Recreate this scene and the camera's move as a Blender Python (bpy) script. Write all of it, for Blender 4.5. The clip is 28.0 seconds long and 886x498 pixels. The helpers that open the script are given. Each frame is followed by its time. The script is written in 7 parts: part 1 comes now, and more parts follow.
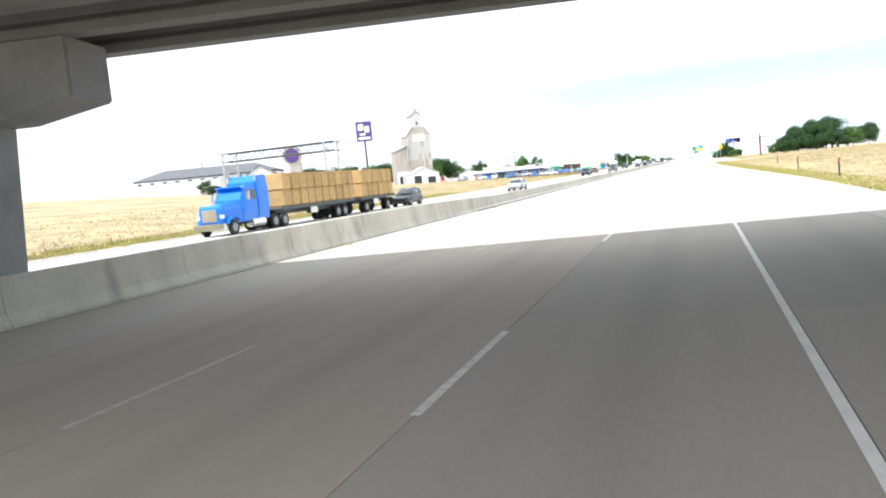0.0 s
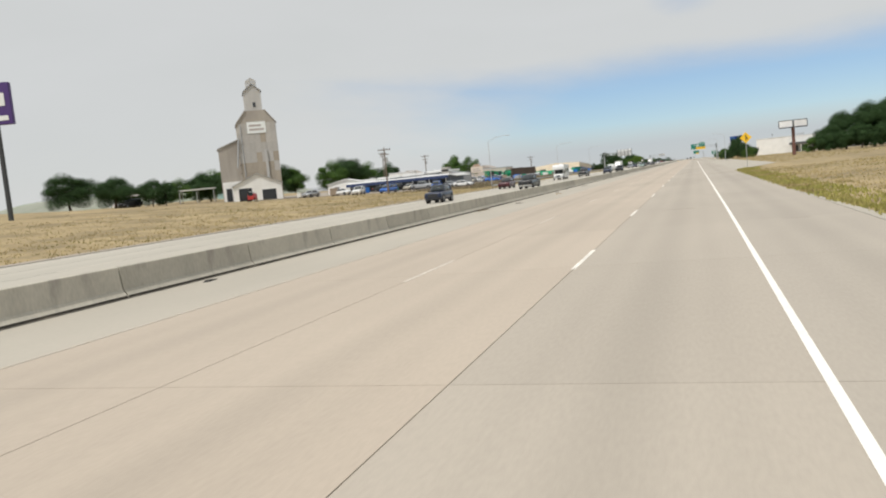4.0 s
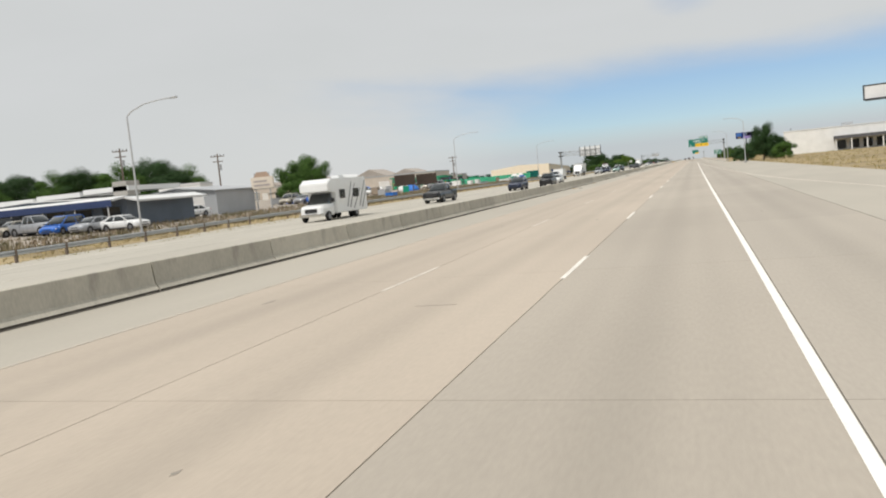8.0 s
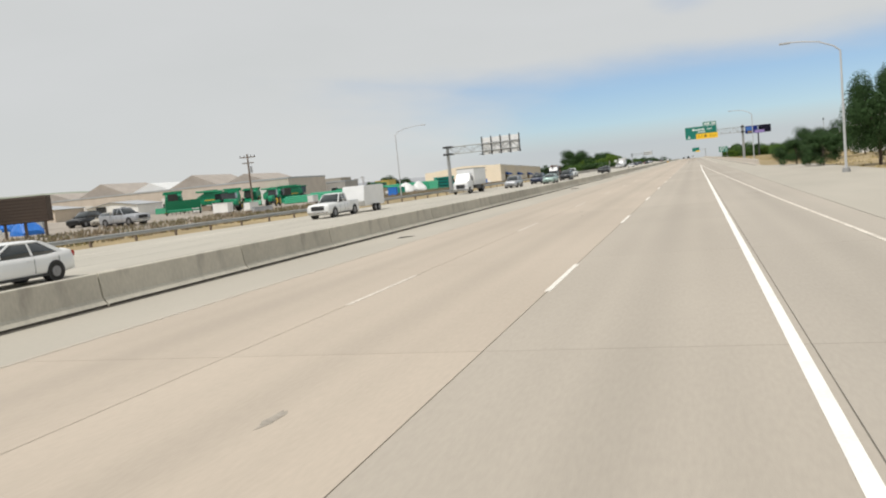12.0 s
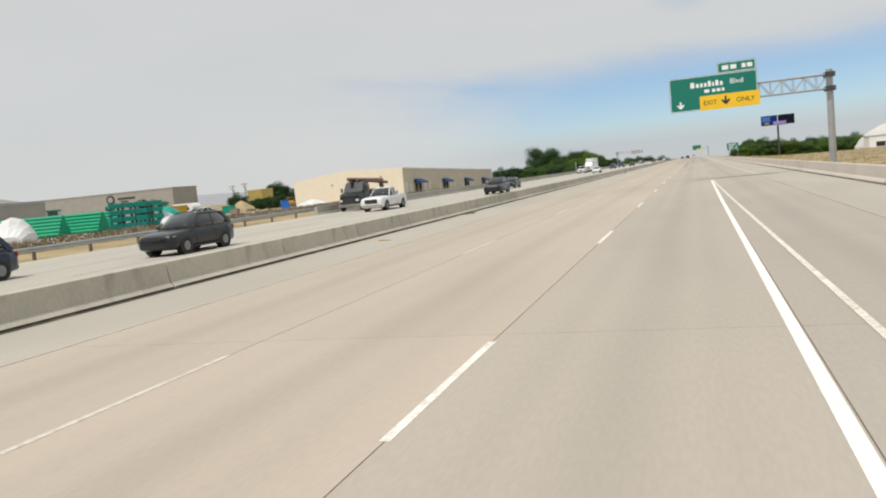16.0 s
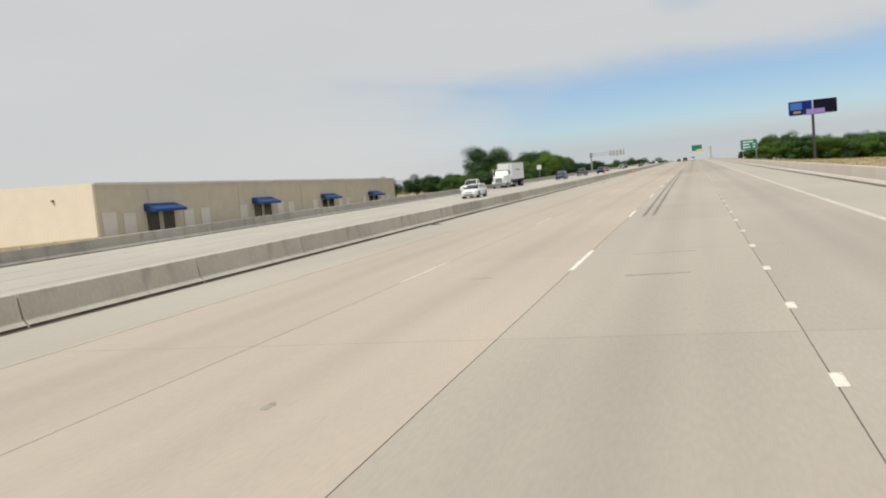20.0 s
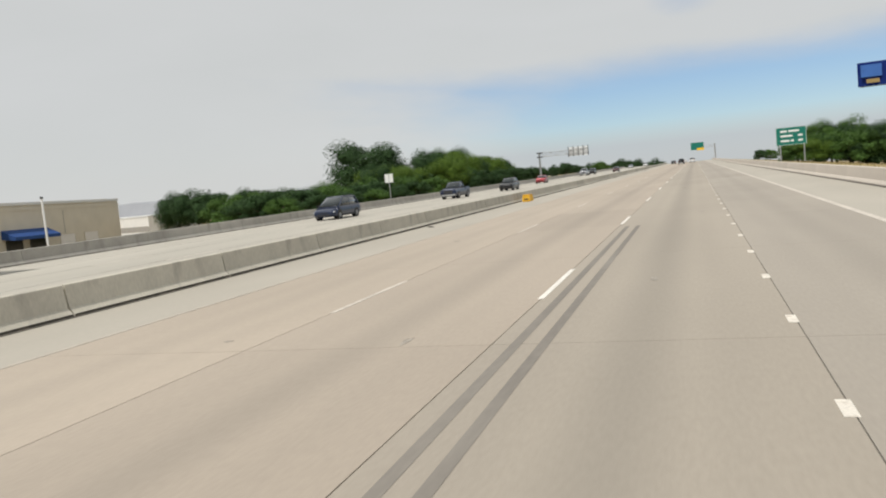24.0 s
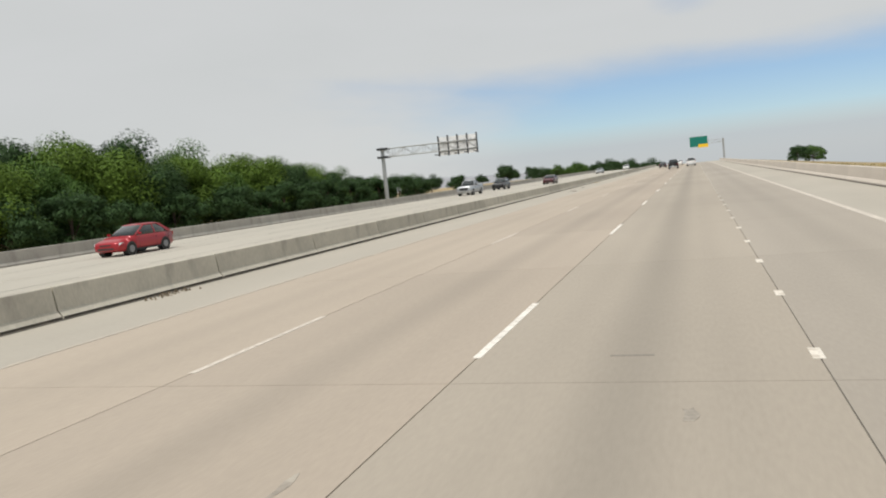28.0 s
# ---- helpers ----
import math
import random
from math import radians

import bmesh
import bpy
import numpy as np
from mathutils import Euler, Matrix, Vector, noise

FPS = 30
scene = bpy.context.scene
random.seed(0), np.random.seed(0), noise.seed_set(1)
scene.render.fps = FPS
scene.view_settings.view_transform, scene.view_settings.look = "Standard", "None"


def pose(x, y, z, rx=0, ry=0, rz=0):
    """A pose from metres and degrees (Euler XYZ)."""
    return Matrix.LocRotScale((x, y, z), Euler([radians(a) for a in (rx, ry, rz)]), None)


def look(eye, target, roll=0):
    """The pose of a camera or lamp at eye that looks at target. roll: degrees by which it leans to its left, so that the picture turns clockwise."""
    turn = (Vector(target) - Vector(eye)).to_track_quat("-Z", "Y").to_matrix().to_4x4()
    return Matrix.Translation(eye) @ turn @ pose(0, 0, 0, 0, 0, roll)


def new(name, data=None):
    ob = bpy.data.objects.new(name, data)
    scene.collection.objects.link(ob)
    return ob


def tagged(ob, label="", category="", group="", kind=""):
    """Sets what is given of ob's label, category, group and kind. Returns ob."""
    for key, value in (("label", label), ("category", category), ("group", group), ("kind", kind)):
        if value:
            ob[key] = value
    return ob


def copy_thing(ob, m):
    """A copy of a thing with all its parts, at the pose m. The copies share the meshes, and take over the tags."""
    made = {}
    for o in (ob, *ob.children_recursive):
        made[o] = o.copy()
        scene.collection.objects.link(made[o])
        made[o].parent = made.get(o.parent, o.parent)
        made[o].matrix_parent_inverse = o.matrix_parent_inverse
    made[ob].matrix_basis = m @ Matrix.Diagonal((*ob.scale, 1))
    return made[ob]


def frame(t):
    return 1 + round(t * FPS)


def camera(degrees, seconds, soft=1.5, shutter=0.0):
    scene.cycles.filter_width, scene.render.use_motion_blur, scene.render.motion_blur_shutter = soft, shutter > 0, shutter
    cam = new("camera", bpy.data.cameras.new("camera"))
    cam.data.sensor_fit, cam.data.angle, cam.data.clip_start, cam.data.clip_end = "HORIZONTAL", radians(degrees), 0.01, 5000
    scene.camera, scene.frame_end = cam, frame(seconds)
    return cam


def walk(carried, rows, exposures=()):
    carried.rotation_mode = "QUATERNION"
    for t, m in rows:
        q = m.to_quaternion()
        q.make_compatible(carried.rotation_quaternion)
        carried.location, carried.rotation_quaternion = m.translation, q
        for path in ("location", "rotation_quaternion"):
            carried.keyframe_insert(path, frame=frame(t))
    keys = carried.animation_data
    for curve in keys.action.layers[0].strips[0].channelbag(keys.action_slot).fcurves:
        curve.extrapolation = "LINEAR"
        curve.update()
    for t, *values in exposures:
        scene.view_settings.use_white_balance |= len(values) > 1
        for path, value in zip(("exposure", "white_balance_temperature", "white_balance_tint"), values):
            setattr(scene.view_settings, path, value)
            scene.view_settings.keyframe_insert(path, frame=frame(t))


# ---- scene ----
cam = camera(60.0, 28.0, soft=2.0)
EYE = 2.12
ROWS = [
    (0, 3.58, 84.93, 18.17), (1, 31.91, 84.92, 18.15), (2, 60.22, 84.92, 18.14), (3, 88.48, 84.93, 18.14),
    (4, 116.80, 84.96, 18.15), (5, 144.99, 84.98, 18.16), (6, 172.81, 84.99, 18.15), (7, 200.10, 84.98, 18.13),
    (8, 227.01, 84.97, 18.09), (9, 253.79, 84.94, 18.05), (10, 280.68, 84.92, 18.04), (11, 307.71, 84.90, 18.05),
    (12, 334.75, 84.87, 18.10), (13, 361.84, 84.85, 18.14), (14, 389.00, 84.83, 18.16), (15, 416.24, 84.81, 18.16),
    (16, 443.55, 84.80, 18.14), (17, 470.91, 84.80, 18.12), (18, 498.33, 84.82, 18.10), (19, 525.84, 84.86, 18.11),
    (20, 553.43, 84.93, 18.12), (21, 581.04, 84.99, 18.13), (22, 608.59, 85.02, 18.13), (23, 636.00, 85.01, 18.12),
    (24, 663.37, 84.97, 18.11), (25, 690.92, 84.94, 18.10), (26, 718.77, 84.94, 18.11), (27, 746.81, 84.94, 18.12),
    (28, 774.84, 84.95, 18.13),
]
walk(cam, [(t, pose(0, y, EYE, rx, 5.59, rz)) for t, y, rx, rz in ROWS],
     exposures=[(0.0, 1.35, 5850, 10), (0.2, 0.75, 6100, 10), (0.4, 0.25, 6300, 10), (0.7, 0.0, 6500, 10), (14.0, 0.0, 6500, 10), (21.0, -0.04, 6500, 10), (28.0, -0.04, 6500, 10)])

# ---- sky and sun ----
SUN_EL, SUN_AZ = 61.7, -158.0      # degrees; azimuth from +y towards +x
world = bpy.data.worlds.new("sky")
scene.world = world
world.use_nodes = True
wn, wl = world.node_tree.nodes, world.node_tree.links
wn.clear()
sky = wn.new("ShaderNodeTexSky")
sky.sky_type, sky.sun_disc = "NISHITA", False
sky.sun_elevation, sky.sun_rotation = radians(SUN_EL), radians(SUN_AZ)
sky.air_density, sky.dust_density, sky.ozone_density = 1.0, 0.1, 3.0


def wnode(kind, **inputs):
    n = wn.new(kind)
    for k, v in inputs.items():
        n.inputs[k].default_value = v
    return n


def wmath(op, a, b=None, clamp=False):
    n = wn.new("ShaderNodeMath")
    n.operation, n.use_clamp = op, clamp
    for i, v in enumerate((a, b)):
        if v is None:
            continue
        if isinstance(v, (int, float)):
            n.inputs[i].default_value = v
        else:
            wl.new(v, n.inputs[i])
    return n.outputs[0]


wco = wn.new("ShaderNodeTexCoord")
wsep = wn.new("ShaderNodeSeparateXYZ")
wl.new(wco.outputs["Generated"], wsep.inputs[0])
wmap = wn.new("ShaderNodeMapping")
wmap.inputs["Scale"].default_value = (1.0, 1.0, 3.2)
wl.new(wco.outputs["Generated"], wmap.inputs[0])
wno = wnode("ShaderNodeTexNoise", Scale=2.6, Detail=7.0, Roughness=0.52, Distortion=0.35)
wl.new(wmap.outputs[0], wno.inputs["Vector"])
wno2 = wnode("ShaderNodeTexNoise", Scale=9.0, Detail=5.0, Roughness=0.6)
wl.new(wmap.outputs[0], wno2.inputs["Vector"])
# high overcast on one side; a blue opening low down ahead, with white cloud closing again above it
edge_up = wmath("MULTIPLY", wmath("SUBTRACT", wsep.outputs[2], 0.114), 42.0)
edge_side = wmath("MULTIPLY", wmath("ADD", wsep.outputs[0], 0.285), -6.5)
cover = wmath("MAXIMUM", edge_up, edge_side)
cover = wmath("MINIMUM", wmath("MAXIMUM", cover, -2.0), 2.0)
hole_x = wmath("POWER", wmath("ABSOLUTE", wmath("MULTIPLY", wmath("ADD", wsep.outputs[0], 0.0), 14.0)), 2.0)
hole_z = wmath("POWER", wmath("ABSOLUTE", wmath("MULTIPLY", wmath("SUBTRACT", wsep.outputs[2], 0.195), 26.0)), 2.0)
hole = wmath("SUBTRACT", 1.0, wmath("ADD", hole_x, hole_z), True)
cover = wmath("SUBTRACT", cover, wmath("MULTIPLY", hole, 1.7))
cover = wmath("ADD", cover, wmath("MULTIPLY", wmath("SUBTRACT", wno.outputs[0], 0.5), 2.3))
cover = wmath("ADD", cover, wmath("MULTIPLY", wmath("SUBTRACT", wno2.outputs[0], 0.5), 0.9))
low_haze = wmath("MULTIPLY", wmath("SUBTRACT", 0.050, wsep.outputs[2]), 36.0, True)
cramp = wn.new("ShaderNodeMapRange")
cramp.interpolation_type = "SMOOTHSTEP"
cramp.inputs["From Min"].default_value, cramp.inputs["From Max"].default_value = -1.1, 1.3
wl.new(cover, cramp.inputs["Value"])
cfac = wmath("ADD", wmath("MULTIPLY", cramp.outputs[0], 0.84), 0.11)
skyc = wn.new("ShaderNodeMix")
skyc.data_type, skyc.blend_type = "RGBA", "MULTIPLY"
skyc.inputs[0].default_value = 1.0
wl.new(sky.outputs[0], skyc.inputs[6])
skyc.inputs[7].default_value = (0.079, 0.091, 0.108, 1)
haze = wn.new("ShaderNodeMix")
haze.data_type = "RGBA"
wl.new(wmath("MULTIPLY", low_haze, 0.8), haze.inputs[0])
wl.new(skyc.outputs[2], haze.inputs[6])
haze.inputs[7].default_value = (0.500, 0.530, 0.570, 1)
mix = wn.new("ShaderNodeMix")
mix.data_type = "RGBA"
wl.new(cfac, mix.inputs[0])
wl.new(haze.outputs[2], mix.inputs[6])
cloudc = wn.new("ShaderNodeMix")
cloudc.data_type = "RGBA"
wl.new(wmath("MULTIPLY", wmath("SUBTRACT", wno.outputs[0], 0.3), 2.4, True), cloudc.inputs[0])
cloudc.inputs[6].default_value, cloudc.inputs[7].default_value = (0.632, 0.644, 0.630, 1), (0.670, 0.678, 0.670, 1)
wl.new(cloudc.outputs[2], mix.inputs[7])
bg = wn.new("ShaderNodeBackground")
wout = wn.new("ShaderNodeOutputWorld")
wl.new(mix.outputs[2], bg.inputs[0])
wl.new(bg.outputs[0], wout.inputs[0])

sun = new("sun", bpy.data.lights.new("sun", "SUN"))
sun.data.energy, sun.data.angle, sun.data.color = 3.2, radians(0.6), (1.0, 0.972, 0.925)
sdir = Vector((math.sin(radians(SUN_AZ)) * math.cos(radians(SUN_EL)), math.cos(radians(SUN_AZ)) * math.cos(radians(SUN_EL)), math.sin(radians(SUN_EL))))
sun.matrix_world = look(sdir * 200, (0, 0, 0))

# ---- materials ----
MATS = {}


def material(name, colour, rough=0.7, metal=0.0, fine=(40.0, 0.12), coarse=(0.6, 0.15), bump=0.0, bump_scale=60.0, random_by=None,
             spread=0.0, coat=0.0, second=None, stretch=(1, 1, 1), space="Object", spec=0.5):
    """A surface with grain at two scales: fine and coarse are (cycles per metre, share of brightness)."""
    if name in MATS:
        return MATS[name]
    m = bpy.data.materials.new(name)
    m.use_nodes = True
    nt = m.node_tree
    n, l = nt.nodes, nt.links
    b = n["Principled BSDF"]
    b.inputs["Roughness"].default_value, b.inputs["Metallic"].default_value = rough, metal
    b.inputs["Coat Weight"].default_value = coat
    b.inputs["Specular IOR Level"].default_value = spec
    if space == "World":
        src = n.new("ShaderNodeNewGeometry").outputs["Position"]
    else:
        src = n.new("ShaderNodeTexCoord").outputs["Object"]
    mp = n.new("ShaderNodeMapping")
    mp.inputs["Scale"].default_value = stretch
    l.new(src, mp.inputs[0])

    def noise_at(scale, detail):
        t = n.new("ShaderNodeTexNoise")
        t.inputs["Scale"].default_value, t.inputs["Detail"].default_value = scale, detail
        l.new(mp.outputs[0], t.inputs["Vector"])
        return t.outputs[0]

    def calc(op, a, c):
        t = n.new("ShaderNodeMath")
        t.operation = op
        for i, v in enumerate((a, c)):
            if isinstance(v, (int, float)):
                t.inputs[i].default_value = v
            else:
                l.new(v, t.inputs[i])
        return t.outputs[0]

    nf, nc = noise_at(fine[0], 4.0), noise_at(coarse[0], 5.0)
    v = calc("ADD", calc("MULTIPLY", calc("SUBTRACT", nf, 0.5), fine[1] * 4), calc("MULTIPLY", calc("SUBTRACT", nc, 0.5), coarse[1] * 4))
    if random_by == "object":
        v = calc("ADD", v, calc("MULTIPLY", calc("SUBTRACT", n.new("ShaderNodeObjectInfo").outputs["Random"], 0.5), spread * 2))
    if random_by == "island":
        v = calc("ADD", v, calc("MULTIPLY", calc("SUBTRACT", n.new("ShaderNodeNewGeometry").outputs["Random Per Island"], 0.5), spread * 2))
    v = calc("ADD", v, 1.0)
    mult = n.new("ShaderNodeMix")
    mult.data_type, mult.blend_type = "RGBA", "MULTIPLY"
    mult.inputs[0].default_value = 1.0
    if second:
        two = n.new("ShaderNodeMix")
        two.data_type = "RGBA"
        rg = n.new("ShaderNodeMapRange")
        rg.inputs["From Min"].default_value, rg.inputs["From Max"].default_value = second[1], second[2]
        l.new(noise_at(second[3], 6.0), rg.inputs[0])
        l.new(rg.outputs[0], two.inputs[0])
        two.inputs[6].default_value, two.inputs[7].default_value = (*colour, 1), (*second[0], 1)
        l.new(two.outputs[2], mult.inputs[6])
    else:
        mult.inputs[6].default_value = (*colour, 1)
    cmb = n.new("ShaderNodeCombineColor")
    for i in range(3):
        l.new(v, cmb.inputs[i])
    l.new(cmb.outputs[0], mult.inputs[7])
    l.new(mult.outputs[2], b.inputs["Base Color"])
    if bump:
        bp = n.new("ShaderNodeBump")
        bp.inputs["Strength"].default_value, bp.inputs["Distance"].default_value = bump, 0.01
        l.new(noise_at(bump_scale, 4.0), bp.inputs["Height"])
        l.new(bp.outputs[0], b.inputs["Normal"])
    MATS[name] = m
    return m


def concrete_lane(name, colour, centre, oil=0.17):
    """Grooved concrete of one traffic lane, with the oil-darkened strip along its middle and rubber in the wheel paths."""
    m = material(name, colour, 0.85, fine=(22.0, 0.05), coarse=(0.35, 0.07), bump=0.25, bump_scale=90.0, random_by="object", spread=0.035,
                 stretch=(1.0, 0.22, 1.0), space="World")
    n, l = m.node_tree.nodes, m.node_tree.links
    b = n["Principled BSDF"]
    old = b.inputs["Base Color"].links[0].from_socket
    sp = n.new("ShaderNodeSeparateXYZ")
    l.new(n.new("ShaderNodeNewGeometry").outputs["Position"], sp.inputs[0])

    def strip(at, wide, amount):
        d = n.new("ShaderNodeMath")
        d.operation = "SUBTRACT"
        l.new(sp.outputs[0], d.inputs[0])
        d.inputs[1].default_value = at
        a = n.new("ShaderNodeMath")
        a.operation = "ABSOLUTE"
        l.new(d.outputs[0], a.inputs[0])
        r = n.new("ShaderNodeMapRange")
        r.interpolation_type = "SMOOTHSTEP"
        r.inputs["From Min"].default_value, r.inputs["From Max"].default_value = 0.0, wide
        r.inputs["To Min"].default_value, r.inputs["To Max"].default_value = amount, 0.0
        l.new(a.outputs[0], r.inputs[0])
        return r.outputs[0]

    total = n.new("ShaderNodeMath")
    total.operation = "ADD"
    l.new(strip(centre, 0.75, oil), total.inputs[0])
    pair = n.new("ShaderNodeMath")
    pair.operation = "ADD"
    l.new(strip(centre - 0.95, 0.45, 0.06), pair.inputs[0])
    l.new(strip(centre + 0.95, 0.45, 0.06), pair.inputs[1])
    l.new(pair.outputs[0], total.inputs[1])
    mx = n.new("ShaderNodeMix")
    mx.data_type = "RGBA"
    l.new(total.outputs[0], mx.inputs[0])
    l.new(old, mx.inputs[6])
    mx.inputs[7].default_value = (0.16, 0.145, 0.12, 1)
    l.new(mx.outputs[2], b.inputs["Base Color"])
    return m


WARM = (0.428, 0.364, 0.294)
GREY = (0.387, 0.342, 0.285)
M_LANE3 = concrete_lane("concrete_inner_lane", WARM, -8.08)
M_LANE2 = concrete_lane("concrete_middle_lane", WARM, -4.43)
M_LANE1 = concrete_lane("concrete_outer_lane", GREY, -0.77)
M_AUX = concrete_lane("concrete_auxiliary_lane", (0.372, 0.331, 0.278), 2.8)
OLD = {"inner": concrete_lane("older_concrete_inner_lane", (0.395, 0.335, 0.268), -8.08, 0.12), "middle": concrete_lane("older_concrete_middle_lane", (0.375, 0.318, 0.256), -4.43, 0.24),
       "outer": concrete_lane("older_concrete_outer_lane", (0.345, 0.302, 0.246), -0.77, 0.34), "auxiliary": concrete_lane("older_concrete_auxiliary_lane", (0.335, 0.297, 0.248), 2.8, 0.17)}
M_SHOULDER = material("concrete_shoulder", (0.39, 0.357, 0.30), 0.88, fine=(22, 0.05), coarse=(0.3, 0.08), bump=0.2, space="World", stretch=(1, 0.3, 1))
M_OPP = material("concrete_opposite", (0.41, 0.382, 0.325), 0.88, fine=(22, 0.05), coarse=(0.3, 0.09), bump=0.2, space="World", stretch=(1, 0.2, 1))
M_JOINT = material("joint_sealant", (0.15, 0.135, 0.115), 0.9, space="World")
M_BARRIER = material("barrier_concrete", (0.485, 0.45, 0.375), 0.9, fine=(18, 0.10), coarse=(0.8, 0.16), bump=0.3, random_by="object", spread=0.12,
                     second=((0.33, 0.30, 0.255), 0.54, 0.72, 1.3), stretch=(1, 1, 0.35))
M_PARAPET = material("pale_parapet_concrete", (0.56, 0.50, 0.43), 0.9, fine=(18, 0.05), coarse=(0.5, 0.08), bump=0.2, random_by="object", spread=0.03, stretch=(1, 0.3, 1))
# dirt colour that also paints in the shadowed gap at the barrier feet
M_GRIMESHADE = material("grime_and_foot_shade", (0.075, 0.065, 0.052), 0.95, fine=(9, 0.25), coarse=(0.7, 0.2), bump=0.6, bump_scale=14, space="World", second=((0.16, 0.135, 0.105), 0.55, 0.72, 1.6))
M_FARBARRIER = material("dusty_parapet_concrete", (0.40, 0.375, 0.33), 0.9, fine=(18, 0.08), coarse=(0.8, 0.14), bump=0.3, random_by="object", spread=0.08, second=((0.28, 0.26, 0.225), 0.55, 0.72, 1.1), stretch=(1, 1, 0.35))
M_BRIDGE = material("bridge_concrete", (0.29, 0.29, 0.285), 0.9, fine=(12, 0.07), coarse=(0.5, 0.16), bump=0.25, second=((0.18, 0.18, 0.178), 0.52, 0.7, 0.6), space="World")
M_GIRDER = material("girder_concrete", (0.22, 0.215, 0.21), 0.85, fine=(12, 0.07), coarse=(0.5, 0.15), space="World")
M_PAINT = material("white_road_paint", (0.80, 0.77, 0.71), 0.7, fine=(30, 0.08), coarse=(2.0, 0.10), space="World")
M_PAINTWORN = material("worn_white_road_paint", (0.68, 0.63, 0.55), 0.8, fine=(30, 0.14), coarse=(1.2, 0.16), space="World", second=((0.52, 0.46, 0.38), 0.5, 0.62, 7.0))
M_DASH = material("chipped_white_road_paint", (0.74, 0.70, 0.63), 0.75, fine=(30, 0.12), coarse=(1.2, 0.14), space="World", second=((0.50, 0.46, 0.40), 0.48, 0.74, 9.0))
M_DASHWORN = material("ghosted_white_road_paint", (0.58, 0.53, 0.46), 0.8, fine=(30, 0.12), coarse=(1.2, 0.14), space="World", second=((0.45, 0.40, 0.34), 0.42, 0.66, 9.0))
M_YELLOW = material("faded_yellow_road_paint", (0.45, 0.395, 0.315), 0.8, fine=(30, 0.12), coarse=(1.5, 0.12), space="World", second=((0.43, 0.385, 0.33), 0.38, 0.52, 6.0))
M_RUBBER = material("tyre_rubber_mark", (0.19, 0.17, 0.145), 0.9, fine=(15, 0.08), coarse=(0.3, 0.10), space="World", second=((0.26, 0.235, 0.2), 0.45, 0.7, 0.8), stretch=(1, 0.2, 1))
M_GROUND = material("dry_ground", (0.330, 0.252, 0.132), 0.95, fine=(2.2, 0.18), coarse=(0.06, 0.18), bump=0.7, bump_scale=6.0, space="World",
                    second=((0.225, 0.172, 0.088), 0.44, 0.60, 0.16))
M_GRASS = material("dry_grass", (0.42, 0.335, 0.165), 0.95, random_by="island", spread=0.24, second=((0.29, 0.245, 0.105), 0.45, 0.58, 0.14), space="World")
M_WEED = material("brown_weeds", (0.25, 0.195, 0.13), 0.95, random_by="island", spread=0.3, second=((0.15, 0.135, 0.07), 0.44, 0.58, 0.2), space="World")
M_GRASSGREEN = material("green_verge_grass", (0.30, 0.285, 0.075), 0.95, random_by="island", spread=0.22, second=((0.34, 0.27, 0.12), 0.46, 0.6, 0.2), space="World")
M_YARD = material("yard_dirt", (0.33, 0.285, 0.235), 0.92, fine=(10, 0.10), coarse=(0.15, 0.14), bump=0.2, space="World", second=((0.24, 0.215, 0.185), 0.50, 0.66, 0.22))
M_GALV = material("galvanised_steel", (0.46, 0.47, 0.47), 0.45, 0.75, fine=(25, 0.06), coarse=(1.5, 0.10))
M_DARKSTEEL = material("dark_steel", (0.075, 0.078, 0.08), 0.5, 0.5, coarse=(1.5, 0.12))
M_ALU = material("sheet_aluminium_back", (0.78, 0.78, 0.77), 0.5, 0.0, coarse=(0.9, 0.08))
M_SIGNGREEN = material("green_sign_sheeting", (0.0, 0.165, 0.122), 0.5, fine=(20, 0.03), coarse=(0.8, 0.06))
M_SIGNYELLOW = material("yellow_sign_sheeting", (0.85, 0.52, 0.02), 0.5, fine=(20, 0.03), coarse=(0.8, 0.06))
M_SIGNWHITE = material("white_sign_sheeting", (0.80, 0.82, 0.80), 0.5, coarse=(0.8, 0.04))
M_BLACK = material("black_sheeting", (0.015, 0.015, 0.016), 0.6, coarse=(0.8, 0.05))
M_WOODPOLE = material("weathered_pole_wood", (0.17, 0.13, 0.10), 0.9, fine=(30, 0.14), coarse=(1.0, 0.16), stretch=(1, 1, 0.1))
M_BARK = material("bark", (0.10, 0.075, 0.055), 0.95, fine=(14, 0.18), coarse=(1.2, 0.16), bump=0.6, bump_scale=14)
M_LEAF = material("leaves_mid_green", (0.066, 0.126, 0.027), 0.65, random_by="island", spread=0.30, spec=0.12, coarse=(0.25, 0.14))
M_LEAFDARK = material("leaves_dark_green", (0.035, 0.070, 0.023), 0.65, random_by="island", spread=0.30, spec=0.12, coarse=(0.25, 0.14))
M_LEAFLIGHT = material("leaves_yellow_green", (0.090, 0.150, 0.022), 0.65, random_by="island", spread=0.30, spec=0.12, coarse=(0.25, 0.14))
M_GLASS = material("tinted_vehicle_glass", (0.022, 0.028, 0.030), 0.05, 0.0, fine=(5, 0.02), coarse=(0.5, 0.05), coat=0.6)
M_TYRE = material("tyre_rubber", (0.022, 0.021, 0.02), 0.85, coarse=(3, 0.15))
M_RIM = material("alloy_rim", (0.26, 0.26, 0.27), 0.4, 0.7, coarse=(4, 0.08))
M_CHROME = material("chrome", (0.70, 0.71, 0.72), 0.14, 1.0, coarse=(3, 0.05))
M_LAMP = material("headlamp_lens", (0.70, 0.72, 0.74), 0.1, 0.2, coarse=(3, 0.05))
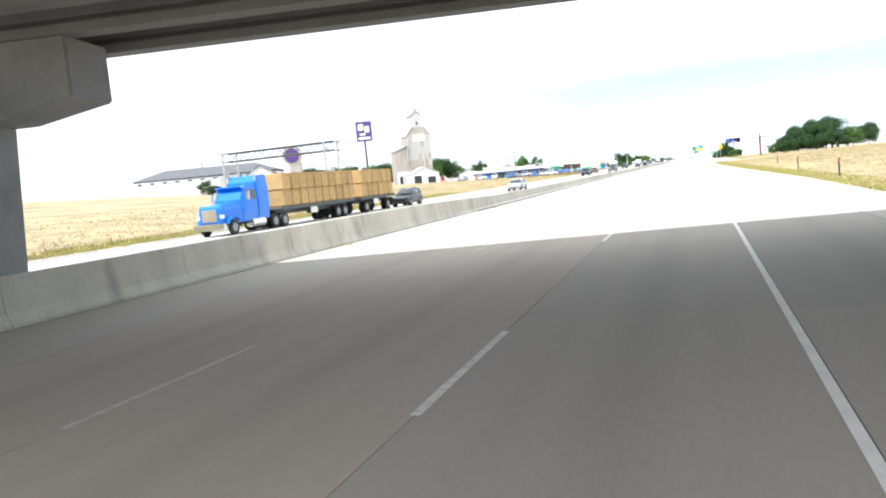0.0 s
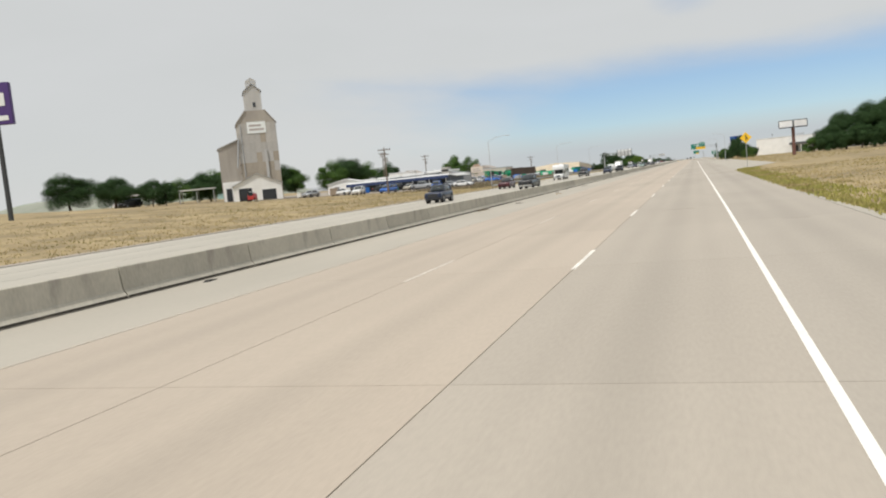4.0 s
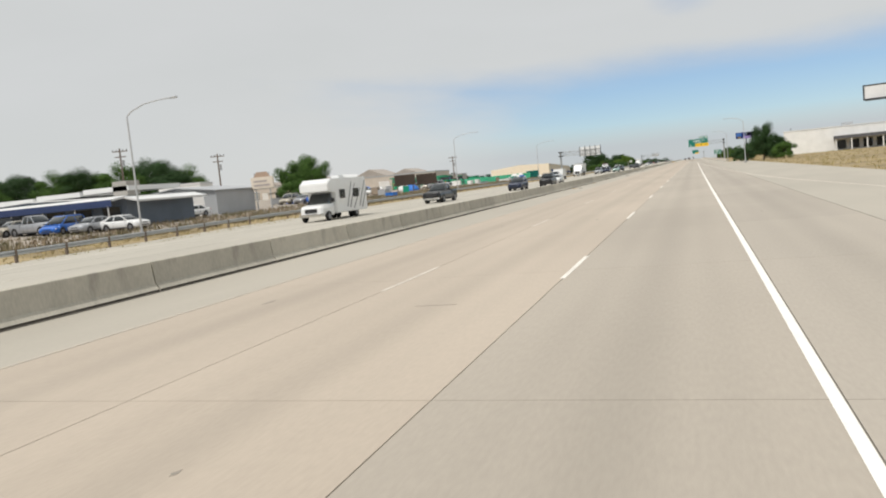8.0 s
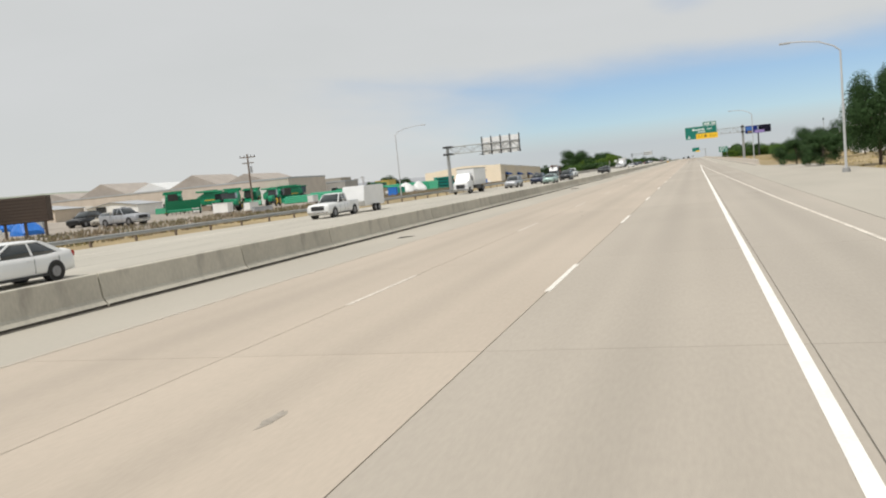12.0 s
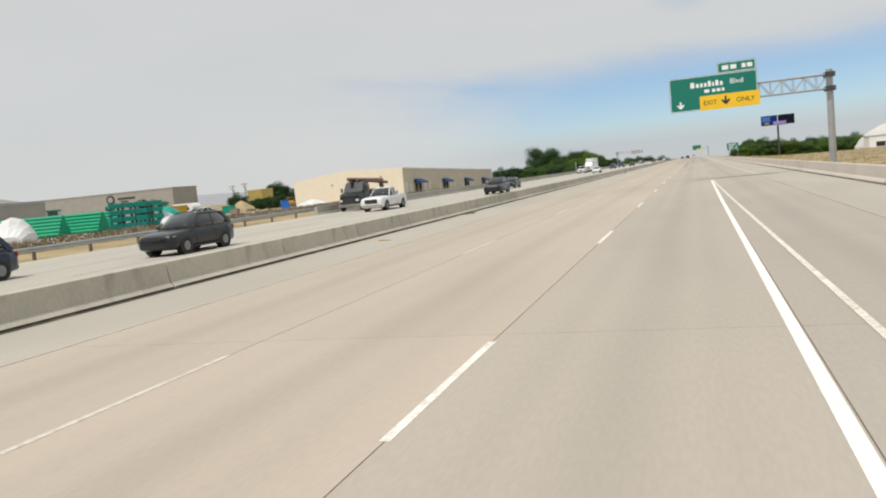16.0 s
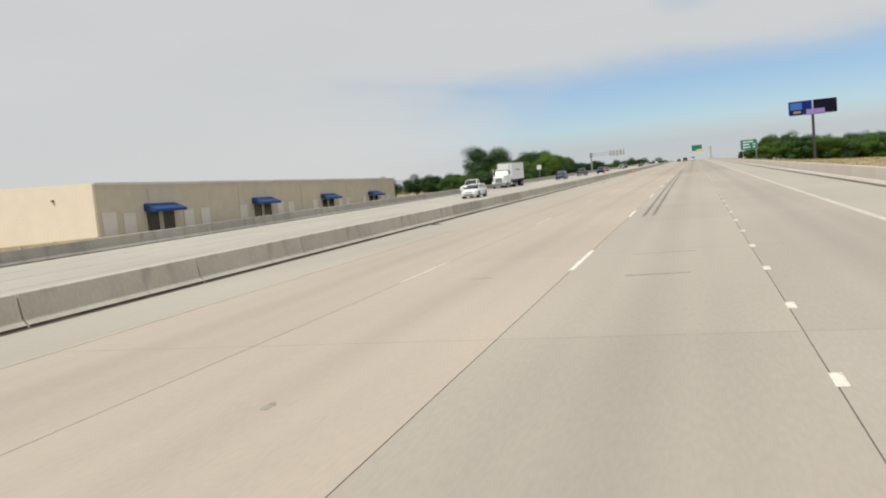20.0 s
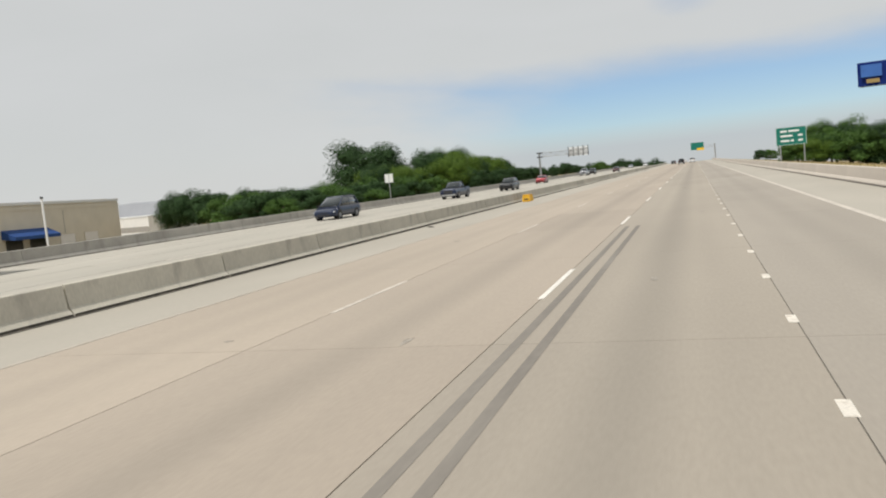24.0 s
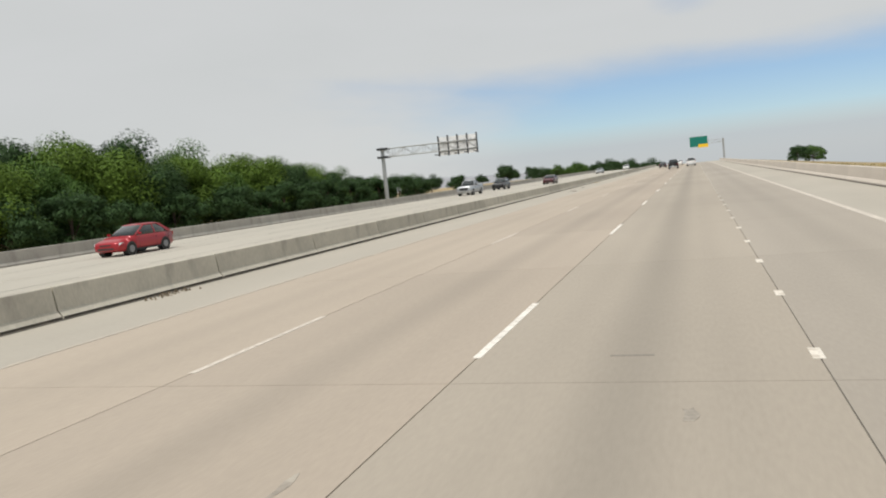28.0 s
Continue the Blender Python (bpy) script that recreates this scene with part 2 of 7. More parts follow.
M_TAIL = material("red_tail_lamp", (0.40, 0.012, 0.012), 0.2, coarse=(3, 0.05))
M_PLASTIC = material("black_trim_plastic", (0.025, 0.025, 0.026), 0.6, coarse=(3, 0.10))
PAINTS = {}


def paint(name, colour, metal=0.15):
    if name not in PAINTS:
        PAINTS[name] = material("car_paint_" + name, colour, 0.30, metal, fine=(60, 0.02), coarse=(1.4, 0.05), coat=0.35)
    return PAINTS[name]


def plain(name, colour, rough=0.75, fine=0.06, coarse=0.10, metal=0.0, streak=False):
    return material(name, colour, rough, metal, fine=(14, fine), coarse=(0.5, coarse), bump=0.12, stretch=(1, 1, 0.25) if streak else (1, 1, 1))


# ---- building blocks ----
class Solid:
    """Collects faces of one part."""

    def __init__(self):
        self.v, self.f = [], []

    def add(self, verts, faces):
        k = len(self.v)
        self.v += [tuple(p) for p in verts]
        self.f += [tuple(i + k for i in q) for q in faces]
        return self

    def box(self, c, s, rz=0.0, rx=0.0, ry=0.0, taper=1.0):
        m = pose(*c, rx, ry, rz)
        h = [d / 2 for d in s]
        pts = []
        for z in (-1, 1):
            k = taper if z > 0 else 1.0
            for x, y in ((-1, -1), (1, -1), (1, 1), (-1, 1)):
                pts.append(m @ Vector((x * h[0] * k, y * h[1] * k, z * h[2])))
        return self.add(pts, [(3, 2, 1, 0), (4, 5, 6, 7), (0, 1, 5, 4), (1, 2, 6, 5), (2, 3, 7, 6), (3, 0, 4, 7)])

    def span(self, lo, hi):
        return self.box([(a + b) / 2 for a, b in zip(lo, hi)], [abs(b - a) for a, b in zip(lo, hi)])

    def rod(self, p, q, r, r2=None, n=8):
        p, q = Vector(p), Vector(q)
        r2 = r if r2 is None else r2
        d = (q - p).normalized()
        a = d.orthogonal().normalized()
        b = d.cross(a)
        pts = []
        for c, rad in ((p, r), (q, r2)):
            for i in range(n):
                w = 2 * math.pi * (i + 0.5) / n
                pts.append(c + a * math.cos(w) * rad + b * math.sin(w) * rad)
        faces = [(i, (i + 1) % n, n + (i + 1) % n, n + i) for i in range(n)]
        return self.add(pts, faces + [tuple(range(n - 1, -1, -1)), tuple(range(n, 2 * n))])

    def prism(self, poly, lo, hi, axis="x"):
        """poly: outline in the plane across the axis; for x: (y, z), for y: (x, z), for z: (x, y)."""
        n = len(poly)
        pts = []
        for w in (lo, hi):
            for a, b in poly:
                pts.append((w, a, b) if axis == "x" else (a, w, b) if axis == "y" else (a, b, w))
        faces = [(i, (i + 1) % n, n + (i + 1) % n, n + i) for i in range(n)]
        return self.add(pts, faces + [tuple(range(n - 1, -1, -1)), tuple(range(n, 2 * n))])

    def loft(self, rings):
        n = len(rings[0])
        pts = [p for r in rings for p in r]
        faces = []
        for k in range(len(rings) - 1):
            for i in range(n):
                faces.append((k * n + i, k * n + (i + 1) % n, (k + 1) * n + (i + 1) % n, (k + 1) * n + i))
        e = (len(rings) - 1) * n
        return self.add(pts, faces + [tuple(range(n - 1, -1, -1)), tuple(range(e, e + n))])

    def mesh(self, name, mat, bevel=0.0, smooth=False):
        me = bpy.data.meshes.new(name)
        me.from_pydata(self.v, [], self.f)
        bm = bmesh.new()
        bm.from_mesh(me)
        bmesh.ops.recalc_face_normals(bm, faces=bm.faces)
        if bevel:
            edges = [e for e in bm.edges if len(e.link_faces) == 2 and e.calc_face_angle(0) > 0.5]
            bmesh.ops.bevel(bm, geom=edges, offset=bevel, segments=2, affect="EDGES", clamp_overlap=True)
        bm.to_mesh(me)
        bm.free()
        if smooth:
            me.polygons.foreach_set("use_smooth", [True] * len(me.polygons))
        me.materials.append(mat)
        return me


def part(name, solid, mat, parent, label="", bevel=0.0, smooth=False):
    ob = new(name, solid.mesh(name, mat, bevel, smooth))
    ob.parent = parent
    return tagged(ob, label)


def thing(name, label, category, at=(0, 0, 0), rz=0.0, group="", kind=""):
    ob = new(name)
    ob.matrix_basis = pose(*at, 0, 0, rz)
    return tagged(ob, label, category, group, kind)


def setting(name, solid, mat, label, category="", bevel=0.0, kind="structure"):
    return tagged(new(name, solid.mesh(name, mat, bevel)), label, category or name.replace("_", " "), "", kind)


def piece(name, me, parent, at, rz=0.0, scale=None):
    ob = new(name, me)
    ob.parent = parent
    ob.location = at
    ob.rotation_euler = (0, 0, radians(rz))
    if scale:
        ob.scale = scale
    return ob


def lerp(x, xs, ys):
    return float(np.interp(x, xs, ys))


# ---- the lie of the land ----
def land(x, y):
    """Height of the ground beside the motorway."""
    if y > 1060:
        return land(x, 1060.0) - 0.03 * (y - 1060)
    if x < -36:
        k = lerp(y, (0, 200, 280, 380, 480, 640, 760, 850, 1100), (0.055, 0.055, 0.03, 0.03, 0.01, -0.02, -0.06, -0.05, 0.0))
        return -0.05 + k * (min(-x, 170.0) - 36)
    if x > 13:
        return -0.05 + lerp(y, (0, 120, 240, 330, 620, 780), (0.02, 0.05, 0.02, 0.0, 0.0, -0.13)) * (min(x, 60.0) - 13)
    return -0.05


def steps(stops):
    out = []
    for (a, b), d in stops:
        out += list(np.arange(a, b, d))
    return out + [stops[-1][0][1]]


gx_lines = steps([((-3200, -400), 400), ((-400, -170), 46), ((-170, -40), 13), ((-40, -30), 2), ((-30, 14), 11), ((14, 70), 8), ((70, 400), 66), ((400, 3200), 400)])
gy_lines = steps([((-800, -100), 175), ((-100, 1000), 20), ((1000, 1600), 60), ((1600, 4600), 500)])
g = Solid()
g.v = [(x, y, land(x, y) + (0.10 * noise.noise((x * 0.05, y * 0.05, 3.0)) if (x < -45 or x > 20) and abs(x) < 400 else 0.0)) for y in gy_lines for x in gx_lines]
nx = len(gx_lines)
g.f = [(j * nx + i, j * nx + i + 1, (j + 1) * nx + i + 1, (j + 1) * nx + i) for j in range(len(gy_lines) - 1) for i in range(nx - 1)]
setting("ground", g, M_GROUND, "dry tan ground with sparse grass beside the motorway", "ground")


# ---- carriageway ----
def x_median(y):
    return lerp(y, (0, 60, 120, 200, 330), (-13.2, -13.3, -13.6, -13.6, -12.85))


def x_right(y):
    return lerp(y, (-60, 60, 110, 160, 215, 222, 236, 250, 430, 441, 3000), (7.0, 7.0, 5.6, 4.62, 4.62, 5.2, 9.0, 12.2, 12.2, 8.25, 8.25))


def crest(y):
    """The carriageway falls away beyond its crest."""
    return -0.03 * max(0.0, y - 1060)


def ribbon(left, right, ys, z, thick=0.05):
    """A flat strip between two lines, with real thickness."""
    s = Solid()
    pts = []
    for y in ys:
        a, b = left(y), right(y)
        k = z + crest(y)
        pts += [(a, y, k), (b, y, k), (b, y, k - thick), (a, y, k - thick)]
    f = []
    for k in range(len(ys) - 1):
        o = 4 * k
        f += [(o, o + 1, o + 5, o + 4), (o + 1, o + 2, o + 6, o + 5), (o + 2, o + 3, o + 7, o + 6), (o + 3, o, o + 4, o + 7)]
    f += [(3, 2, 1, 0), (len(pts) - 4, len(pts) - 3, len(pts) - 2, len(pts) - 1)]
    return s.add(pts, f)


YS = [-90.0] + list(np.arange(-40, 1261, 10.0)) + [1500, 2000, 3000, 4500]
road = setting("road", ribbon(lambda y: x_median(y) - 0.05, lambda y: min(x_right(y), 4.6), YS, -0.012, 0.03), M_JOINT, "pale concrete motorway carriageway with tooled joints", "road")
shoulder = setting("pavement", ribbon(lambda y: 4.60, x_right, YS, 0.0, 0.045), M_SHOULDER, "pale concrete hard shoulder beside the outer lane", "hard shoulder")
oppo = setting("road_opposite", ribbon(lambda y: lerp(y, (230, 290, 360, 430), (-32.8, -38, -38, -32.8)), lambda y: x_median(y) - 0.55, YS, 0.0, 0.045), M_OPP,
               "pale concrete carriageway for oncoming traffic", "road")
setting("road_joints_opposite", Solid().span((-21.02, -80, 0.002), (-20.98, 1060, 0.004)).span((-24.72, -80, 0.002), (-24.68, 1060, 0.004)).span((-28.42, -80, 0.002), (-28.38, 1060, 0.004)),
        M_JOINT, "dark sealed joints between the oncoming lanes", "joint")
tagged(part("gutter", ribbon(lambda y: -33.1, lambda y: -32.72, [y for y in YS if y < 251], 0.012, 0.05), M_GRIMESHADE, oppo), "dark gutter along the pavement edge")
tagged(part("verge_strip", ribbon(lambda y: -34.6, lambda y: -33.1, [y for y in YS if y < 251], 0.006, 0.05), M_YARD, oppo), "strip of grey broken asphalt at the pavement edge")
# inner shoulder and far parts of the lanes
tagged(part("inner_shoulder", ribbon(lambda y: x_median(y) + 0.06, lambda y: -9.92, YS, 0.0, 0.02), M_SHOULDER, road), "dusty inner shoulder along the median barrier")
LANES = (("inner", -9.90, -6.257, M_LANE3), ("middle", -6.243, -2.607, M_LANE2), ("outer", -2.593, 1.053, M_LANE1), ("auxiliary", 1.067, 4.57, M_AUX))
SLAB = 9.14
for lane, xa, xb, mt in LANES:
    far = Solid().span((xa, 1010.9, -0.025), (xb, 1060, 0.0)).span((xa, -90, -0.025), (xb, -22.01, 0.0))
    part("lane_far_end", far, mt, road)

# painted lines
def line(name, pts, wide, mat, label, z=0.004):
    s = Solid()
    for (x0, y0), (x1, y1) in zip(pts, pts[1:]):
        s.add([(x0 - wide / 2, y0, z), (x0 + wide / 2, y0, z), (x1 + wide / 2, y1, z), (x1 - wide / 2, y1, z)], [(0, 1, 2, 3)])
    return part(name, s, mat, road, label)


def taper_line(name, pts, mat, label, z=0.004):
    s = Solid()
    for (x0, y0, w0), (x1, y1, w1) in zip(pts, pts[1:]):
        s.add([(x0 - w0 / 2, y0, z), (x0 + w0 / 2, y0, z), (x1 + w1 / 2, y1, z), (x1 - w1 / 2, y1, z)], [(0, 1, 2, 3)])
    return part(name, s, mat, road, label)


line("edge_line", [(1.0, -80), (1.0, 100), (1.06, 150), (1.04, 180), (1.0, 222)], 0.105, M_PAINT, "solid white edge line")
taper_line("edge_line", [(1.0, 222, 0.105), (0.98, 246, 0.12), (0.92, 280, 0.135), (0.90, 330, 0.14), (0.92, 370, 0.14), (0.95, 440, 0.14), (1.0, 480, 0.14), (1.1, 507, 0.14)], M_PAINT, "solid white line widening at the merge")
line("gore_line", [(9.5, 250), (6.0, 285), (4.85, 305), (4.05, 335), (3.55, 356), (3.2, 370), (2.25, 428), (1.85, 450), (1.45, 480), (1.17, 507)], 0.11, M_PAINTWORN, "white line of the slip road's gore", 0.008)
line("edge_line", [(4.75, 512), (4.62, 560), (4.5, 1060)], 0.20, M_DASHWORN, "worn white outer edge line")
line("edge_line", [(-9.95, -80), (-9.95, 1060)], 0.09, M_YELLOW, "faded yellow inner edge line")
line("edge_line", [(-31.4, -80), (-31.4, 1060)], 0.15, M_PAINTWORN, "white edge line of the oncoming lanes")
line("edge_line", [(-16.6, -80), (-16.6, 1060)], 0.15, M_YELLOW, "yellow line beside the median on the oncoming side")


def dash_mesh(long, wide, mat):
    return Solid().span((-wide / 2, 0, 0.0), (wide / 2, long, 0.004)).mesh("dash", mat)


DASH = dash_mesh(3.6, 0.105, M_DASH)
DASHW = dash_mesh(3.7, 0.10, M_DASHWORN)
DOT = dash_mesh(0.46, 0.12, M_PAINTWORN)
PH = ((0, 75, 190, 290, 347, 434, 570, 705, 790, 1400), (10.0, 10.0, 12.5, 14.6, 12.2, 7.4, 5.4, 5.4, 6.3, 6.3))
for k in range(-2, 68):
    y0 = 15.24 * k
    y0 += lerp(y0, *PH)
    piece("lane_dash", DASH, road, (-2.6, y0, 0.001))
    piece("lane_dash", DASHW, road, (-6.25, y0 - 0.5, 0.001))
for k in range(70):
    piece("lane_dash", DASHW, oppo, (-21.0, 15.24 * k + 4, 0.001))
    piece("lane_dash", DASHW, oppo, (-24.7, 15.24 * k + 4, 0.001))
for k in range(150):
    y0 = 512 + 3.66 * k
    piece("lane_dot", DOT, road, (lerp(y0, (500, 640, 690, 720, 750), (1.1, 1.1, 0.98, 0.98, 1.05)), y0 + lerp(y0, (500, 622, 714, 790), (1.1, 1.1, -0.2, 0.3)), 0.001))
# skid marks and the dark repair strips across the lanes
for dx in (0.0, 0.36):
    line("tyre_mark", [(-2.02 + dx, 584), (-2.12 + dx, 604), (-2.2 + dx, 625), (-2.24 + dx, 650), (-2.3 + dx, 690)], 0.14, M_RUBBER, "long black tyre mark", 0.003)
rnd = random.Random(5)
for k in range(30):
    y0 = rnd.uniform(20, 900)
    lane = rnd.choice((-8.1, -4.4, -0.8, -0.8, 2.8))
    w = rnd.uniform(0.15, 0.7)
    part("patch", Solid().span((lane - w, y0, 0.0), (lane + w, y0 + rnd.uniform(0.02, 0.07), 0.003)), M_RUBBER, road, "thin dark scar in the concrete")

M_STAIN = material("oil_stained_concrete", (0.27, 0.24, 0.20), 0.8, fine=(12, 0.15), coarse=(1.5, 0.2), space="World", second=((0.34, 0.305, 0.255), 0.45, 0.65, 3.0))
st_r = random.Random(12)
for k in range(150):
    lane = st_r.choice((-8.1, -8.1, -4.4, -4.4, -4.4, -0.8, -0.8, 2.8, 6.2))
    y0 = st_r.uniform(8, 930)
    x0 = lane + st_r.gauss(0, 0.75)
    if x0 < x_median(y0) + 1.0 or x0 > x_right(y0) - 0.6:
        continue
    w, h = st_r.uniform(0.03, 0.10), st_r.uniform(0.06, 0.40)
    n = 11
    ring_xy = [(x0 + w * math.cos(2 * math.pi * i / n) * st_r.uniform(0.5, 1.15), y0 + h * math.sin(2 * math.pi * i / n) * st_r.uniform(0.5, 1.15)) for i in range(n)]
    part("oil_stain", Solid().prism(ring_xy, 0.0, 0.003, "z"), M_STAIN, road, "irregular dark oil stain")

# ---- overpass at the start ----
SK = 12.0
bridge = thing("overpass", "grey concrete girder overpass on a hammerhead pier in the median", "bridge", (-13.4, 19.6, 0.0), SK)
for k in range(7):
    yb = -0.5 - 2.35 * k
    web = [(yb - 0.55, 5.85), (yb + 0.0, 5.85), (yb + 0.0, 6.05), (yb - 0.17, 6.2), (yb - 0.17, 6.95), (yb + 0.1, 7.1), (yb + 0.1, 7.3), (yb - 0.65, 7.3), (yb - 0.65, 7.1), (yb - 0.38, 6.95), (yb - 0.38, 6.2), (yb - 0.55, 6.05)]
    part("girder", Solid().prism(web, -38, 44, "x"), M_GIRDER, bridge, "dark prestressed concrete girder")
part("deck", Solid().span((-38, -17.5, 7.3), (44, 1.9, 7.55)), M_BRIDGE, bridge, bevel=0.02)
part("parapet", Solid().prism([(1.55, 7.55), (1.9, 7.55), (1.9, 8.4), (1.65, 8.4)], -38, 44, "x"), M_BRIDGE, bridge)
part("parapet", Solid().prism([(-17.5, 7.55), (-17.15, 7.55), (-17.25, 8.4), (-17.5, 8.4)], -38, 44, "x"), M_BRIDGE, bridge)
part("pier_cap", Solid().prism([(-7.8, 5.85), (0.65, 5.85), (0.65, 4.6), (-1.2, 4.25), (-5.6, 4.25), (-7.8, 4.6)], -3.3, -1.7, "y"), M_BRIDGE, bridge, bevel=0.04)
part("pier_column", Solid().prism([(-4.9, -0.3), (-1.9, -0.3), (-1.6, 4.3), (-5.2, 4.3)], -3.1, -1.9, "y"), M_BRIDGE, bridge, bevel=0.06)
for x in (-36.5, 26.0):
    part("abutment", Solid().span((x - 1.5, -17.3, -0.5), (x + 1.5, 0.7, 5.85)), M_BRIDGE, bridge, bevel=0.05)

# ---- vehicles ----
def ring(y, hw, z0, z1, tuck=0.92, top=0.9):
    h = z1 - z0
    right = [(hw * tuck, y, z0), (hw, y, z0 + 0.3 * h), (hw * 0.99, y, z0 + 0.7 * h), (hw * top, y, z1)]
    return [(-x, yy, z) for x, yy, z in right] + right[::-1]




def wheels(v, axles, track, r, rim=M_RIM, dual=()):
    """Wheels with their arches: each wheel carries a tyre and a rim."""
    for y in axles:
        for sx in (-1, 1):
            w = new("wheel")
            w.parent = v
            w.location = (sx * track, y, r)
            t = Solid().rod((-0.11, 0, 0), (0.11, 0, 0), r, n=20)
            if y in dual:
                t.rod((-sx * 0.40 - 0.11, 0, 0), (-sx * 0.40 + 0.11, 0, 0), r, n=20)
            part("tyre", t, M_TYRE, w, bevel=0.02)
            part("rim", Solid().rod((sx * 0.085, 0, 0), (sx * 0.118, 0, 0), r * 0.62, r * 0.55, n=14).rod((sx * 0.1, 0, 0), (sx * 0.135, 0, 0), r * 0.18, n=8), rim, w)


def body_ring(y, hw, z0, z1):
    """Rounded section across a car body."""
    h = z1 - z0
    half = [(0.74, 0.0), (0.93, 0.07), (0.985, 0.25), (1.0, 0.48), (0.985, 0.70), (0.945, 0.86), (0.87, 0.955), (0.70, 1.0), (0.36, 1.02)]
    right = [(hw * k, y, z0 + h * q) for k, q in half]
    return [(-x, yy, z) for x, yy, z in right] + [(0.0, y, z0 + h * 1.028)] + right[::-1]


def cabin_ring(ya, yd, w, z, bow=0.10):
    """Rounded outline of the cabin seen from above."""
    left = [(-w, yd - 0.22), (-w, (ya + yd) / 2), (-w * 0.985, ya + 0.30), (-w * 0.88, ya + 0.10), (-w * 0.5, ya + 0.01)]
    back = [(w, yd - 0.22), (w * 0.87, yd - 0.05), (w * 0.4, yd)]
    pts = left + [(0.0, ya - bow * 0.2)] + [(-x, y) for x, y in left[::-1]] + back[1:] + [(-x, y) for x, y in back[:0:-1]]
    return [(x, y, z) for x, y in pts]


def small_vehicle(name, label, kind, mat, category):
    """A passenger vehicle with its nose towards -y. kind: sedan, hatch, suv, van, jeep, pickup."""
    v = thing(name, label, category, group="traffic")
    P = {"sedan": dict(l=4.75, w=1.83, h=1.48, belt=0.99, hood=0.93, nose=0.80, gb=(-1.40, -0.42, 1.10, 2.00), r=0.33, ax=(-1.42, 1.36), tail=1.07),
         "hatch": dict(l=4.2, w=1.77, h=1.50, belt=0.98, hood=0.92, nose=0.74, gb=(-1.15, -0.22, 1.20, 2.02), r=0.32, ax=(-1.28, 1.28), tail=1.0),
         "suv": dict(l=4.75, w=1.92, h=1.74, belt=1.12, hood=1.05, nose=0.90, gb=(-1.15, -0.32, 1.75, 2.28), r=0.37, ax=(-1.42, 1.42), tail=1.12),
         "van": dict(l=5.1, w=1.98, h=1.77, belt=1.06, hood=0.98, nose=0.74, gb=(-1.75, -0.55, 2.05, 2.48), r=0.35, ax=(-1.60, 1.50), tail=1.1),
         "jeep": dict(l=4.4, w=1.86, h=1.84, belt=1.18, hood=1.14, nose=1.06, gb=(-0.80, -0.50, 1.85, 2.05), r=0.41, ax=(-1.35, 1.38), tail=1.18),
         "pickup": dict(l=5.8, w=2.02, h=1.94, belt=1.24, hood=1.22, nose=1.13, gb=(-1.25, -0.50, 0.80, 1.02), r=0.41, ax=(-1.82, 1.92), tail=1.2)}[kind]
    L, hw, belt, r, hood, nose = P["l"] / 2, P["w"] / 2, P["belt"], P["r"], P["hood"], P["nose"]
    a, b, c, d = P["gb"]
    z0 = r * 0.66
    zn = z0 + 0.05
    sq = 1.22 if kind in ("pickup", "jeep") else 1.08 if kind == "suv" else 1.0
    front = [body_ring(-L, hw * 0.62 * sq, zn + 0.10, nose * 0.88), body_ring(-L + 0.05, hw * min(0.96, 0.80 * sq), zn + 0.04, nose * 0.96), body_ring(-L + 0.16, hw * min(0.98, 0.90 * sq), zn, nose), body_ring(-L + 0.40, hw * 0.97, z0, nose + (hood - nose) * 0.45),
             body_ring(-L + 0.85, hw, z0, nose + (hood - nose) * 0.8), body_ring(a - 0.12, hw, z0, hood), body_ring(a + 0.30, hw, z0, belt), body_ring(b + 0.25, hw, z0, belt)]
    if kind == "pickup":
        rear = [body_ring(d - 0.05, hw, z0, belt), body_ring(d, hw * 0.995, z0 + 0.01, belt - 0.01)]
    else:
        t = P["tail"]
        rear = [body_ring(c, hw, z0, belt + 0.01), body_ring(d - 0.15, hw * 0.99, z0 + 0.02, t), body_ring(L - 0.30, hw * 0.97, z0 + 0.05, t * 0.995), body_ring(L - 0.10, hw * 0.91, z0 + 0.10, t * 0.95), body_ring(L, hw * 0.78, z0 + 0.20, t * 0.84)]
    part("body", Solid().loft(front + rear), mat, v, smooth=True)
    zr = P["h"] - 0.07
    gw, tw = hw * 0.90, hw * 0.72
    mid = lambda p, q, k: p + (q - p) * k
    lo, hi = cabin_ring(a, d, gw, belt - 0.05), cabin_ring(mid(a, b, 0.95), mid(d, c, 0.95), mid(gw, tw, 0.95), zr)
    part("glasshouse", Solid().loft([lo, cabin_ring(mid(a, b, 0.5), mid(d, c, 0.45), mid(gw, tw, 0.42), mid(belt - 0.05, zr, 0.5)), hi]), M_GLASS, v, "tinted windows", smooth=True)
    part("roof", Solid().loft([cabin_ring(mid(a, b, 0.93), mid(d, c, 0.93), mid(gw, tw, 0.93) + 0.012, zr - 0.03), cabin_ring(b, c, tw + 0.005, zr + 0.02), cabin_ring(b + 0.18, c - 0.14, tw * 0.86, zr + 0.055), cabin_ring(b + 0.5, c - 0.4, tw * 0.5, zr + 0.07)]), mat, v, smooth=True)
    my = mid(a, d, 0.56)
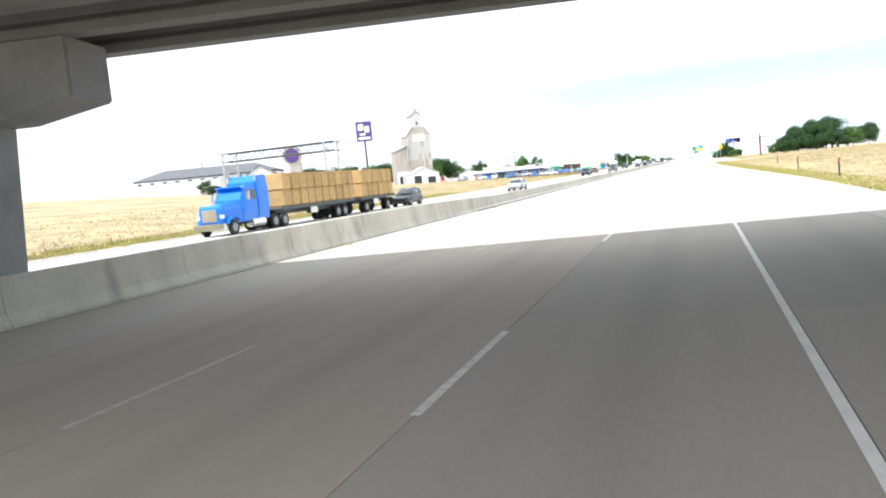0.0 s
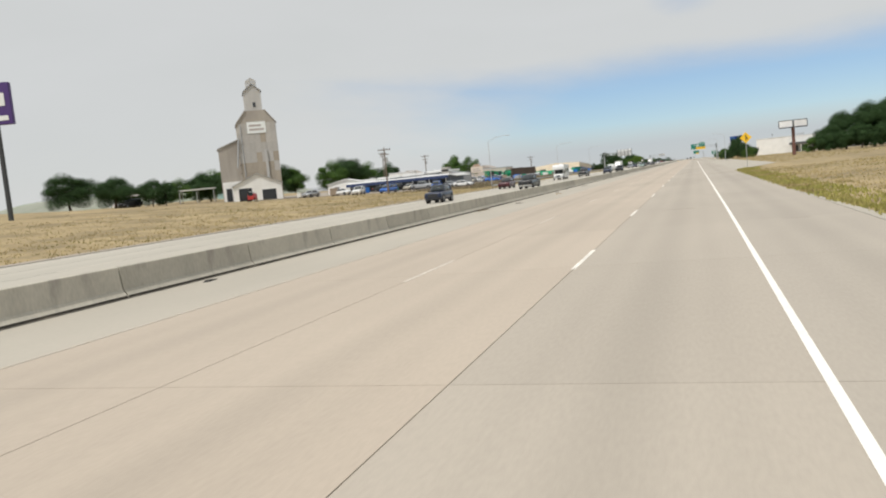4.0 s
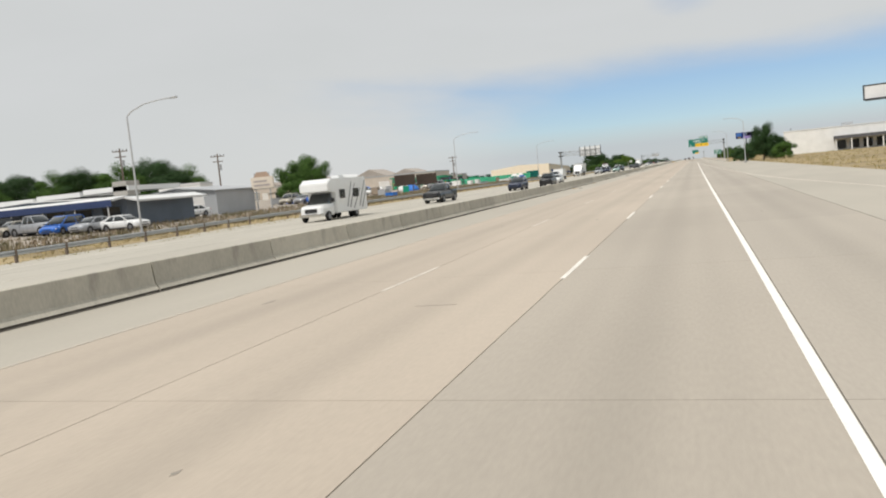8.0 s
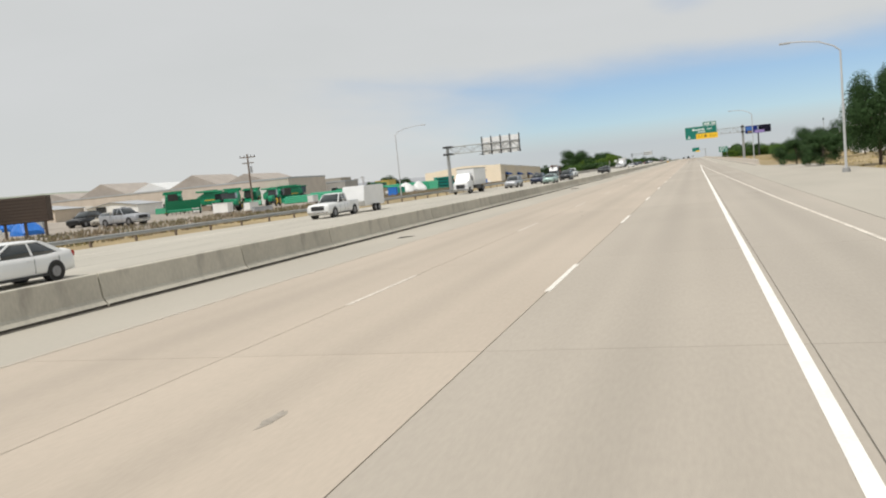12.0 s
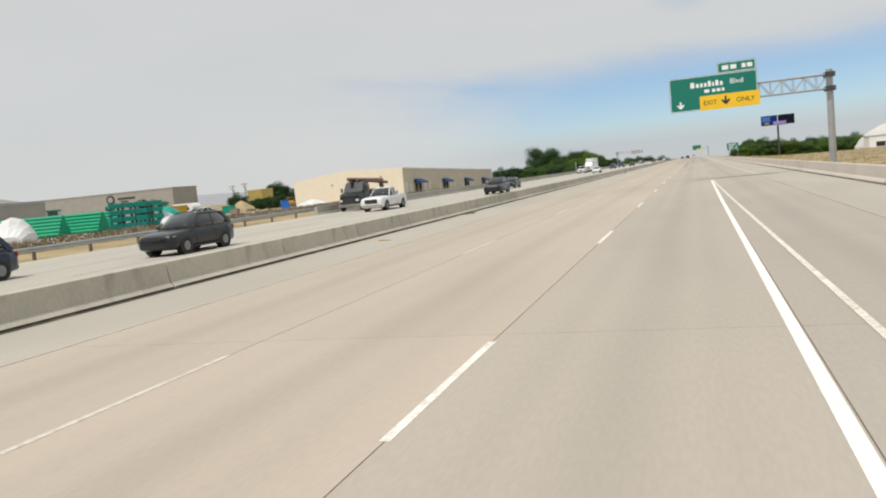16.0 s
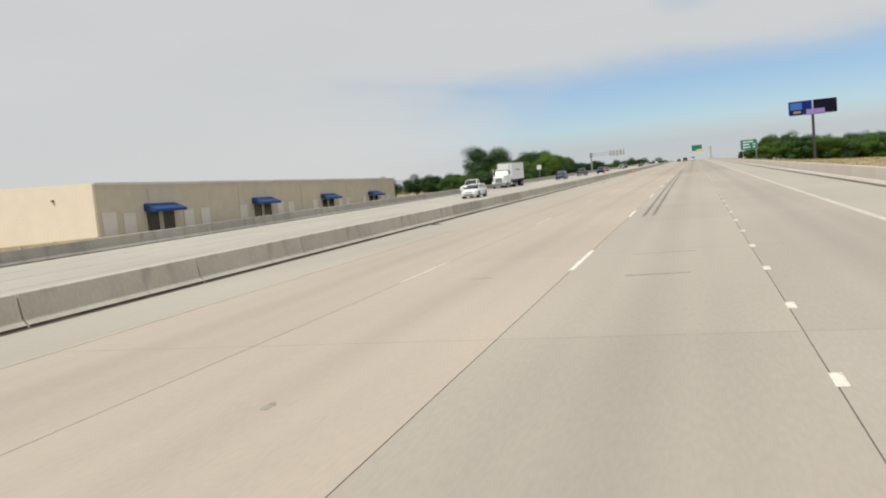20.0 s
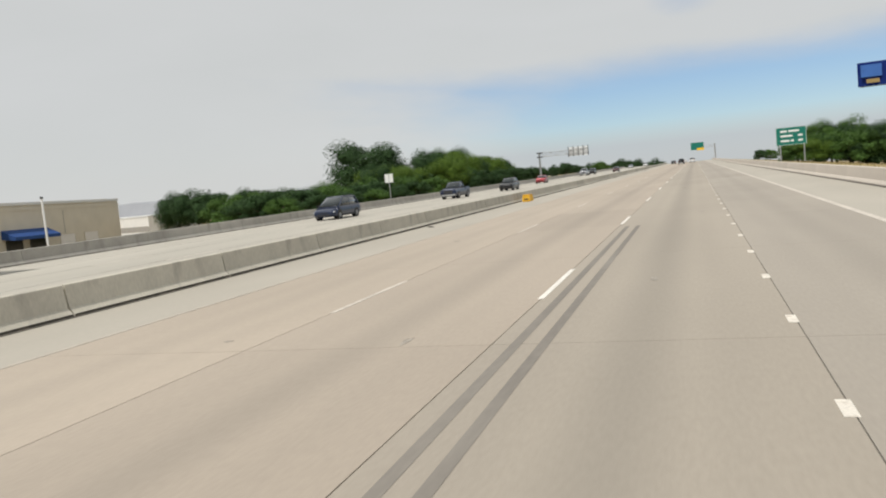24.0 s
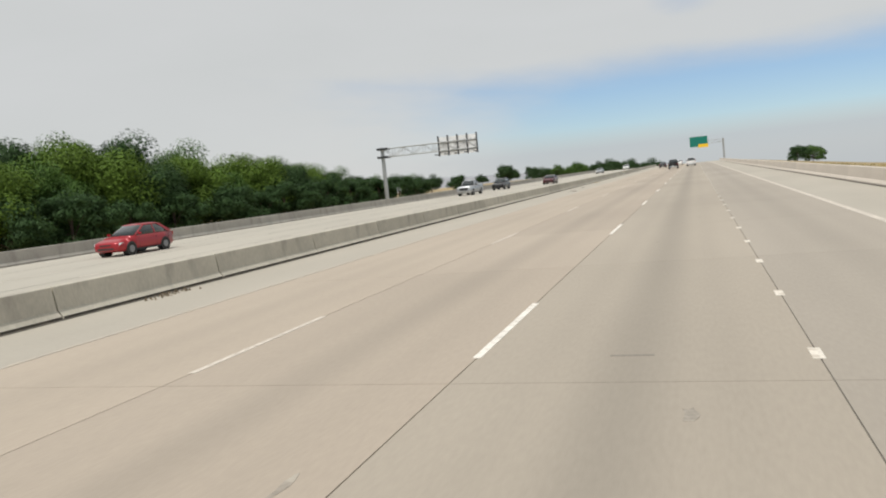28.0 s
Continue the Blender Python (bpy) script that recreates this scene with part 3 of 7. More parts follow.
    for sx in (-1, 1):
        def pillar(yb, yt, wide, bulge=0.0):
            return part("pillar", Solid().add([(sx * (gw + 0.012), yb - wide, belt - 0.03), (sx * (gw + 0.012), yb + wide, belt - 0.03), (sx * (tw + 0.02), yt + wide * 0.7, zr), (sx * (tw + 0.02), yt - wide * 0.7, zr),
                                               (sx * (gw - 0.05), yb - wide, belt - 0.03), (sx * (gw - 0.05), yb + wide, belt - 0.03), (sx * (tw - 0.05), yt + wide * 0.7, zr), (sx * (tw - 0.05), yt - wide * 0.7, zr)],
                                              [(0, 1, 2, 3), (7, 6, 5, 4), (0, 4, 5, 1), (1, 5, 6, 2), (2, 6, 7, 3), (3, 7, 4, 0)]), mat, v)
        pillar(a + 0.32, b + 0.22, 0.055)
        pillar(my, my - 0.03, 0.045)
        pillar(d - 0.24, c - 0.12, 0.16 if kind in ("sedan", "hatch", "suv") else 0.07)
        part("headlamp", Solid().loft([[(sx * hw * k, -L + y, nose * q) for k, y, q in ((0.50, 0.0, 0.74), (0.88, 0.11, 0.78), (0.94, 0.19, 0.93), (0.54, 0.03, 0.91))],
                                       [(sx * hw * k, -L + y + 0.25, nose * q) for k, y, q in ((0.50, 0.0, 0.74), (0.88, 0.11, 0.78), (0.93, 0.19, 0.92), (0.54, 0.03, 0.90))]]), M_LAMP, v)
        part("tail_lamp", Solid().box((sx * hw * 0.80, L - 0.09, P["tail"] * 0.80), (hw * 0.22, 0.14, 0.2)), M_TAIL, v, bevel=0.03)
        part("door_mirror", Solid().box((sx * (hw + 0.07), a + 0.46, belt + 0.05), (0.19, 0.10, 0.13)), mat if kind in ("sedan", "hatch") else M_PLASTIC, v, bevel=0.03)
        part("sill", Solid().box((sx * hw * 0.955, 0, z0 + 0.05), (0.08, P["ax"][1] - P["ax"][0] - 2.3 * r, 0.09)), M_PLASTIC, v, bevel=0.01)
        for y in P["ax"]:
            part("wheel_arch", Solid().rod((sx * (hw - 0.30), y, r * 1.04), (sx * (hw + 0.004), y, r * 1.04), r * 1.12, n=24), M_PLASTIC, v)
        for y in (my - 0.20, d - 0.62 if kind != "pickup" else d - 0.2):
            part("door_handle", Solid().box((sx * (hw + 0.004), y, belt - 0.19), (0.03, 0.17, 0.03)), mat, v)
        for y in (a + 0.45, my, d - 0.45):
            part("door_seam", Solid().box((sx * hw * 0.995, y, mid(z0, belt, 0.5)), (0.012, 0.012, (belt - z0) * 0.62)), M_PLASTIC, v)
    big = kind in ("pickup", "jeep")
    part("grille", Solid().box((0, -L + (0.0 if big else 0.02), nose * (0.74 if big else 0.80)), (hw * (1.12 if big else 0.80), 0.07, 0.34 if big else 0.10)), M_PLASTIC, v, bevel=0.02)
    part("air_intake", Solid().box((0, -L + 0.04, zn + 0.15), (hw * 1.15, 0.10, 0.13)), M_PLASTIC, v, bevel=0.02)
    if big:
        part("front_bumper", Solid().box((0, -L + 0.04, zn + 0.14), (hw * 1.80, 0.20, 0.2)), M_CHROME if kind == "pickup" else M_PLASTIC, v, bevel=0.05)
    part("rear_bumper", Solid().box((0, L - 0.08, z0 + 0.18), (hw * 1.66, 0.2, 0.2)), M_CHROME if kind == "pickup" else mat, v, bevel=0.05)
    part("number_plate", Solid().box((0, L + 0.026, z0 + 0.30), (0.31, 0.012, 0.15)), M_SIGNWHITE, v, "blank plate")
    if kind == "pickup":
        part("bed_floor", Solid().span((-hw * 0.9, d + 0.02, z0 + 0.1), (hw * 0.9, L - 0.08, z0 + 0.42)), M_PLASTIC, v, "dark open load bed")
        for sx in (-1, 1):
            side = [(sx * hw * k, z0 + (belt - z0) * q) for k, q in ((0.90, 0.02), (0.97, 0.10), (1.0, 0.45), (0.99, 0.85), (0.97, 1.0), (0.90, 1.0), (0.89, 0.5))]
            part("bed_side", Solid().prism(side, d + 0.03, L - 0.05, "y"), mat, v, bevel=0.012)
        part("tailgate", Solid().span((-hw * 0.89, L - 0.09, z0 + 0.3), (hw * 0.89, L - 0.02, belt - 0.01)), mat, v, bevel=0.015)
    if kind in ("suv", "van", "jeep"):
        for sx in (-1, 1):
            part("roof_rail", Solid().rod((sx * tw * 0.84, b + 0.35, zr + 0.09), (sx * tw * 0.84, c - 0.3, zr + 0.09), 0.022, n=6), M_PLASTIC, v)
    wheels(v, P["ax"], hw - 0.105, r)
    return v


TEMPLATES = {}


def park(kind, colour, label, x, y, rz=0.0, z=0.0, category=None, height=0.0):
    """A vehicle standing at (x, y); rz 0 faces the camera's way of coming, 180 drives along with it."""
    cat = category or {"sedan": "car", "hatch": "car", "suv": "car", "van": "minivan", "jeep": "car", "pickup": "pickup truck"}[kind]
    name = {"sedan": "saloon_car", "hatch": "hatchback_car", "suv": "sport_utility_car", "van": "minivan", "jeep": "off_road_car", "pickup": "pickup_truck"}[kind]
    at = pose(x, y, z, 0, 0, rz)
    key = (kind, colour)
    if key not in TEMPLATES:
        TEMPLATES[key] = small_vehicle(name, label, kind, COLOURS[colour], cat)
        TEMPLATES[key].matrix_basis = at
        return TEMPLATES[key]
    return tagged(copy_thing(TEMPLATES[key], at), label)


COLOURS = {"white": paint("white", (0.74, 0.74, 0.73), 0.0), "black": paint("black", (0.006, 0.006, 0.007)), "navy": paint("navy", (0.008, 0.017, 0.048)),
           "red": paint("red", (0.33, 0.012, 0.020)), "maroon": paint("maroon", (0.065, 0.006, 0.011)), "silver": paint("silver", (0.42, 0.43, 0.45), 0.5),
           "grey": paint("grey", (0.010, 0.012, 0.014), 0.2), "teal": paint("pale_teal", (0.33, 0.45, 0.41), 0.3), "blue": paint("bright_blue", (0.02, 0.13, 0.50)),
           "beige": paint("beige", (0.42, 0.38, 0.31), 0.3), "truckblue": paint("truck_blue", (0.008, 0.15, 0.60))}


def tractor(name, label, mat, x, y, sleeper=True):
    """A long-nosed lorry tractor, nose towards -y, its fifth wheel at local y = 4.6."""
    v = thing(name, label, "truck", (x, y, 0), 0, "traffic")
    part("bonnet", Solid().loft([ring(-1.0, 0.78, 0.85, 1.75), ring(-0.85, 0.9, 0.75, 1.95), ring(0.3, 1.0, 0.75, 2.05), ring(1.2, 1.08, 0.75, 2.12)]), mat, v, bevel=0.05)
    part("cab", Solid().loft([ring(1.1, 1.1, 0.75, 2.2), ring(1.55, 1.14, 0.75, 2.95, top=0.86), ring(1.9, 1.15, 0.75, 3.1, top=0.86), ring(2.9, 1.16, 0.75, 3.15, top=0.9)]), mat, v, bevel=0.04)
    if sleeper:
        part("sleeper", Solid().loft([ring(2.9, 1.2, 0.8, 3.3), ring(3.2, 1.22, 0.8, 3.75), ring(4.3, 1.22, 0.8, 3.8)]), mat, v, bevel=0.05)
    part("windscreen", Solid().add([(-0.92, 1.16, 2.22), (0.92, 1.16, 2.22), (0.86, 1.52, 2.88), (-0.86, 1.52, 2.88), (-0.92, 1.2, 2.2), (0.92, 1.2, 2.2), (0.86, 1.6, 2.86), (-0.86, 1.6, 2.86)],
                                  [(0, 1, 2, 3), (7, 6, 5, 4), (0, 4, 5, 1), (1, 5, 6, 2), (2, 6, 7, 3), (3, 7, 4, 0)]), M_GLASS, v, "dark windscreen")
    part("grille", Solid().span((-0.55, -1.06, 0.95), (0.55, -0.98, 1.7)), M_CHROME, v, "chrome grille", bevel=0.02)
    part("bumper", Solid().span((-1.15, -1.25, 0.4), (1.15, -0.95, 0.82)), M_CHROME, v, "chrome bumper", bevel=0.05)
    part("chassis", Solid().span((-0.45, 0.0, 0.6), (0.45, 7.2, 0.85)), M_DARKSTEEL, v)
    # dark strips on road and toe: dirt plus painted shade under the barrier
    part("visor", Solid().box((0, 1.42, 3.0), (1.9, 0.4, 0.06), rx=-18), mat, v)
    for sx in (-1, 1):
        part("side_window", Solid().span((sx * 1.125, 1.75, 2.2), (sx * 1.165, 2.7, 2.8)), M_GLASS, v)
        part("exhaust_stack", Solid().rod((sx * 1.02, 3.05, 0.9), (sx * 1.02, 3.05, 4.1), 0.08, n=10), M_CHROME, v)
        part("fuel_tank", Solid().rod((sx * 0.95, 2.0, 0.62), (sx * 0.95, 3.6, 0.62), 0.31, n=14), M_CHROME, v, "polished fuel tank")
        part("mirror", Solid().box((sx * 1.4, 1.4, 2.45), (0.2, 0.12, 0.55)), M_CHROME, v)
        part("headlamp", Solid().box((sx * 0.85, -0.93, 1.25), (0.34, 0.12, 0.22)), M_LAMP, v, bevel=0.02)
        part("mudguard", Solid().prism([(-0.75, 0.75), (-0.65, 1.05), (-0.3, 1.22), (0.35, 1.22), (0.65, 1.0), (0.6, 0.9), (0.3, 1.1), (-0.25, 1.1), (-0.55, 0.95)], sx * 0.8, sx * 1.2, "x"), mat, v)
    wheels(v, (-0.05, 5.0, 6.3), 1.05, 0.5, M_RIM, dual=(5.0, 6.3))
    return v
# same strip of dirt and painted shade below the parapet


def flat_trailer(label, x, y, long, axles):
    v = thing("flatbed_trailer", label, "trailer", (x, y, 0), 0, "traffic")
    part("deck", Solid().span((-1.28, 0, 1.28), (1.28, long, 1.42)), plain("trailer_deck", (0.16, 0.12, 0.09)), v)
    for sx in (-1, 1):
        # the far parapet's foot shade is painted the same way, with dirt
        part("side_rail", Solid().span((sx * 1.25, 0, 1.18), (sx * 1.31, long, 1.40)), M_DARKSTEEL, v)
        part("beam", Solid().span((sx * 0.42, 0.2, 0.85), (sx * 0.56, long - 0.2, 1.28)), M_DARKSTEEL, v)
        part("mudflap", Solid().span((sx * 0.7, long - 0.5, 0.3), (sx * 1.25, long - 0.46, 1.1)), M_PLASTIC, v)
    part("tool_box", Solid().span((0.85, long * 0.35, 0.7), (1.25, long * 0.35 + 1.1, 1.15)), M_CHROME, v)
    wheels(v, axles, 1.05, 0.5, M_RIM, dual=axles)
    return v


M_HAY = material("baled_hay", (0.40, 0.265, 0.11), 0.95, fine=(26, 0.22), coarse=(1.4, 0.16), bump=0.8, bump_scale=30, random_by="object", spread=0.12, stretch=(1, 1, 2.2))
tractor("lorry_tractor", "bright blue long-nosed lorry tractor with chrome trim", COLOURS["truckblue"], -29.2, 45.9)
flat_trailer("flatbed trailer loaded two high with hay bales", -29.2, 51.7, 12.2, (9.2, 10.5))
flat_trailer("short drawbar flatbed trailer loaded with hay bales", -29.2, 65.3, 7.9, (1.4, 6.4))
bale = Solid().box((0, 0, 0.6), (2.44, 1.16, 1.2)).mesh("bale", M_HAY, 0.07)
hb = random.Random(8)
for y0, n in ((52.3, 10), (65.9, 6)):
    for i in range(n):
        for j in range(2):
            b0 = piece("hay_bale", bale, None, (-29.2 + hb.uniform(-0.05, 0.05), y0 + i * 1.2 + 0.6, 1.42 + j * 1.2), hb.uniform(-1, 1))
            tagged(b0, "large square golden hay bale stacked on a flatbed trailer", "hay bale", "hay bales on the lorry")


def motorhome(x, y):
    v = thing("motorhome", "white class C motorhome with grey swoosh graphics", "motorhome", (x, y, 0), 0, "traffic")
    wm = COLOURS["white"]
    gm = plain("motorhome_grey_vinyl", (0.10, 0.10, 0.11), 0.5)
    part("cab_body", Solid().loft([ring(-3.6, 0.85, 0.55, 1.05), ring(-3.4, 0.98, 0.45, 1.2), ring(-2.5, 1.02, 0.4, 1.3), ring(-1.6, 1.04, 0.4, 1.35)]), wm, v, bevel=0.04)
    part("windscreen", Solid().add([(-0.9, -2.45, 1.3), (0.9, -2.45, 1.3), (0.8, -1.75, 2.1), (-0.8, -1.75, 2.1), (-0.9, -1.5, 1.3), (0.9, -1.5, 1.3), (0.8, -1.5, 2.1), (-0.8, -1.5, 2.1)],
                                  [(0, 1, 2, 3), (4, 7, 6, 5), (0, 4, 5, 1), (1, 5, 6, 2), (2, 6, 7, 3), (3, 7, 4, 0)]), M_GLASS, v, "dark cab glazing")
    part("coach_body", Solid().prism([(-1.6, 0.5), (4.3, 0.5), (4.3, 3.2), (-2.2, 3.2), (-2.85, 2.85), (-2.85, 2.25), (-1.6, 2.1)], -1.2, 1.2, "x"), wm, v, bevel=0.06)
    for sx in (-1, 1):
        part("side_window", Solid().span((sx * 1.195, -0.9, 1.6), (sx * 1.215, 0.1, 2.3)), M_GLASS, v)
        part("side_window", Solid().span((sx * 1.195, 1.6, 1.6), (sx * 1.215, 2.7, 2.3)), M_GLASS, v)
        for k, (ya, za, yb, zb) in enumerate(((0.3, 0.9, 1.4, 2.9), (0.8, 0.8, 2.0, 2.7), (1.5, 0.7, 3.0, 2.3), (2.6, 0.8, 4.0, 2.9), (3.1, 0.7, 4.2, 2.2))):
            part("swoosh", Solid().prism([(ya, za), (ya + 0.18, za), (yb + 0.10, zb), (yb, zb)], sx * 1.2, sx * 1.206, "x"), gm, v, "grey vinyl swoosh")
        part("mirror", Solid().box((sx * 1.2, -2.1, 1.55), (0.2, 0.1, 0.3)), M_PLASTIC, v)
        part("headlamp", Solid().box((sx * 0.72, -3.5, 0.92), (0.3, 0.12, 0.2)), M_LAMP, v)
    part("grille", Solid().span((-0.5, -3.64, 0.7), (0.5, -3.55, 1.0)), M_PLASTIC, v)
    part("bumper", Solid().span((-1.0, -3.72, 0.4), (1.0, -3.5, 0.62)), M_CHROME, v, bevel=0.03)
    part("roof_unit", Solid().box((0, 1.5, 3.32), (0.7, 1.0, 0.26)), wm, v, "rooftop air conditioner", bevel=0.05)
    wheels(v, (-2.75, 2.2), 1.0, 0.38, dual=(2.2,))


motorhome(-27.6, 282.5)


def box_lorry(name, label, x, y, long=7.0, h=3.9, mat=None, box_mat=None):
    v = thing(name, label, "truck", (x, y, 0), 0, "traffic")
    mat, box_mat = mat or COLOURS["white"], box_mat or COLOURS["white"]
    part("cab", Solid().loft([ring(-2.5, 0.95, 0.55, 1.4), ring(-2.3, 1.05, 0.5, 1.6), ring(-1.5, 1.08, 0.5, 1.75), ring(-0.9, 1.08, 0.5, 2.65, top=0.82), ring(0.1, 1.08, 0.5, 2.75, top=0.86)]), mat, v, bevel=0.04)
    part("windscreen", Solid().add([(-0.88, -1.47, 1.78), (0.88, -1.47, 1.78), (0.8, -0.95, 2.5), (-0.8, -0.95, 2.5), (-0.88, -1.3, 1.78), (0.88, -1.3, 1.78), (0.8, -0.8, 2.5), (-0.8, -0.8, 2.5)],
                                  [(0, 1, 2, 3), (7, 6, 5, 4), (0, 4, 5, 1), (1, 5, 6, 2), (2, 6, 7, 3), (3, 7, 4, 0)]), M_GLASS, v, "dark windscreen")
    part("cargo_box", Solid().span((-1.22, 0.3, 1.1), (1.22, 0.3 + long, h)), box_mat, v, bevel=0.04)
    part("top_rail", Solid().span((-1.25, 0.28, h - 0.1), (1.25, 0.36 + long, h - 0.02)), M_DARKSTEEL, v)
    part("chassis", Solid().span((-0.5, -1.0, 0.6), (0.5, 0.2 + long, 1.1)), M_DARKSTEEL, v)
    part("grille", Solid().span((-0.6, -2.56, 0.75), (0.6, -2.46, 1.25)), M_PLASTIC, v)
    part("bumper", Solid().span((-1.1, -2.68, 0.4), (1.1, -2.4, 0.68)), M_CHROME, v, bevel=0.03)
    for sx in (-1, 1):
        part("headlamp", Solid().box((sx * 0.82, -2.45, 1.0), (0.3, 0.14, 0.2)), M_LAMP, v)
        part("side_window", Solid().span((sx * 1.06, -0.75, 1.75), (sx * 1.085, -0.05, 2.35)), M_GLASS, v)
        part("mirror", Solid().box((sx * 1.3, -1.1, 1.95), (0.16, 0.1, 0.4)), M_PLASTIC, v)
        part("side_skirt", Solid().span((sx * 1.15, 1.2, 0.55), (sx * 1.2, long - 2.3, 1.1)), M_DARKSTEEL, v)
    wheels(v, (-1.75, long - 1.2), 1.0, 0.46, dual=(long - 1.2,))
    return v


# oncoming traffic, in the order of the drive
park("suv", "black", "black sport utility car in the oncoming lanes", -28.2, 77.2)
park("sedan", "silver", "silver saloon car in the oncoming lanes", -22.0, 101.0)
park("jeep", "navy", "dark blue boxy off-road car in the oncoming lanes", -25.4, 192.6)
park("pickup", "black", "black pickup truck in the oncoming lanes", -22.0, 222.2)
park("suv", "maroon", "maroon sport utility car in the oncoming lanes", -29.0, 238.0)
park("pickup", "grey", "dark grey pickup truck in the oncoming lanes", -25.6, 304.0)
park("suv", "navy", "navy sport utility car beside the median", -22.6, 328.4)
park("jeep", "black", "black open-sided off-road car beside the median", -20.2, 337.6)
park("sedan", "white", "white saloon car behind the black off-road car", -21.8, 354.0)
park("pickup", "white", "white pickup truck towing a box trailer", -28.6, 392.5)
box_lorry("delivery_lorry", "white delivery lorry with a tall cargo box", -29.6, 435.0, 6.0, 3.4)
park("suv", "silver", "silver sport utility car in the oncoming lanes", -25.7, 447.0)
park("sedan", "teal", "pale teal saloon car beside the median", -21.6, 455.0)
park("suv", "navy", "navy sport utility car behind the teal saloon", -25.2, 463.5)
park("suv", "grey", "dark grey sport utility car beside the median", -21.9, 472.8)
park("pickup", "white", "white pickup truck in the oncoming lanes", -25.8, 505.4)
park("suv", "grey", "dark grey sport utility car near the median", -20.6, 525.0)
park("sedan", "grey", "grey saloon car in the oncoming lanes", -24.0, 546.5)
park("sedan", "white", "white saloon car with black wheel arches", -22.9, 634.0)
park("pickup", "white", "white pickup truck with a tool body", -29.5, 656.5)
park("van", "navy", "dark blue minivan in the oncoming lanes", -27.4, 719.3)
park("pickup", "navy", "dark blue pickup truck in the oncoming lanes", -27.4, 751.5)
park("suv", "black", "black sport utility car in the middle oncoming lane", -24.6, 768.0)
park("hatch", "red", "bright red hatchback car in the oncoming lanes", -27.5, 807.2)
park("pickup", "silver", "silver pickup truck in the oncoming lanes", -28.2, 872.0)
park("suv", "black", "black sport utility car behind the silver pickup", -28.4, 890.0)
park("sedan", "maroon", "small maroon car far off in the oncoming lanes", -22.4, 899.0)
park("sedan", "silver", "silver car far off in the oncoming lanes", -25.5, 995.0)
park("suv", "white", "white sport utility car far off in the oncoming lanes", -22.4, 1045.0)
# traffic that drives the same way, far ahead
park("pickup", "black", "black pickup truck ahead in the middle lane", -4.4, 946.0, 180)
park("pickup", "white", "white pickup truck ahead in the outer lane", -0.9, 968.0, 180)
park("sedan", "grey", "grey car ahead in the inner lane", -8.0, 985.0, 180)
park("sedan", "white", "white car far ahead in the middle lane", -4.4, 1020.0, 180)
park("suv", "maroon", "maroon car far ahead in the outer lane", -0.8, 1045.0, 180)

# white lorry with a grey tractor
tractor("lorry_tractor", "white long-nosed lorry tractor with chrome grille", COLOURS["white"], -30.2, 675.5, sleeper=False)
vt = thing("box_trailer", "white box trailer behind a lorry tractor", "trailer", (-30.2, 679.2, 0), 0, "traffic")
part("cargo_box", Solid().span((-1.28, 0.0, 1.25), (1.28, 9.0, 4.1)), COLOURS["white"], vt, bevel=0.05)
part("top_rail", Solid().span((-1.31, -0.02, 4.0), (1.31, 9.02, 4.07)), M_DARKSTEEL, vt)
part("under_frame", Solid().span((-0.6, 0.5, 0.8), (0.6, 8.8, 1.25)), M_DARKSTEEL, vt)
part("rear_guard", Solid().span((-1.1, 8.9, 0.45), (1.1, 9.0, 1.2)), M_DARKSTEEL, vt)
for sx in (-1, 1):
    part("side_lettering", Solid().span((sx * 1.284, 2.6, 2.75), (sx * 1.288, 6.0, 2.95)), plain("blue_grey_print", (0.25, 0.28, 0.33)), vt, "line of blue-grey print")
wheels(vt, (7.0, 8.2), 1.05, 0.5, dual=(7.0, 8.2))
# box trailer behind the white pickup
vt = thing("cargo_trailer", "white enclosed cargo trailer behind a pickup", "trailer", (-28.6, 396.4, 0), 0, "traffic")
part("cargo_box", Solid().prism([(0.3, 0.55), (0.0, 1.0), (0.3, 2.35), (4.6, 2.35), (4.6, 0.55)], -1.05, 1.05, "x"), COLOURS["white"], vt, bevel=0.04)
part("drawbar", Solid().rod((0, -0.9, 0.5), (0, 0.4, 0.55), 0.06), M_DARKSTEEL, vt)
for sx in (-1, 1):
    part("mudguard", Solid().span((sx * 1.05, 1.6, 0.7), (sx * 1.25, 3.3, 0.76)), M_ALU, vt)
wheels(vt, (2.0, 2.85), 1.13, 0.33)
# lorry with an orange concrete boom
vb = box_lorry("boom_lorry", "dark lorry carrying a folded orange boom", -30.6, 511.0, 6.5, 1.4, COLOURS["grey"], M_DARKSTEEL)
m_or = plain("orange_boom_paint", (0.16, 0.085, 0.06), 0.6)
part("boom", Solid().rod((-0.3, -1.6, 2.95), (-0.3, 6.6, 2.7), 0.17, n=8).rod((0.3, -1.0, 2.85), (0.3, 6.4, 2.4), 0.15, n=8).rod((0, 5.8, 1.4), (0, 5.4, 2.75), 0.22, n=8), m_or, vb, "folded orange boom")
part("boom_rest", Solid().span((-0.9, -0.2, 1.1), (0.9, 0.1, 2.9)), m_or, vb)
part("outrigger", Solid().span((-1.2, 1.2, 0.7), (1.2, 1.6, 1.9)), m_or, vb)

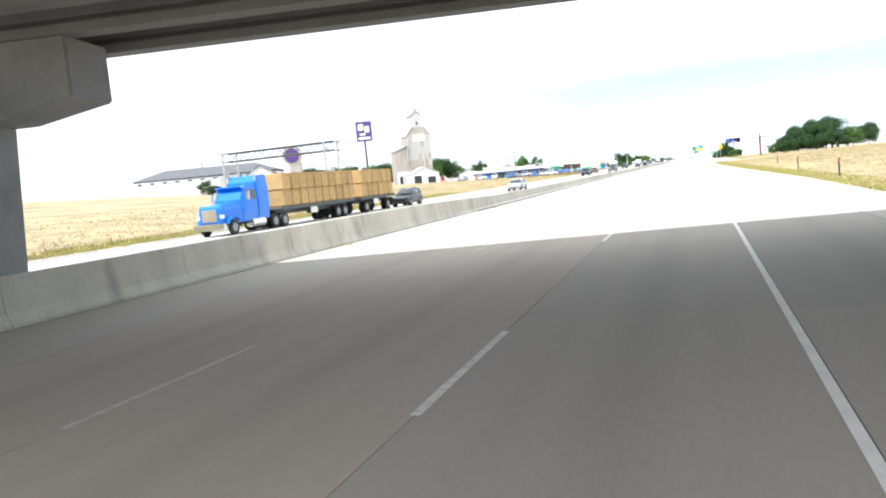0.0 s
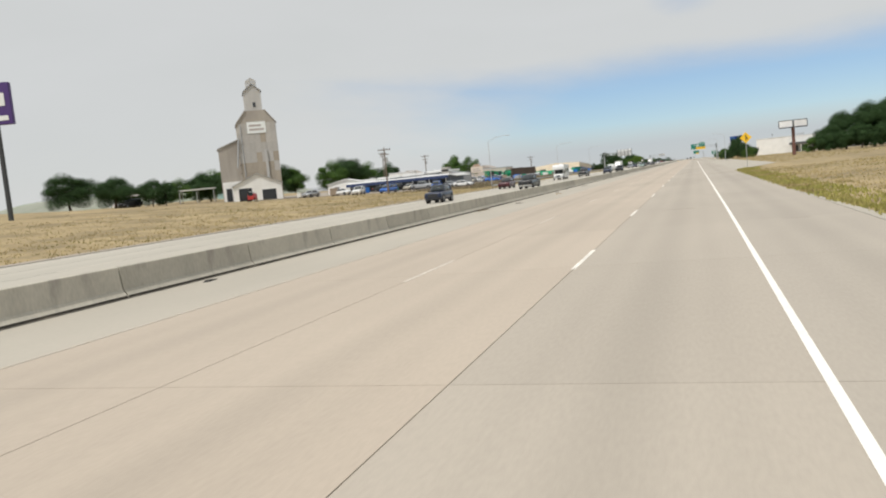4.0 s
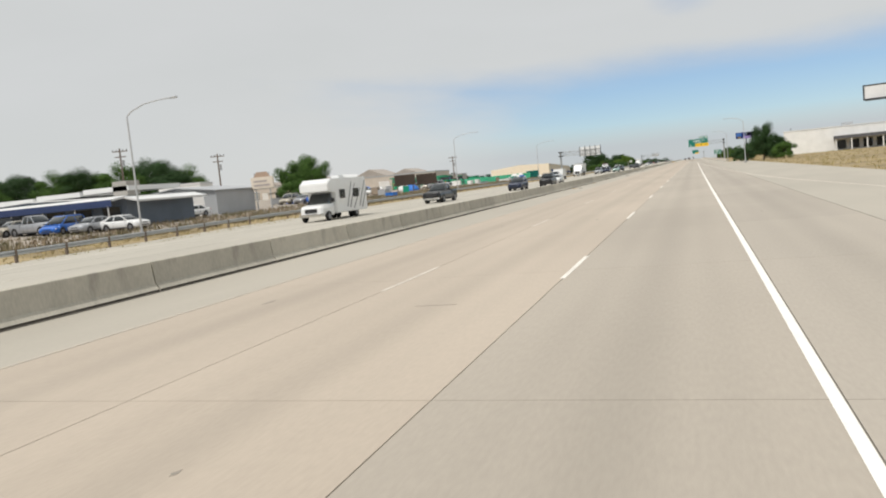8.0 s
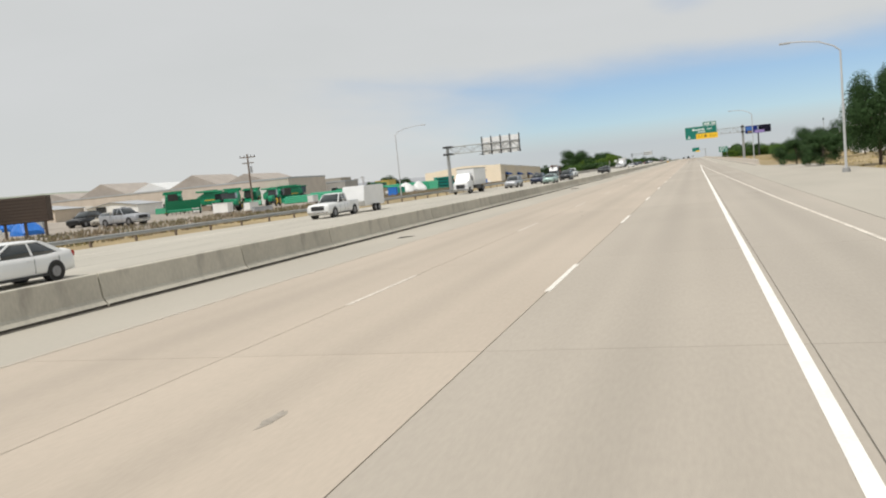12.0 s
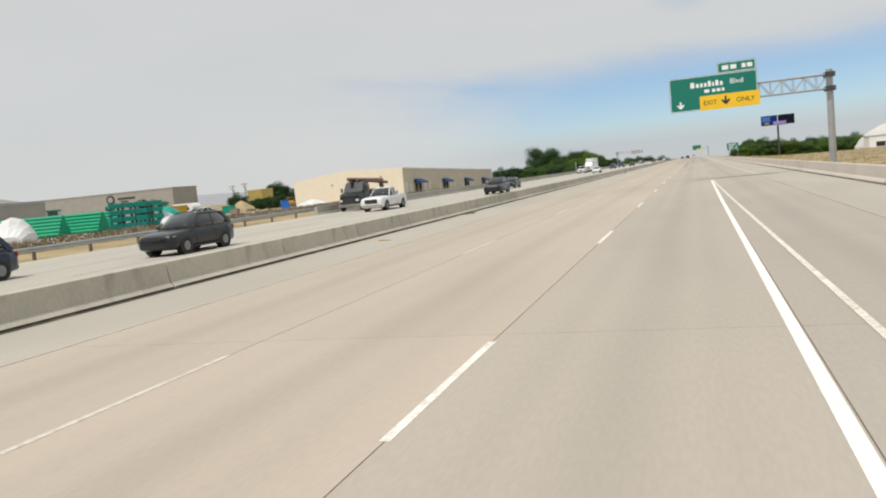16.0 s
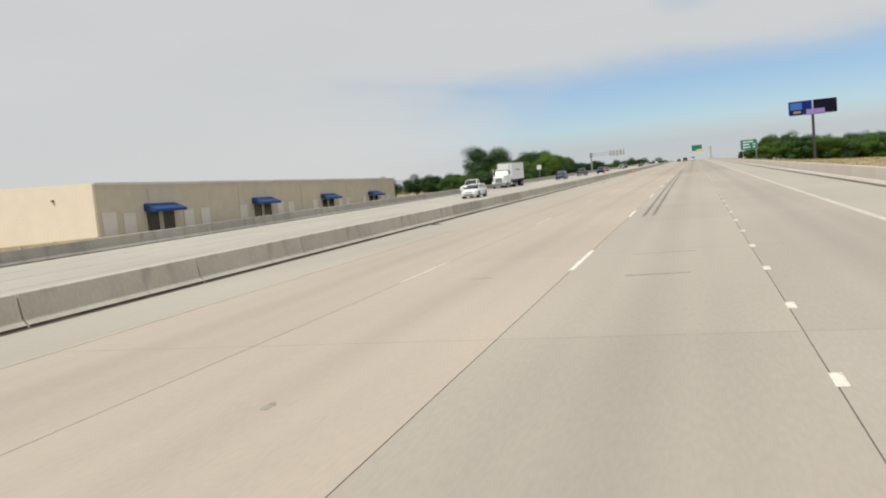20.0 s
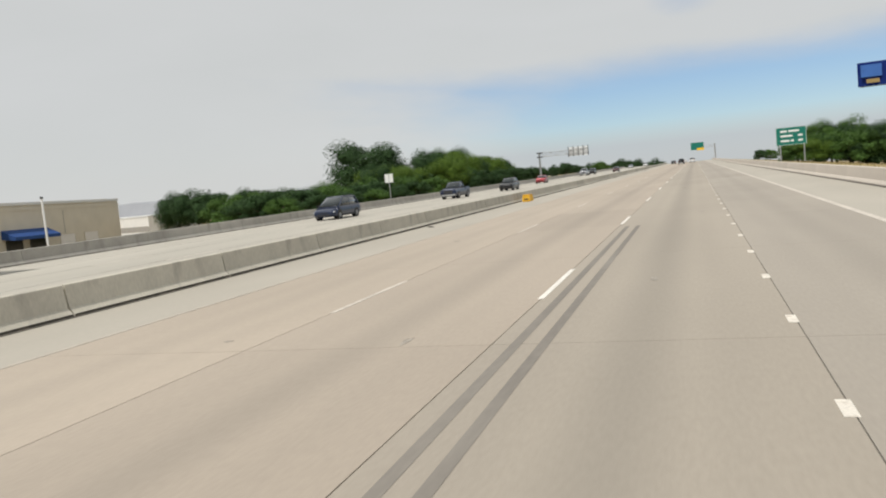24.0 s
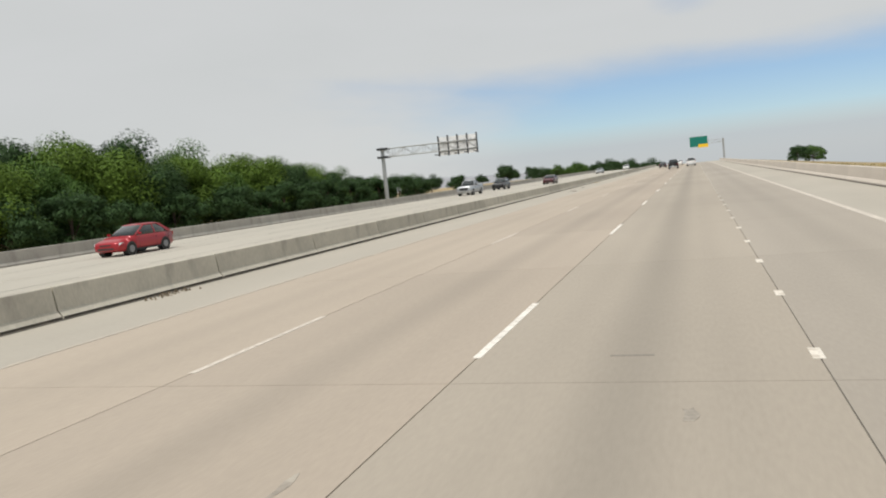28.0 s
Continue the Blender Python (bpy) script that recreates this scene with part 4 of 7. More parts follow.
# ---- trees and grass ----
def tree_parts(seed, height, radius, leaf, count, leaf_mat, low=0.25, trunk_r=0.22, airy=0.0):
    """Trunk with limbs, and a crown of single leaf sprays gathered in clumps with gaps between."""
    r = np.random.RandomState(seed)
    cz, rz = height * (1 + low) / 2, height * (1 - low) / 2
    t = Solid()
    lean = r.uniform(-0.04, 0.04, 2) * height
    top = Vector((lean[0], lean[1], height * 0.62))
    t.rod((0, 0, -0.3), top, trunk_r, trunk_r * 0.35, 8)
    nb = 34
    th = r.uniform(0, 2 * np.pi, nb)
    cphi = r.uniform(-1.0, 1.0, nb)
    sphi = np.sqrt(1 - cphi ** 2)
    rad = r.uniform(0.35, 0.82, nb)
    # skirts of the lower clumps keep their width towards the ground
    wide = np.where(cphi < 0, sphi ** 0.35, sphi)
    blobs = np.stack([np.cos(th) * wide * rad * radius, np.sin(th) * wide * rad * radius, cz + cphi * (0.25 + 0.75 * rad) * rz * 0.86], 1)
    size = r.uniform(0.22, 0.40, nb) * min(radius, rz * 1.1)
    for b in blobs[:9]:
        k = r.uniform(0.25, 0.75)
        a = Vector((0, 0, -0.3)).lerp(top, k)
        t.rod(a, Vector(b), trunk_r * 0.42 * (1.1 - k), trunk_r * 0.1, 5)
    pick = r.randint(0, nb, count)
    d = r.normal(size=(count, 3))
    d /= np.linalg.norm(d, axis=1)[:, None]
    c = blobs[pick] + d * (size[pick] * r.uniform(0.25 + airy, 1.15, count) ** 0.55)[:, None] * np.array([1, 1, 0.85])
    c[:, 2] = np.maximum(c[:, 2], r.uniform(0.05, 0.5, count))
    n = d + np.array([0, 0, 0.35]) + 0.30 * r.normal(size=(count, 3))
    n /= np.linalg.norm(n, axis=1)[:, None]
    u = np.cross(n, r.normal(size=(count, 3)))
    u /= np.linalg.norm(u, axis=1)[:, None]
    w = np.cross(n, u)
    s = leaf * r.uniform(0.55, 1.35, count)[:, None]
    q = np.stack([c - u * s, c + w * s * 0.62, c + u * s - w * s * 0.25], 1).reshape(-1, 3)
    me = bpy.data.meshes.new("crown")
    me.from_pydata(q.tolist(), [], np.arange(count * 3).reshape(-1, 3).tolist())
    me.materials.append(leaf_mat)
    return t.mesh("trunk", M_BARK), me


TREES = {}


def tree_kind(key, *a, **k):
    TREES[key] = tree_parts(*a, **k)


tree_kind("round", 3, 9.0, 4.2, 0.145, 24000, M_LEAFDARK, low=0.06)
tree_kind("broad", 5, 12.0, 6.2, 0.165, 34000, M_LEAFDARK, low=0.04, trunk_r=0.35)
tree_kind("lush", 8, 9.5, 4.6, 0.13, 32000, M_LEAF, low=0.0)
tree_kind("lush_dark", 9, 9.5, 4.6, 0.13, 32000, M_LEAFDARK, low=0.0)
tree_kind("light", 11, 8.0, 4.4, 0.115, 34000, M_LEAFLIGHT, low=0.0)
tree_kind("airy", 14, 9.0, 3.8, 0.15, 11000, M_LEAF, low=0.16, airy=0.2)
tree_kind("bush", 17, 4.0, 2.9, 0.10, 13000, M_LEAF, low=0.0, trunk_r=0.12)
tree_kind("bush_dark", 19, 4.0, 2.9, 0.10, 13000, M_LEAFDARK, low=0.0, trunk_r=0.12)
tr = random.Random(21)


def tree(key, x, y, height, wide=1.0, label="", group=""):
    base = {"round": 9.0, "broad": 12.0, "lush": 9.5, "lush_dark": 9.5, "light": 8.0, "airy": 9.0, "bush": 4.0, "bush_dark": 4.0}[key]
    words = {"round": "dark green round-crowned tree", "broad": "tall broad dark green tree", "lush": "leafy mid-green tree",
             "lush_dark": "dense dark green tree", "light": "dense yellow-green tree",
             "airy": "thin young tree with an open crown", "bush": "mid-green leafy bush", "bush_dark": "dark green leafy bush"}[key]
    name = "bush" if key.startswith("bush") else "tree"
    if (x > 13 and y > 620) or (x < -36 and y > 700):
        height -= land(x, y)
    s = height / base
    t = thing(name, words + " " + (label or "beside the motorway"), name, (x, y, land(x, y) - 0.02), tr.uniform(0, 360), group)
    t.scale = (s * wide, s * wide, s)
    tm, cm = TREES[key]
    piece("trunk", tm, t, (0, 0, 0))
    piece("crown", cm, t, (0, 0, 0))
    return t


# round the hotel and the grain elevator
for a in (("lush_dark", -130, 251, 9.0, 1.55), ("lush_dark", -116, 249, 7.6, 1.35), ("lush_dark", -109, 252, 6.6, 1.0), ("bush_dark", -119, 173, 4.0, 1.2), ("bush", -105, 176, 3.4, 1.2), ("bush_dark", -112, 165, 2.6, 1.4),
          ("bush_dark", -108, 255, 5.5, 0.8), ("round", -119, 296, 8.8, 0.9)):
    tree(*a, "near the hotel and the grain elevator")
for x, y, h, k, w in ((-155, 300, 6.4, "round", 1.15), (-143, 306, 6.8, "lush", 1.15), (-131, 304, 8.6, "lush_dark", 1.1), (-92, 306, 3.4, "bush_dark", 1.2), (-86, 310, 2.8, "bush", 1.3),
                      (-127.6, 376, 10.3, "lush", 1.2), (-124.8, 384, 12.2, "lush_dark", 1.25), (-120, 390, 9.4, "lush", 1.15), (-164.6, 402, 12.3, "lush_dark", 1.45), (-169.1, 398, 11.1, "lush", 1.2), (-159.3, 404, 10.2, "lush", 1.1), (-182.6, 398, 12.5, "lush_dark", 1.4), (-188.9, 392, 11.6, "lush", 1.3), (-194.5, 388, 11, "lush_dark", 1.3), (-185.1, 380, 8, "lush_dark", 1.4), (-179.6, 384, 9.1, "lush", 1.3), (-184, 372, 6.5, "round", 1.3)):
    tree(k, x, y, h * 1.12, w, "behind the yards")
for a in (("airy", -81, 379, 10.4, 1.0), ("airy", -77, 366, 8.6, 1.1), ("airy", -71.5, 364, 9.2, 0.95), ("bush", -75, 361, 4.2, 1.2), ("round", -96, 352, 9.0, 1.0), ("bush", -69, 352, 2.6, 1.0)):
    tree(*a, "among the parked cars")
for x, y, h, k in ((-100, 566, 5.0, "lush_dark"), (-136, 700, 7.6, "round"), (-143, 706, 6.6, "lush_dark"),
                   (-128, 640, 6.5, "round"), (-84, 588, 3.0, "bush_dark")):
    tree(k, x, y, h, 1.1, "behind the machinery yard")
# the thick belt of trees on the last stretch
bt = random.Random(77)
for x, y, h, k in ((-74, 770, 4.6, "bush_dark"), (-66, 762, 3.6, "bush"), (-62, 772, 3.8, "bush_dark"), (-58, 780, 4.0, "bush"), (-70, 782, 4.2, "lush_dark"), (-64, 788, 4.4, "lush"), (-56, 792, 4.8, "lush"),
                   (-52, 801, 6.6, "light"), (-60, 806, 8.4, "lush_dark"), (-97.7, 792, 6.4, "lush_dark"), (-57, 768, 3.4, "bush_dark"), (-62, 764, 3.6, "bush"), (-68, 772, 4.4, "bush_dark"), (-74, 780, 4.2, "lush_dark"), (-80, 790, 4.6, "lush_dark"), (-52, 764, 2.6, "bush"), (-53, 774, 3.0, "bush_dark")):
    tree(k, x, y, h, 1.12, "in the belt behind the parapet", "belt of trees")
tree("lush_dark", -72.5, 828, 15.4, 1.42, "with a tall dome behind the parapet", "belt of trees")
tree("light", -60.5, 808, 7.4, 1.25, "in the belt behind the parapet", "belt of trees")
for i in range(26):
    y = 744 + i * 2.3
    tree(("bush", "bush_dark", "bush_dark")[i % 3], -46.5 - 3.5 * ((i * 5) % 4), y, 2.2 + 0.35 * ((i * 7) % 4) + max(0, y - 775) * 0.05, 1.35, "behind the parapet", "belt of trees")
for i, y in enumerate(np.arange(816, 900, 6.2)):
    top = lerp(y, (806, 826, 836, 845, 853, 862, 876, 890, 905), (9.8, 10.6, 9.4, 8.8, 9.2, 7.6, 5.8, 4.6, 3.6))
    tree(("light", "lush", "light", "lush_dark")[i % 4], -49.5 + bt.uniform(-1.6, 1.6), y, top * bt.uniform(0.66, 1.0), 1.1, "in the belt behind the parapet", "belt of trees")
    tree(("lush_dark", "lush", "lush_dark")[i % 3], -55.0 + bt.uniform(-1, 1), y + 9, top * bt.uniform(0.78, 1.14), 1.08, "in the belt behind the parapet", "belt of trees")
    tree("bush_dark", -44.6 + bt.uniform(-0.6, 0.6), y + bt.uniform(-2, 2), 3.2 + 1.2 * bt.random(), 1.2, "in the belt behind the parapet", "belt of trees")
    if i % 2 and y > 850:
        tree(("lush_dark", "broad")[(i // 2) % 2], -67 + bt.uniform(-2, 2), y, top * 1.1, 1.2, "in the belt behind the parapet", "belt of trees")
for i in range(17):
    y0 = 925 + i * 24
    tree(("lush_dark", "round", "lush")[i % 3], -46 - 7 * ((i * 37) % 5), y0, 3.6 + 0.8 * ((i * 13) % 4), 1.25, "far along the motorway")
for i in range(10):
    tree(("round", "lush_dark")[i % 2], -60 - 22 * ((i * 7) % 4), 1380 + i * 60, 8 + (i * 5) % 5, 1.4, "far along the motorway")
# verge of the slip road
for x, y, h, k in ((37, 364, 8.6, "lush_dark"), (42, 368, 11.6, "broad"), (49, 366, 13.6, "broad"), (56, 372, 14.6, "broad"), (63, 366, 9.0, "lush"), (34, 372, 5.0, "bush"), (70, 372, 11.0, "lush_dark"),
                   (17.4, 398, 3.8, "bush"), (11.6, 416, 3.4, "bush_dark"), (10.9, 430, 3.2, "bush_dark"), (14.5, 447, 5.2, "lush_dark"), (18.0, 450, 5.4, "round"), (22.5, 455, 4.6, "lush_dark"),
                   (12.5, 462, 3.0, "bush"), (36, 362, 5.4, "bush_dark"), (41, 361, 6.4, "lush_dark"), (45, 362, 7.4, "bush_dark"), (51, 361, 8.0, "lush_dark"), (57, 363, 7.0, "bush_dark"), (53, 368, 13.0, "lush_dark")):
    tree(k, x, y, h, 1.1, "on the slip road verge")
tree("lush_dark", 14.0, 404, 9.0, 0.68, "on the slip road verge")
tree("lush_dark", 16.2, 401, 6.2, 0.75, "on the slip road verge")
for x, y, h, k in ((21.0, 838, 6.4, "lush_dark"), (24.0, 836, 7.4, "lush"), (27.5, 838, 7.6, "lush_dark"), (31.0, 842, 7.8, "lush"), (35.0, 840, 6.8, "lush_dark"), (39.0, 846, 6.2, "lush"), (43.5, 842, 5.6, "lush_dark"),
                   (50, 880, 6.2, "round"), (57, 884, 6.8, "lush_dark"), (63, 888, 5.8, "lush"), (71, 892, 6.4, "lush_dark"), (80, 890, 6.6, "round"), (90, 900, 6.0, "lush"), (23, 975, 2.6, "bush_dark"), (27, 980, 2.4, "bush"),
                   (19.5, 832, 4.0, "bush")):
    tree(k, x, y, h, 1.2, "along the boundary beyond the parapet")
for i in range(22):
    x = 19.5 + 3.1 * i
    y = lerp(x, (19, 46, 50, 90), (831, 836, 874, 892))
    tree(("bush", "light", "bush_dark")[i % 3], x, y - 1.5 * (i % 2), 3.4 + 0.5 * ((i * 5) % 4), 1.5, "along the boundary beyond the parapet")


def tufts(name, seed, n, where, hgt, mat, label):
    """Blades of grass in one mesh; where(r) gives a place."""
    r = random.Random(seed)
    v, f = [], []
    for _ in range(n):
        x, y = where(r)
        z = land(x, y)
        for _k in range(4):
            a = r.uniform(0, 6.28)
            h = hgt * r.uniform(0.5, 1.3)
            w = 0.05 + 0.1 * hgt
            ox, oy = r.uniform(-0.3, 0.3), r.uniform(-0.3, 0.3)
            k = len(v)
            v += [(x + ox - math.cos(a) * w, y + oy - math.sin(a) * w, z - 0.02), (x + ox + math.cos(a) * w, y + oy + math.sin(a) * w, z - 0.02),
                  (x + ox + r.uniform(-0.3, 0.3) * h, y + oy + r.uniform(-0.3, 0.3) * h, z + h)]
            f.append((k, k + 1, k + 2))
    me = bpy.data.meshes.new(name)
    me.from_pydata(v, [], f)
    me.materials.append(mat)
    return tagged(new(name, me), label, "grass", "", "stuff")


tufts("grass_bank", 1, 12000, lambda r: (-33.3 - abs(r.gauss(0, 1)) * 20, r.uniform(10, 300)), 0.11, M_GRASS, "dry golden grass on the sloping bank")
tufts("grass_below", 2, 5000, lambda r: (-40 - abs(r.gauss(0, 1)) * 9, r.uniform(300, 900)), 0.2, M_GRASS, "dry sparse grass below the motorway")
tufts("grass_edge", 3, 6500, lambda r: (-34.5 - r.random() ** 1.6 * 4.5, 12 + 108 * r.random() ** 0.9), 0.16, M_GRASSGREEN, "greenish grass along the pavement edge")
tufts("grass_verge", 4, 11000, lambda r: (7.4 + r.random() ** 1.5 * 40, r.uniform(20, 215)), 0.11, M_GRASS, "dry golden grass beside the hard shoulder")
tufts("grass_verge_edge", 6, 4200, lambda r: (lambda y: (x_right(y) + 0.1 + r.random() ** 2 * 2.2, y))(r.uniform(30, 226)), 0.15, M_GRASSGREEN, "yellow-green grass along the hard shoulder")
tufts("grass_beyond", 7, 4500, lambda r: (12.6 + r.random() ** 1.4 * 30, r.uniform(250, 900)), 0.18, M_GRASS, "dry grass beyond the slip road")
tufts("weed_bank", 8, 9000, lambda r: (-40.5 - r.random() ** 1.3 * 16, r.uniform(262, 600)), 0.42, M_WEED, "brown dry weeds on the bank below the guard rail")
yard = ribbon(lambda y: -112.0, lambda y: lerp(y, (270, 300, 560), (-46, -43, -45)), list(np.arange(268, 560, 12.0)), 0.0, 0.01)
yard.v = [(x, y, land(x, y) + 0.09 + z) for x, y, z in yard.v]
tagged(setting("yard", yard, M_YARD, "cracked grey asphalt of the yards below the motorway", "yard"))


# ---- buildings ----
def shed_building(name, label, category, x, y, w, d, h, wall, roof, rz=0.0, ridge=0.0, base=None, overhang=0.3):
    """A plain building with its front (-y side) at local y = 0; a gabled roof when ridge > 0, else a parapet."""
    z = land(x, y) if base is None else base
    b = thing(name, label, category, (x, y, z), rz)
    if ridge:
        part("wall", Solid().prism([(-w / 2, -0.4), (w / 2, -0.4), (w / 2, h), (0, h + ridge), (-w / 2, h)], 0, d, "y"), wall, b)
        k = ridge / (w / 2)
        for s in (-1, 1):
            part("roof", Solid().prism([(0, h + ridge + 0.03), (s * (w / 2 + overhang), h - k * overhang + 0.03), (s * (w / 2 + overhang), h - k * overhang + 0.15), (0, h + ridge + 0.15)], -overhang, d + overhang, "y"), roof, b)
    else:
        part("wall", Solid().span((-w / 2, 0, -0.4), (w / 2, d, h)), wall, b)
        part("parapet", Solid().span((-w / 2 - 0.08, -0.08, h), (w / 2 + 0.08, 0.25, h + 0.35)).span((-w / 2 - 0.08, d - 0.25, h), (w / 2 + 0.08, d + 0.08, h + 0.35))
             .span((-w / 2 - 0.08, 0.25, h), (-w / 2 + 0.25, d - 0.25, h + 0.35)).span((w / 2 - 0.25, 0.25, h), (w / 2 + 0.08, d - 0.25, h + 0.35)), roof, b)
        part("roof", Solid().span((-w / 2 + 0.2, 0.2, h + 0.01), (w / 2 - 0.2, d - 0.2, h + 0.1)), roof, b)
    return b


def opening(b, name, x, z, w, h, mat, trim=None, y=0.0, label=""):
    """A window or door set in the front of a building, with a frame round it and a pane behind."""
    o = new(name)
    o.parent = b
    o.location = (x, y, z)
    tagged(o, label)
    part("pane", Solid().span((-w / 2, -0.035, 0), (w / 2, 0.02, h)), mat, o)
    fm = trim or M_ALU
    for s in (-1, 1):
        part("frame", Solid().span((s * w / 2 - 0.06, -0.08, -0.06), (s * w / 2 + 0.06, -0.002, h + 0.06)), fm, o)
    part("frame", Solid().span((-w / 2 + 0.062, -0.08, h - 0.02), (w / 2 - 0.062, -0.002, h + 0.06)), fm, o)
    part("sill", Solid().span((-w / 2 + 0.062, -0.10, -0.06), (w / 2 - 0.062, -0.002, 0.02)), fm, o)
    return o


# cream and taupe: sunlit and shaded tones of the unit building's walls
M_CREAM = plain("cream_wall_sunlit", (0.82, 0.725, 0.58), 0.9, 0.03, 0.035)
M_TAUPE = plain("taupe_wall_shaded", (0.585, 0.54, 0.45), 0.9, 0.04, 0.07)
M_GREYWALL = plain("grey_panel_wall", (0.36, 0.34, 0.31), 0.85, 0.04, 0.08)
M_SHOPFRONT = plain("blue_grey_shopfront", (0.16, 0.19, 0.23), 0.8)
M_HALL = plain("pinkish_beige_cladding", (0.54, 0.475, 0.41), 0.85, 0.05, 0.1)
M_WHITEWALL = plain("white_painted_wall", (0.80, 0.79, 0.76), 0.8, 0.04, 0.07)
M_ROOFWHITE = plain("white_roof_sheet", (0.66, 0.66, 0.65), 0.6, 0.03, 0.06)
M_ROOFDARK = plain("dark_grey_shingle", (0.10, 0.10, 0.105), 0.9, 0.12, 0.12)
M_ROOFTAN = plain("tan_weathered_roof", (0.36, 0.315, 0.275), 0.8, 0.08, 0.12)
M_ROOFBLUE = plain("blue_grey_metal_roof", (0.10, 0.135, 0.18), 0.55, 0.04, 0.08)
M_ROOFGREY = plain("grey_metal_roof", (0.38, 0.39, 0.40), 0.55, 0.04, 0.08)
M_AWNING = plain("blue_canvas_awning", (0.012, 0.055, 0.20), 0.8, 0.05, 0.10)
M_DOORWHITE = plain("white_roller_door", (0.70, 0.68, 0.65), 0.6, 0.03, 0.05)
M_WINDARK = material("dark_window_glass", (0.03, 0.032, 0.035), 0.12, coarse=(0.6, 0.1))
M_CLAD = plain("weathered_corrugated_cladding", (0.39, 0.352, 0.305), 0.7, 0.10, 0.16, 0.25, True)
M_CLADLIGHT = plain("pale_galvanised_cladding", (0.50, 0.485, 0.46), 0.6, 0.08, 0.12, 0.3, True)
M_PURPLE = plain("purple_sign_face", (0.075, 0.035, 0.17), 0.5, 0.03, 0.05)
M_BROWN = plain("brown_timber", (0.085, 0.062, 0.048), 0.9, 0.14, 0.14, 0.0, True)

# hotel with a round-headed sign tower
ho = shed_building("hotel", "white three-storey hotel with a dark hipped roof", "hotel", -131.5, 190, 40, 15, 6.4, plain("hotel_white_render", (0.80, 0.79, 0.77)), M_ROOFDARK, rz=22, base=3.3)
hip = [(-20.6, -0.6, 6.78), (20.6, -0.6, 6.78), (20.6, 15.6, 6.78), (-20.6, 15.6, 6.78), (-13, 7.5, 9.6), (13, 7.5, 9.6)]
part("hipped_roof", Solid().add(hip, [(3, 2, 1, 0), (0, 1, 5, 4), (1, 2, 5), (2, 3, 4, 5), (3, 0, 4)]), M_ROOFDARK, ho, "dark shingled hipped roof")
part("gable_wing", Solid().prism([(12.6, -0.4), (19.4, -0.4), (19.4, 6.0), (16.0, 8.0), (12.6, 6.0)], -3.4, 0.0, "y"), plain("hotel_white_render", (0.80, 0.79, 0.77)), ho, "white gabled entrance wing")
for sx in (-1, 1):
    part("gable_roof", Solid().prism([(16.0, 8.05), (16.0 + sx * 3.9, 5.75), (16.0 + sx * 3.9, 5.95), (16.0, 8.25)], -3.8, 1.0, "y"), M_ROOFDARK, ho)
    opening(ho, "window", 16.0 + sx * 1.6, 3.6, 1.1, 1.2, M_WINDARK, M_ROOFWHITE, -3.4)
for fl in range(3):
    for i in range(9):
        opening(ho, "window", -18.4 + i * 3.5, 0.6 + fl * 2.1, 1.3, 1.3, M_WINDARK, M_ROOFWHITE)
part("entrance_canopy", Solid().span((12.0, -7.0, 2.4), (18.0, -3.4, 2.9)), M_ROOFDARK, ho)
for sx in (12.4, 17.6):
    part("canopy_post", Solid().span((sx - 0.2, -6.9, -0.4), (sx + 0.2, -6.5, 2.4)), M_WHITEWALL, ho)
tw = thing("sign_tower", "pale hotel tower with a round purple sign", "sign tower", (-101.2, 186.0, 3.2), 22)
part("shaft", Solid().span((-0.9, 0, -0.4), (2.1, 3.4, 7.6)), M_GREYWALL, tw, bevel=0.05)
part("round_head", Solid().rod((0, -0.1, 9.5), (0, 1.6, 9.5), 2.6, n=24), M_GREYWALL, tw)
part("sign_face", Solid().rod((0, -0.22, 9.5), (0, -0.1, 9.5), 1.95, n=24), M_PURPLE, tw, "round purple sign face")
for k in range(3):
    part("lettering", Solid().span((-1.0 + k * 0.7, -0.26, 9.3), (-0.5 + k * 0.7, -0.22, 9.8)), M_SIGNWHITE, tw)
wl_b = shed_building("warehouse", "long low white warehouse behind the bank", "warehouse", -148, 168, 66, 16, 4.0, M_WHITEWALL, M_ROOFWHITE, rz=8, base=4.0)
for i in range(9):
    part("wall_rib", Solid().span((-30 + i * 7.4, -0.12, 0), (-29.7 + i * 7.4, 0.0, 4.0)), M_ROOFGREY, wl_b)
shed_building("garden_shed", "small pale teal shed near the grain elevator", "shed", -152.6, 344.4, 6.4, 5, 3.2, plain("pale_teal_board", (0.33, 0.50, 0.48)), M_ROOFGREY, rz=30, ridge=0.9)

# purple pole sign
ps = thing("pole_sign", "tall square purple pole sign with white emblem", "pole sign", (-82.4, 192, land(-82.4, 192)), 24)
part("pole", Solid().rod((0, 0, -0.3), (0, 0, 12.4), 0.32, 0.28, 12), M_DARKSTEEL, ps)
part("cabinet", Solid().span((-2.1, -0.35, 12.0), (2.1, 0.35, 17.2)), M_PURPLE, ps, "purple sign cabinet", bevel=0.06)
part("emblem", Solid().span((-1.5, -0.40, 14.9), (-0.1, -0.35, 16.5)).span((0.2, -0.40, 14.3), (1.4, -0.35, 15.9)).span((-1.2, -0.40, 13.6), (0.3, -0.35, 14.1)), M_SIGNWHITE, ps, "white angular emblem")
part("lettering", Solid().span((-1.6, -0.40, 12.5), (1.6, -0.35, 13.1)), M_SIGNWHITE, ps, "bar of white lettering")

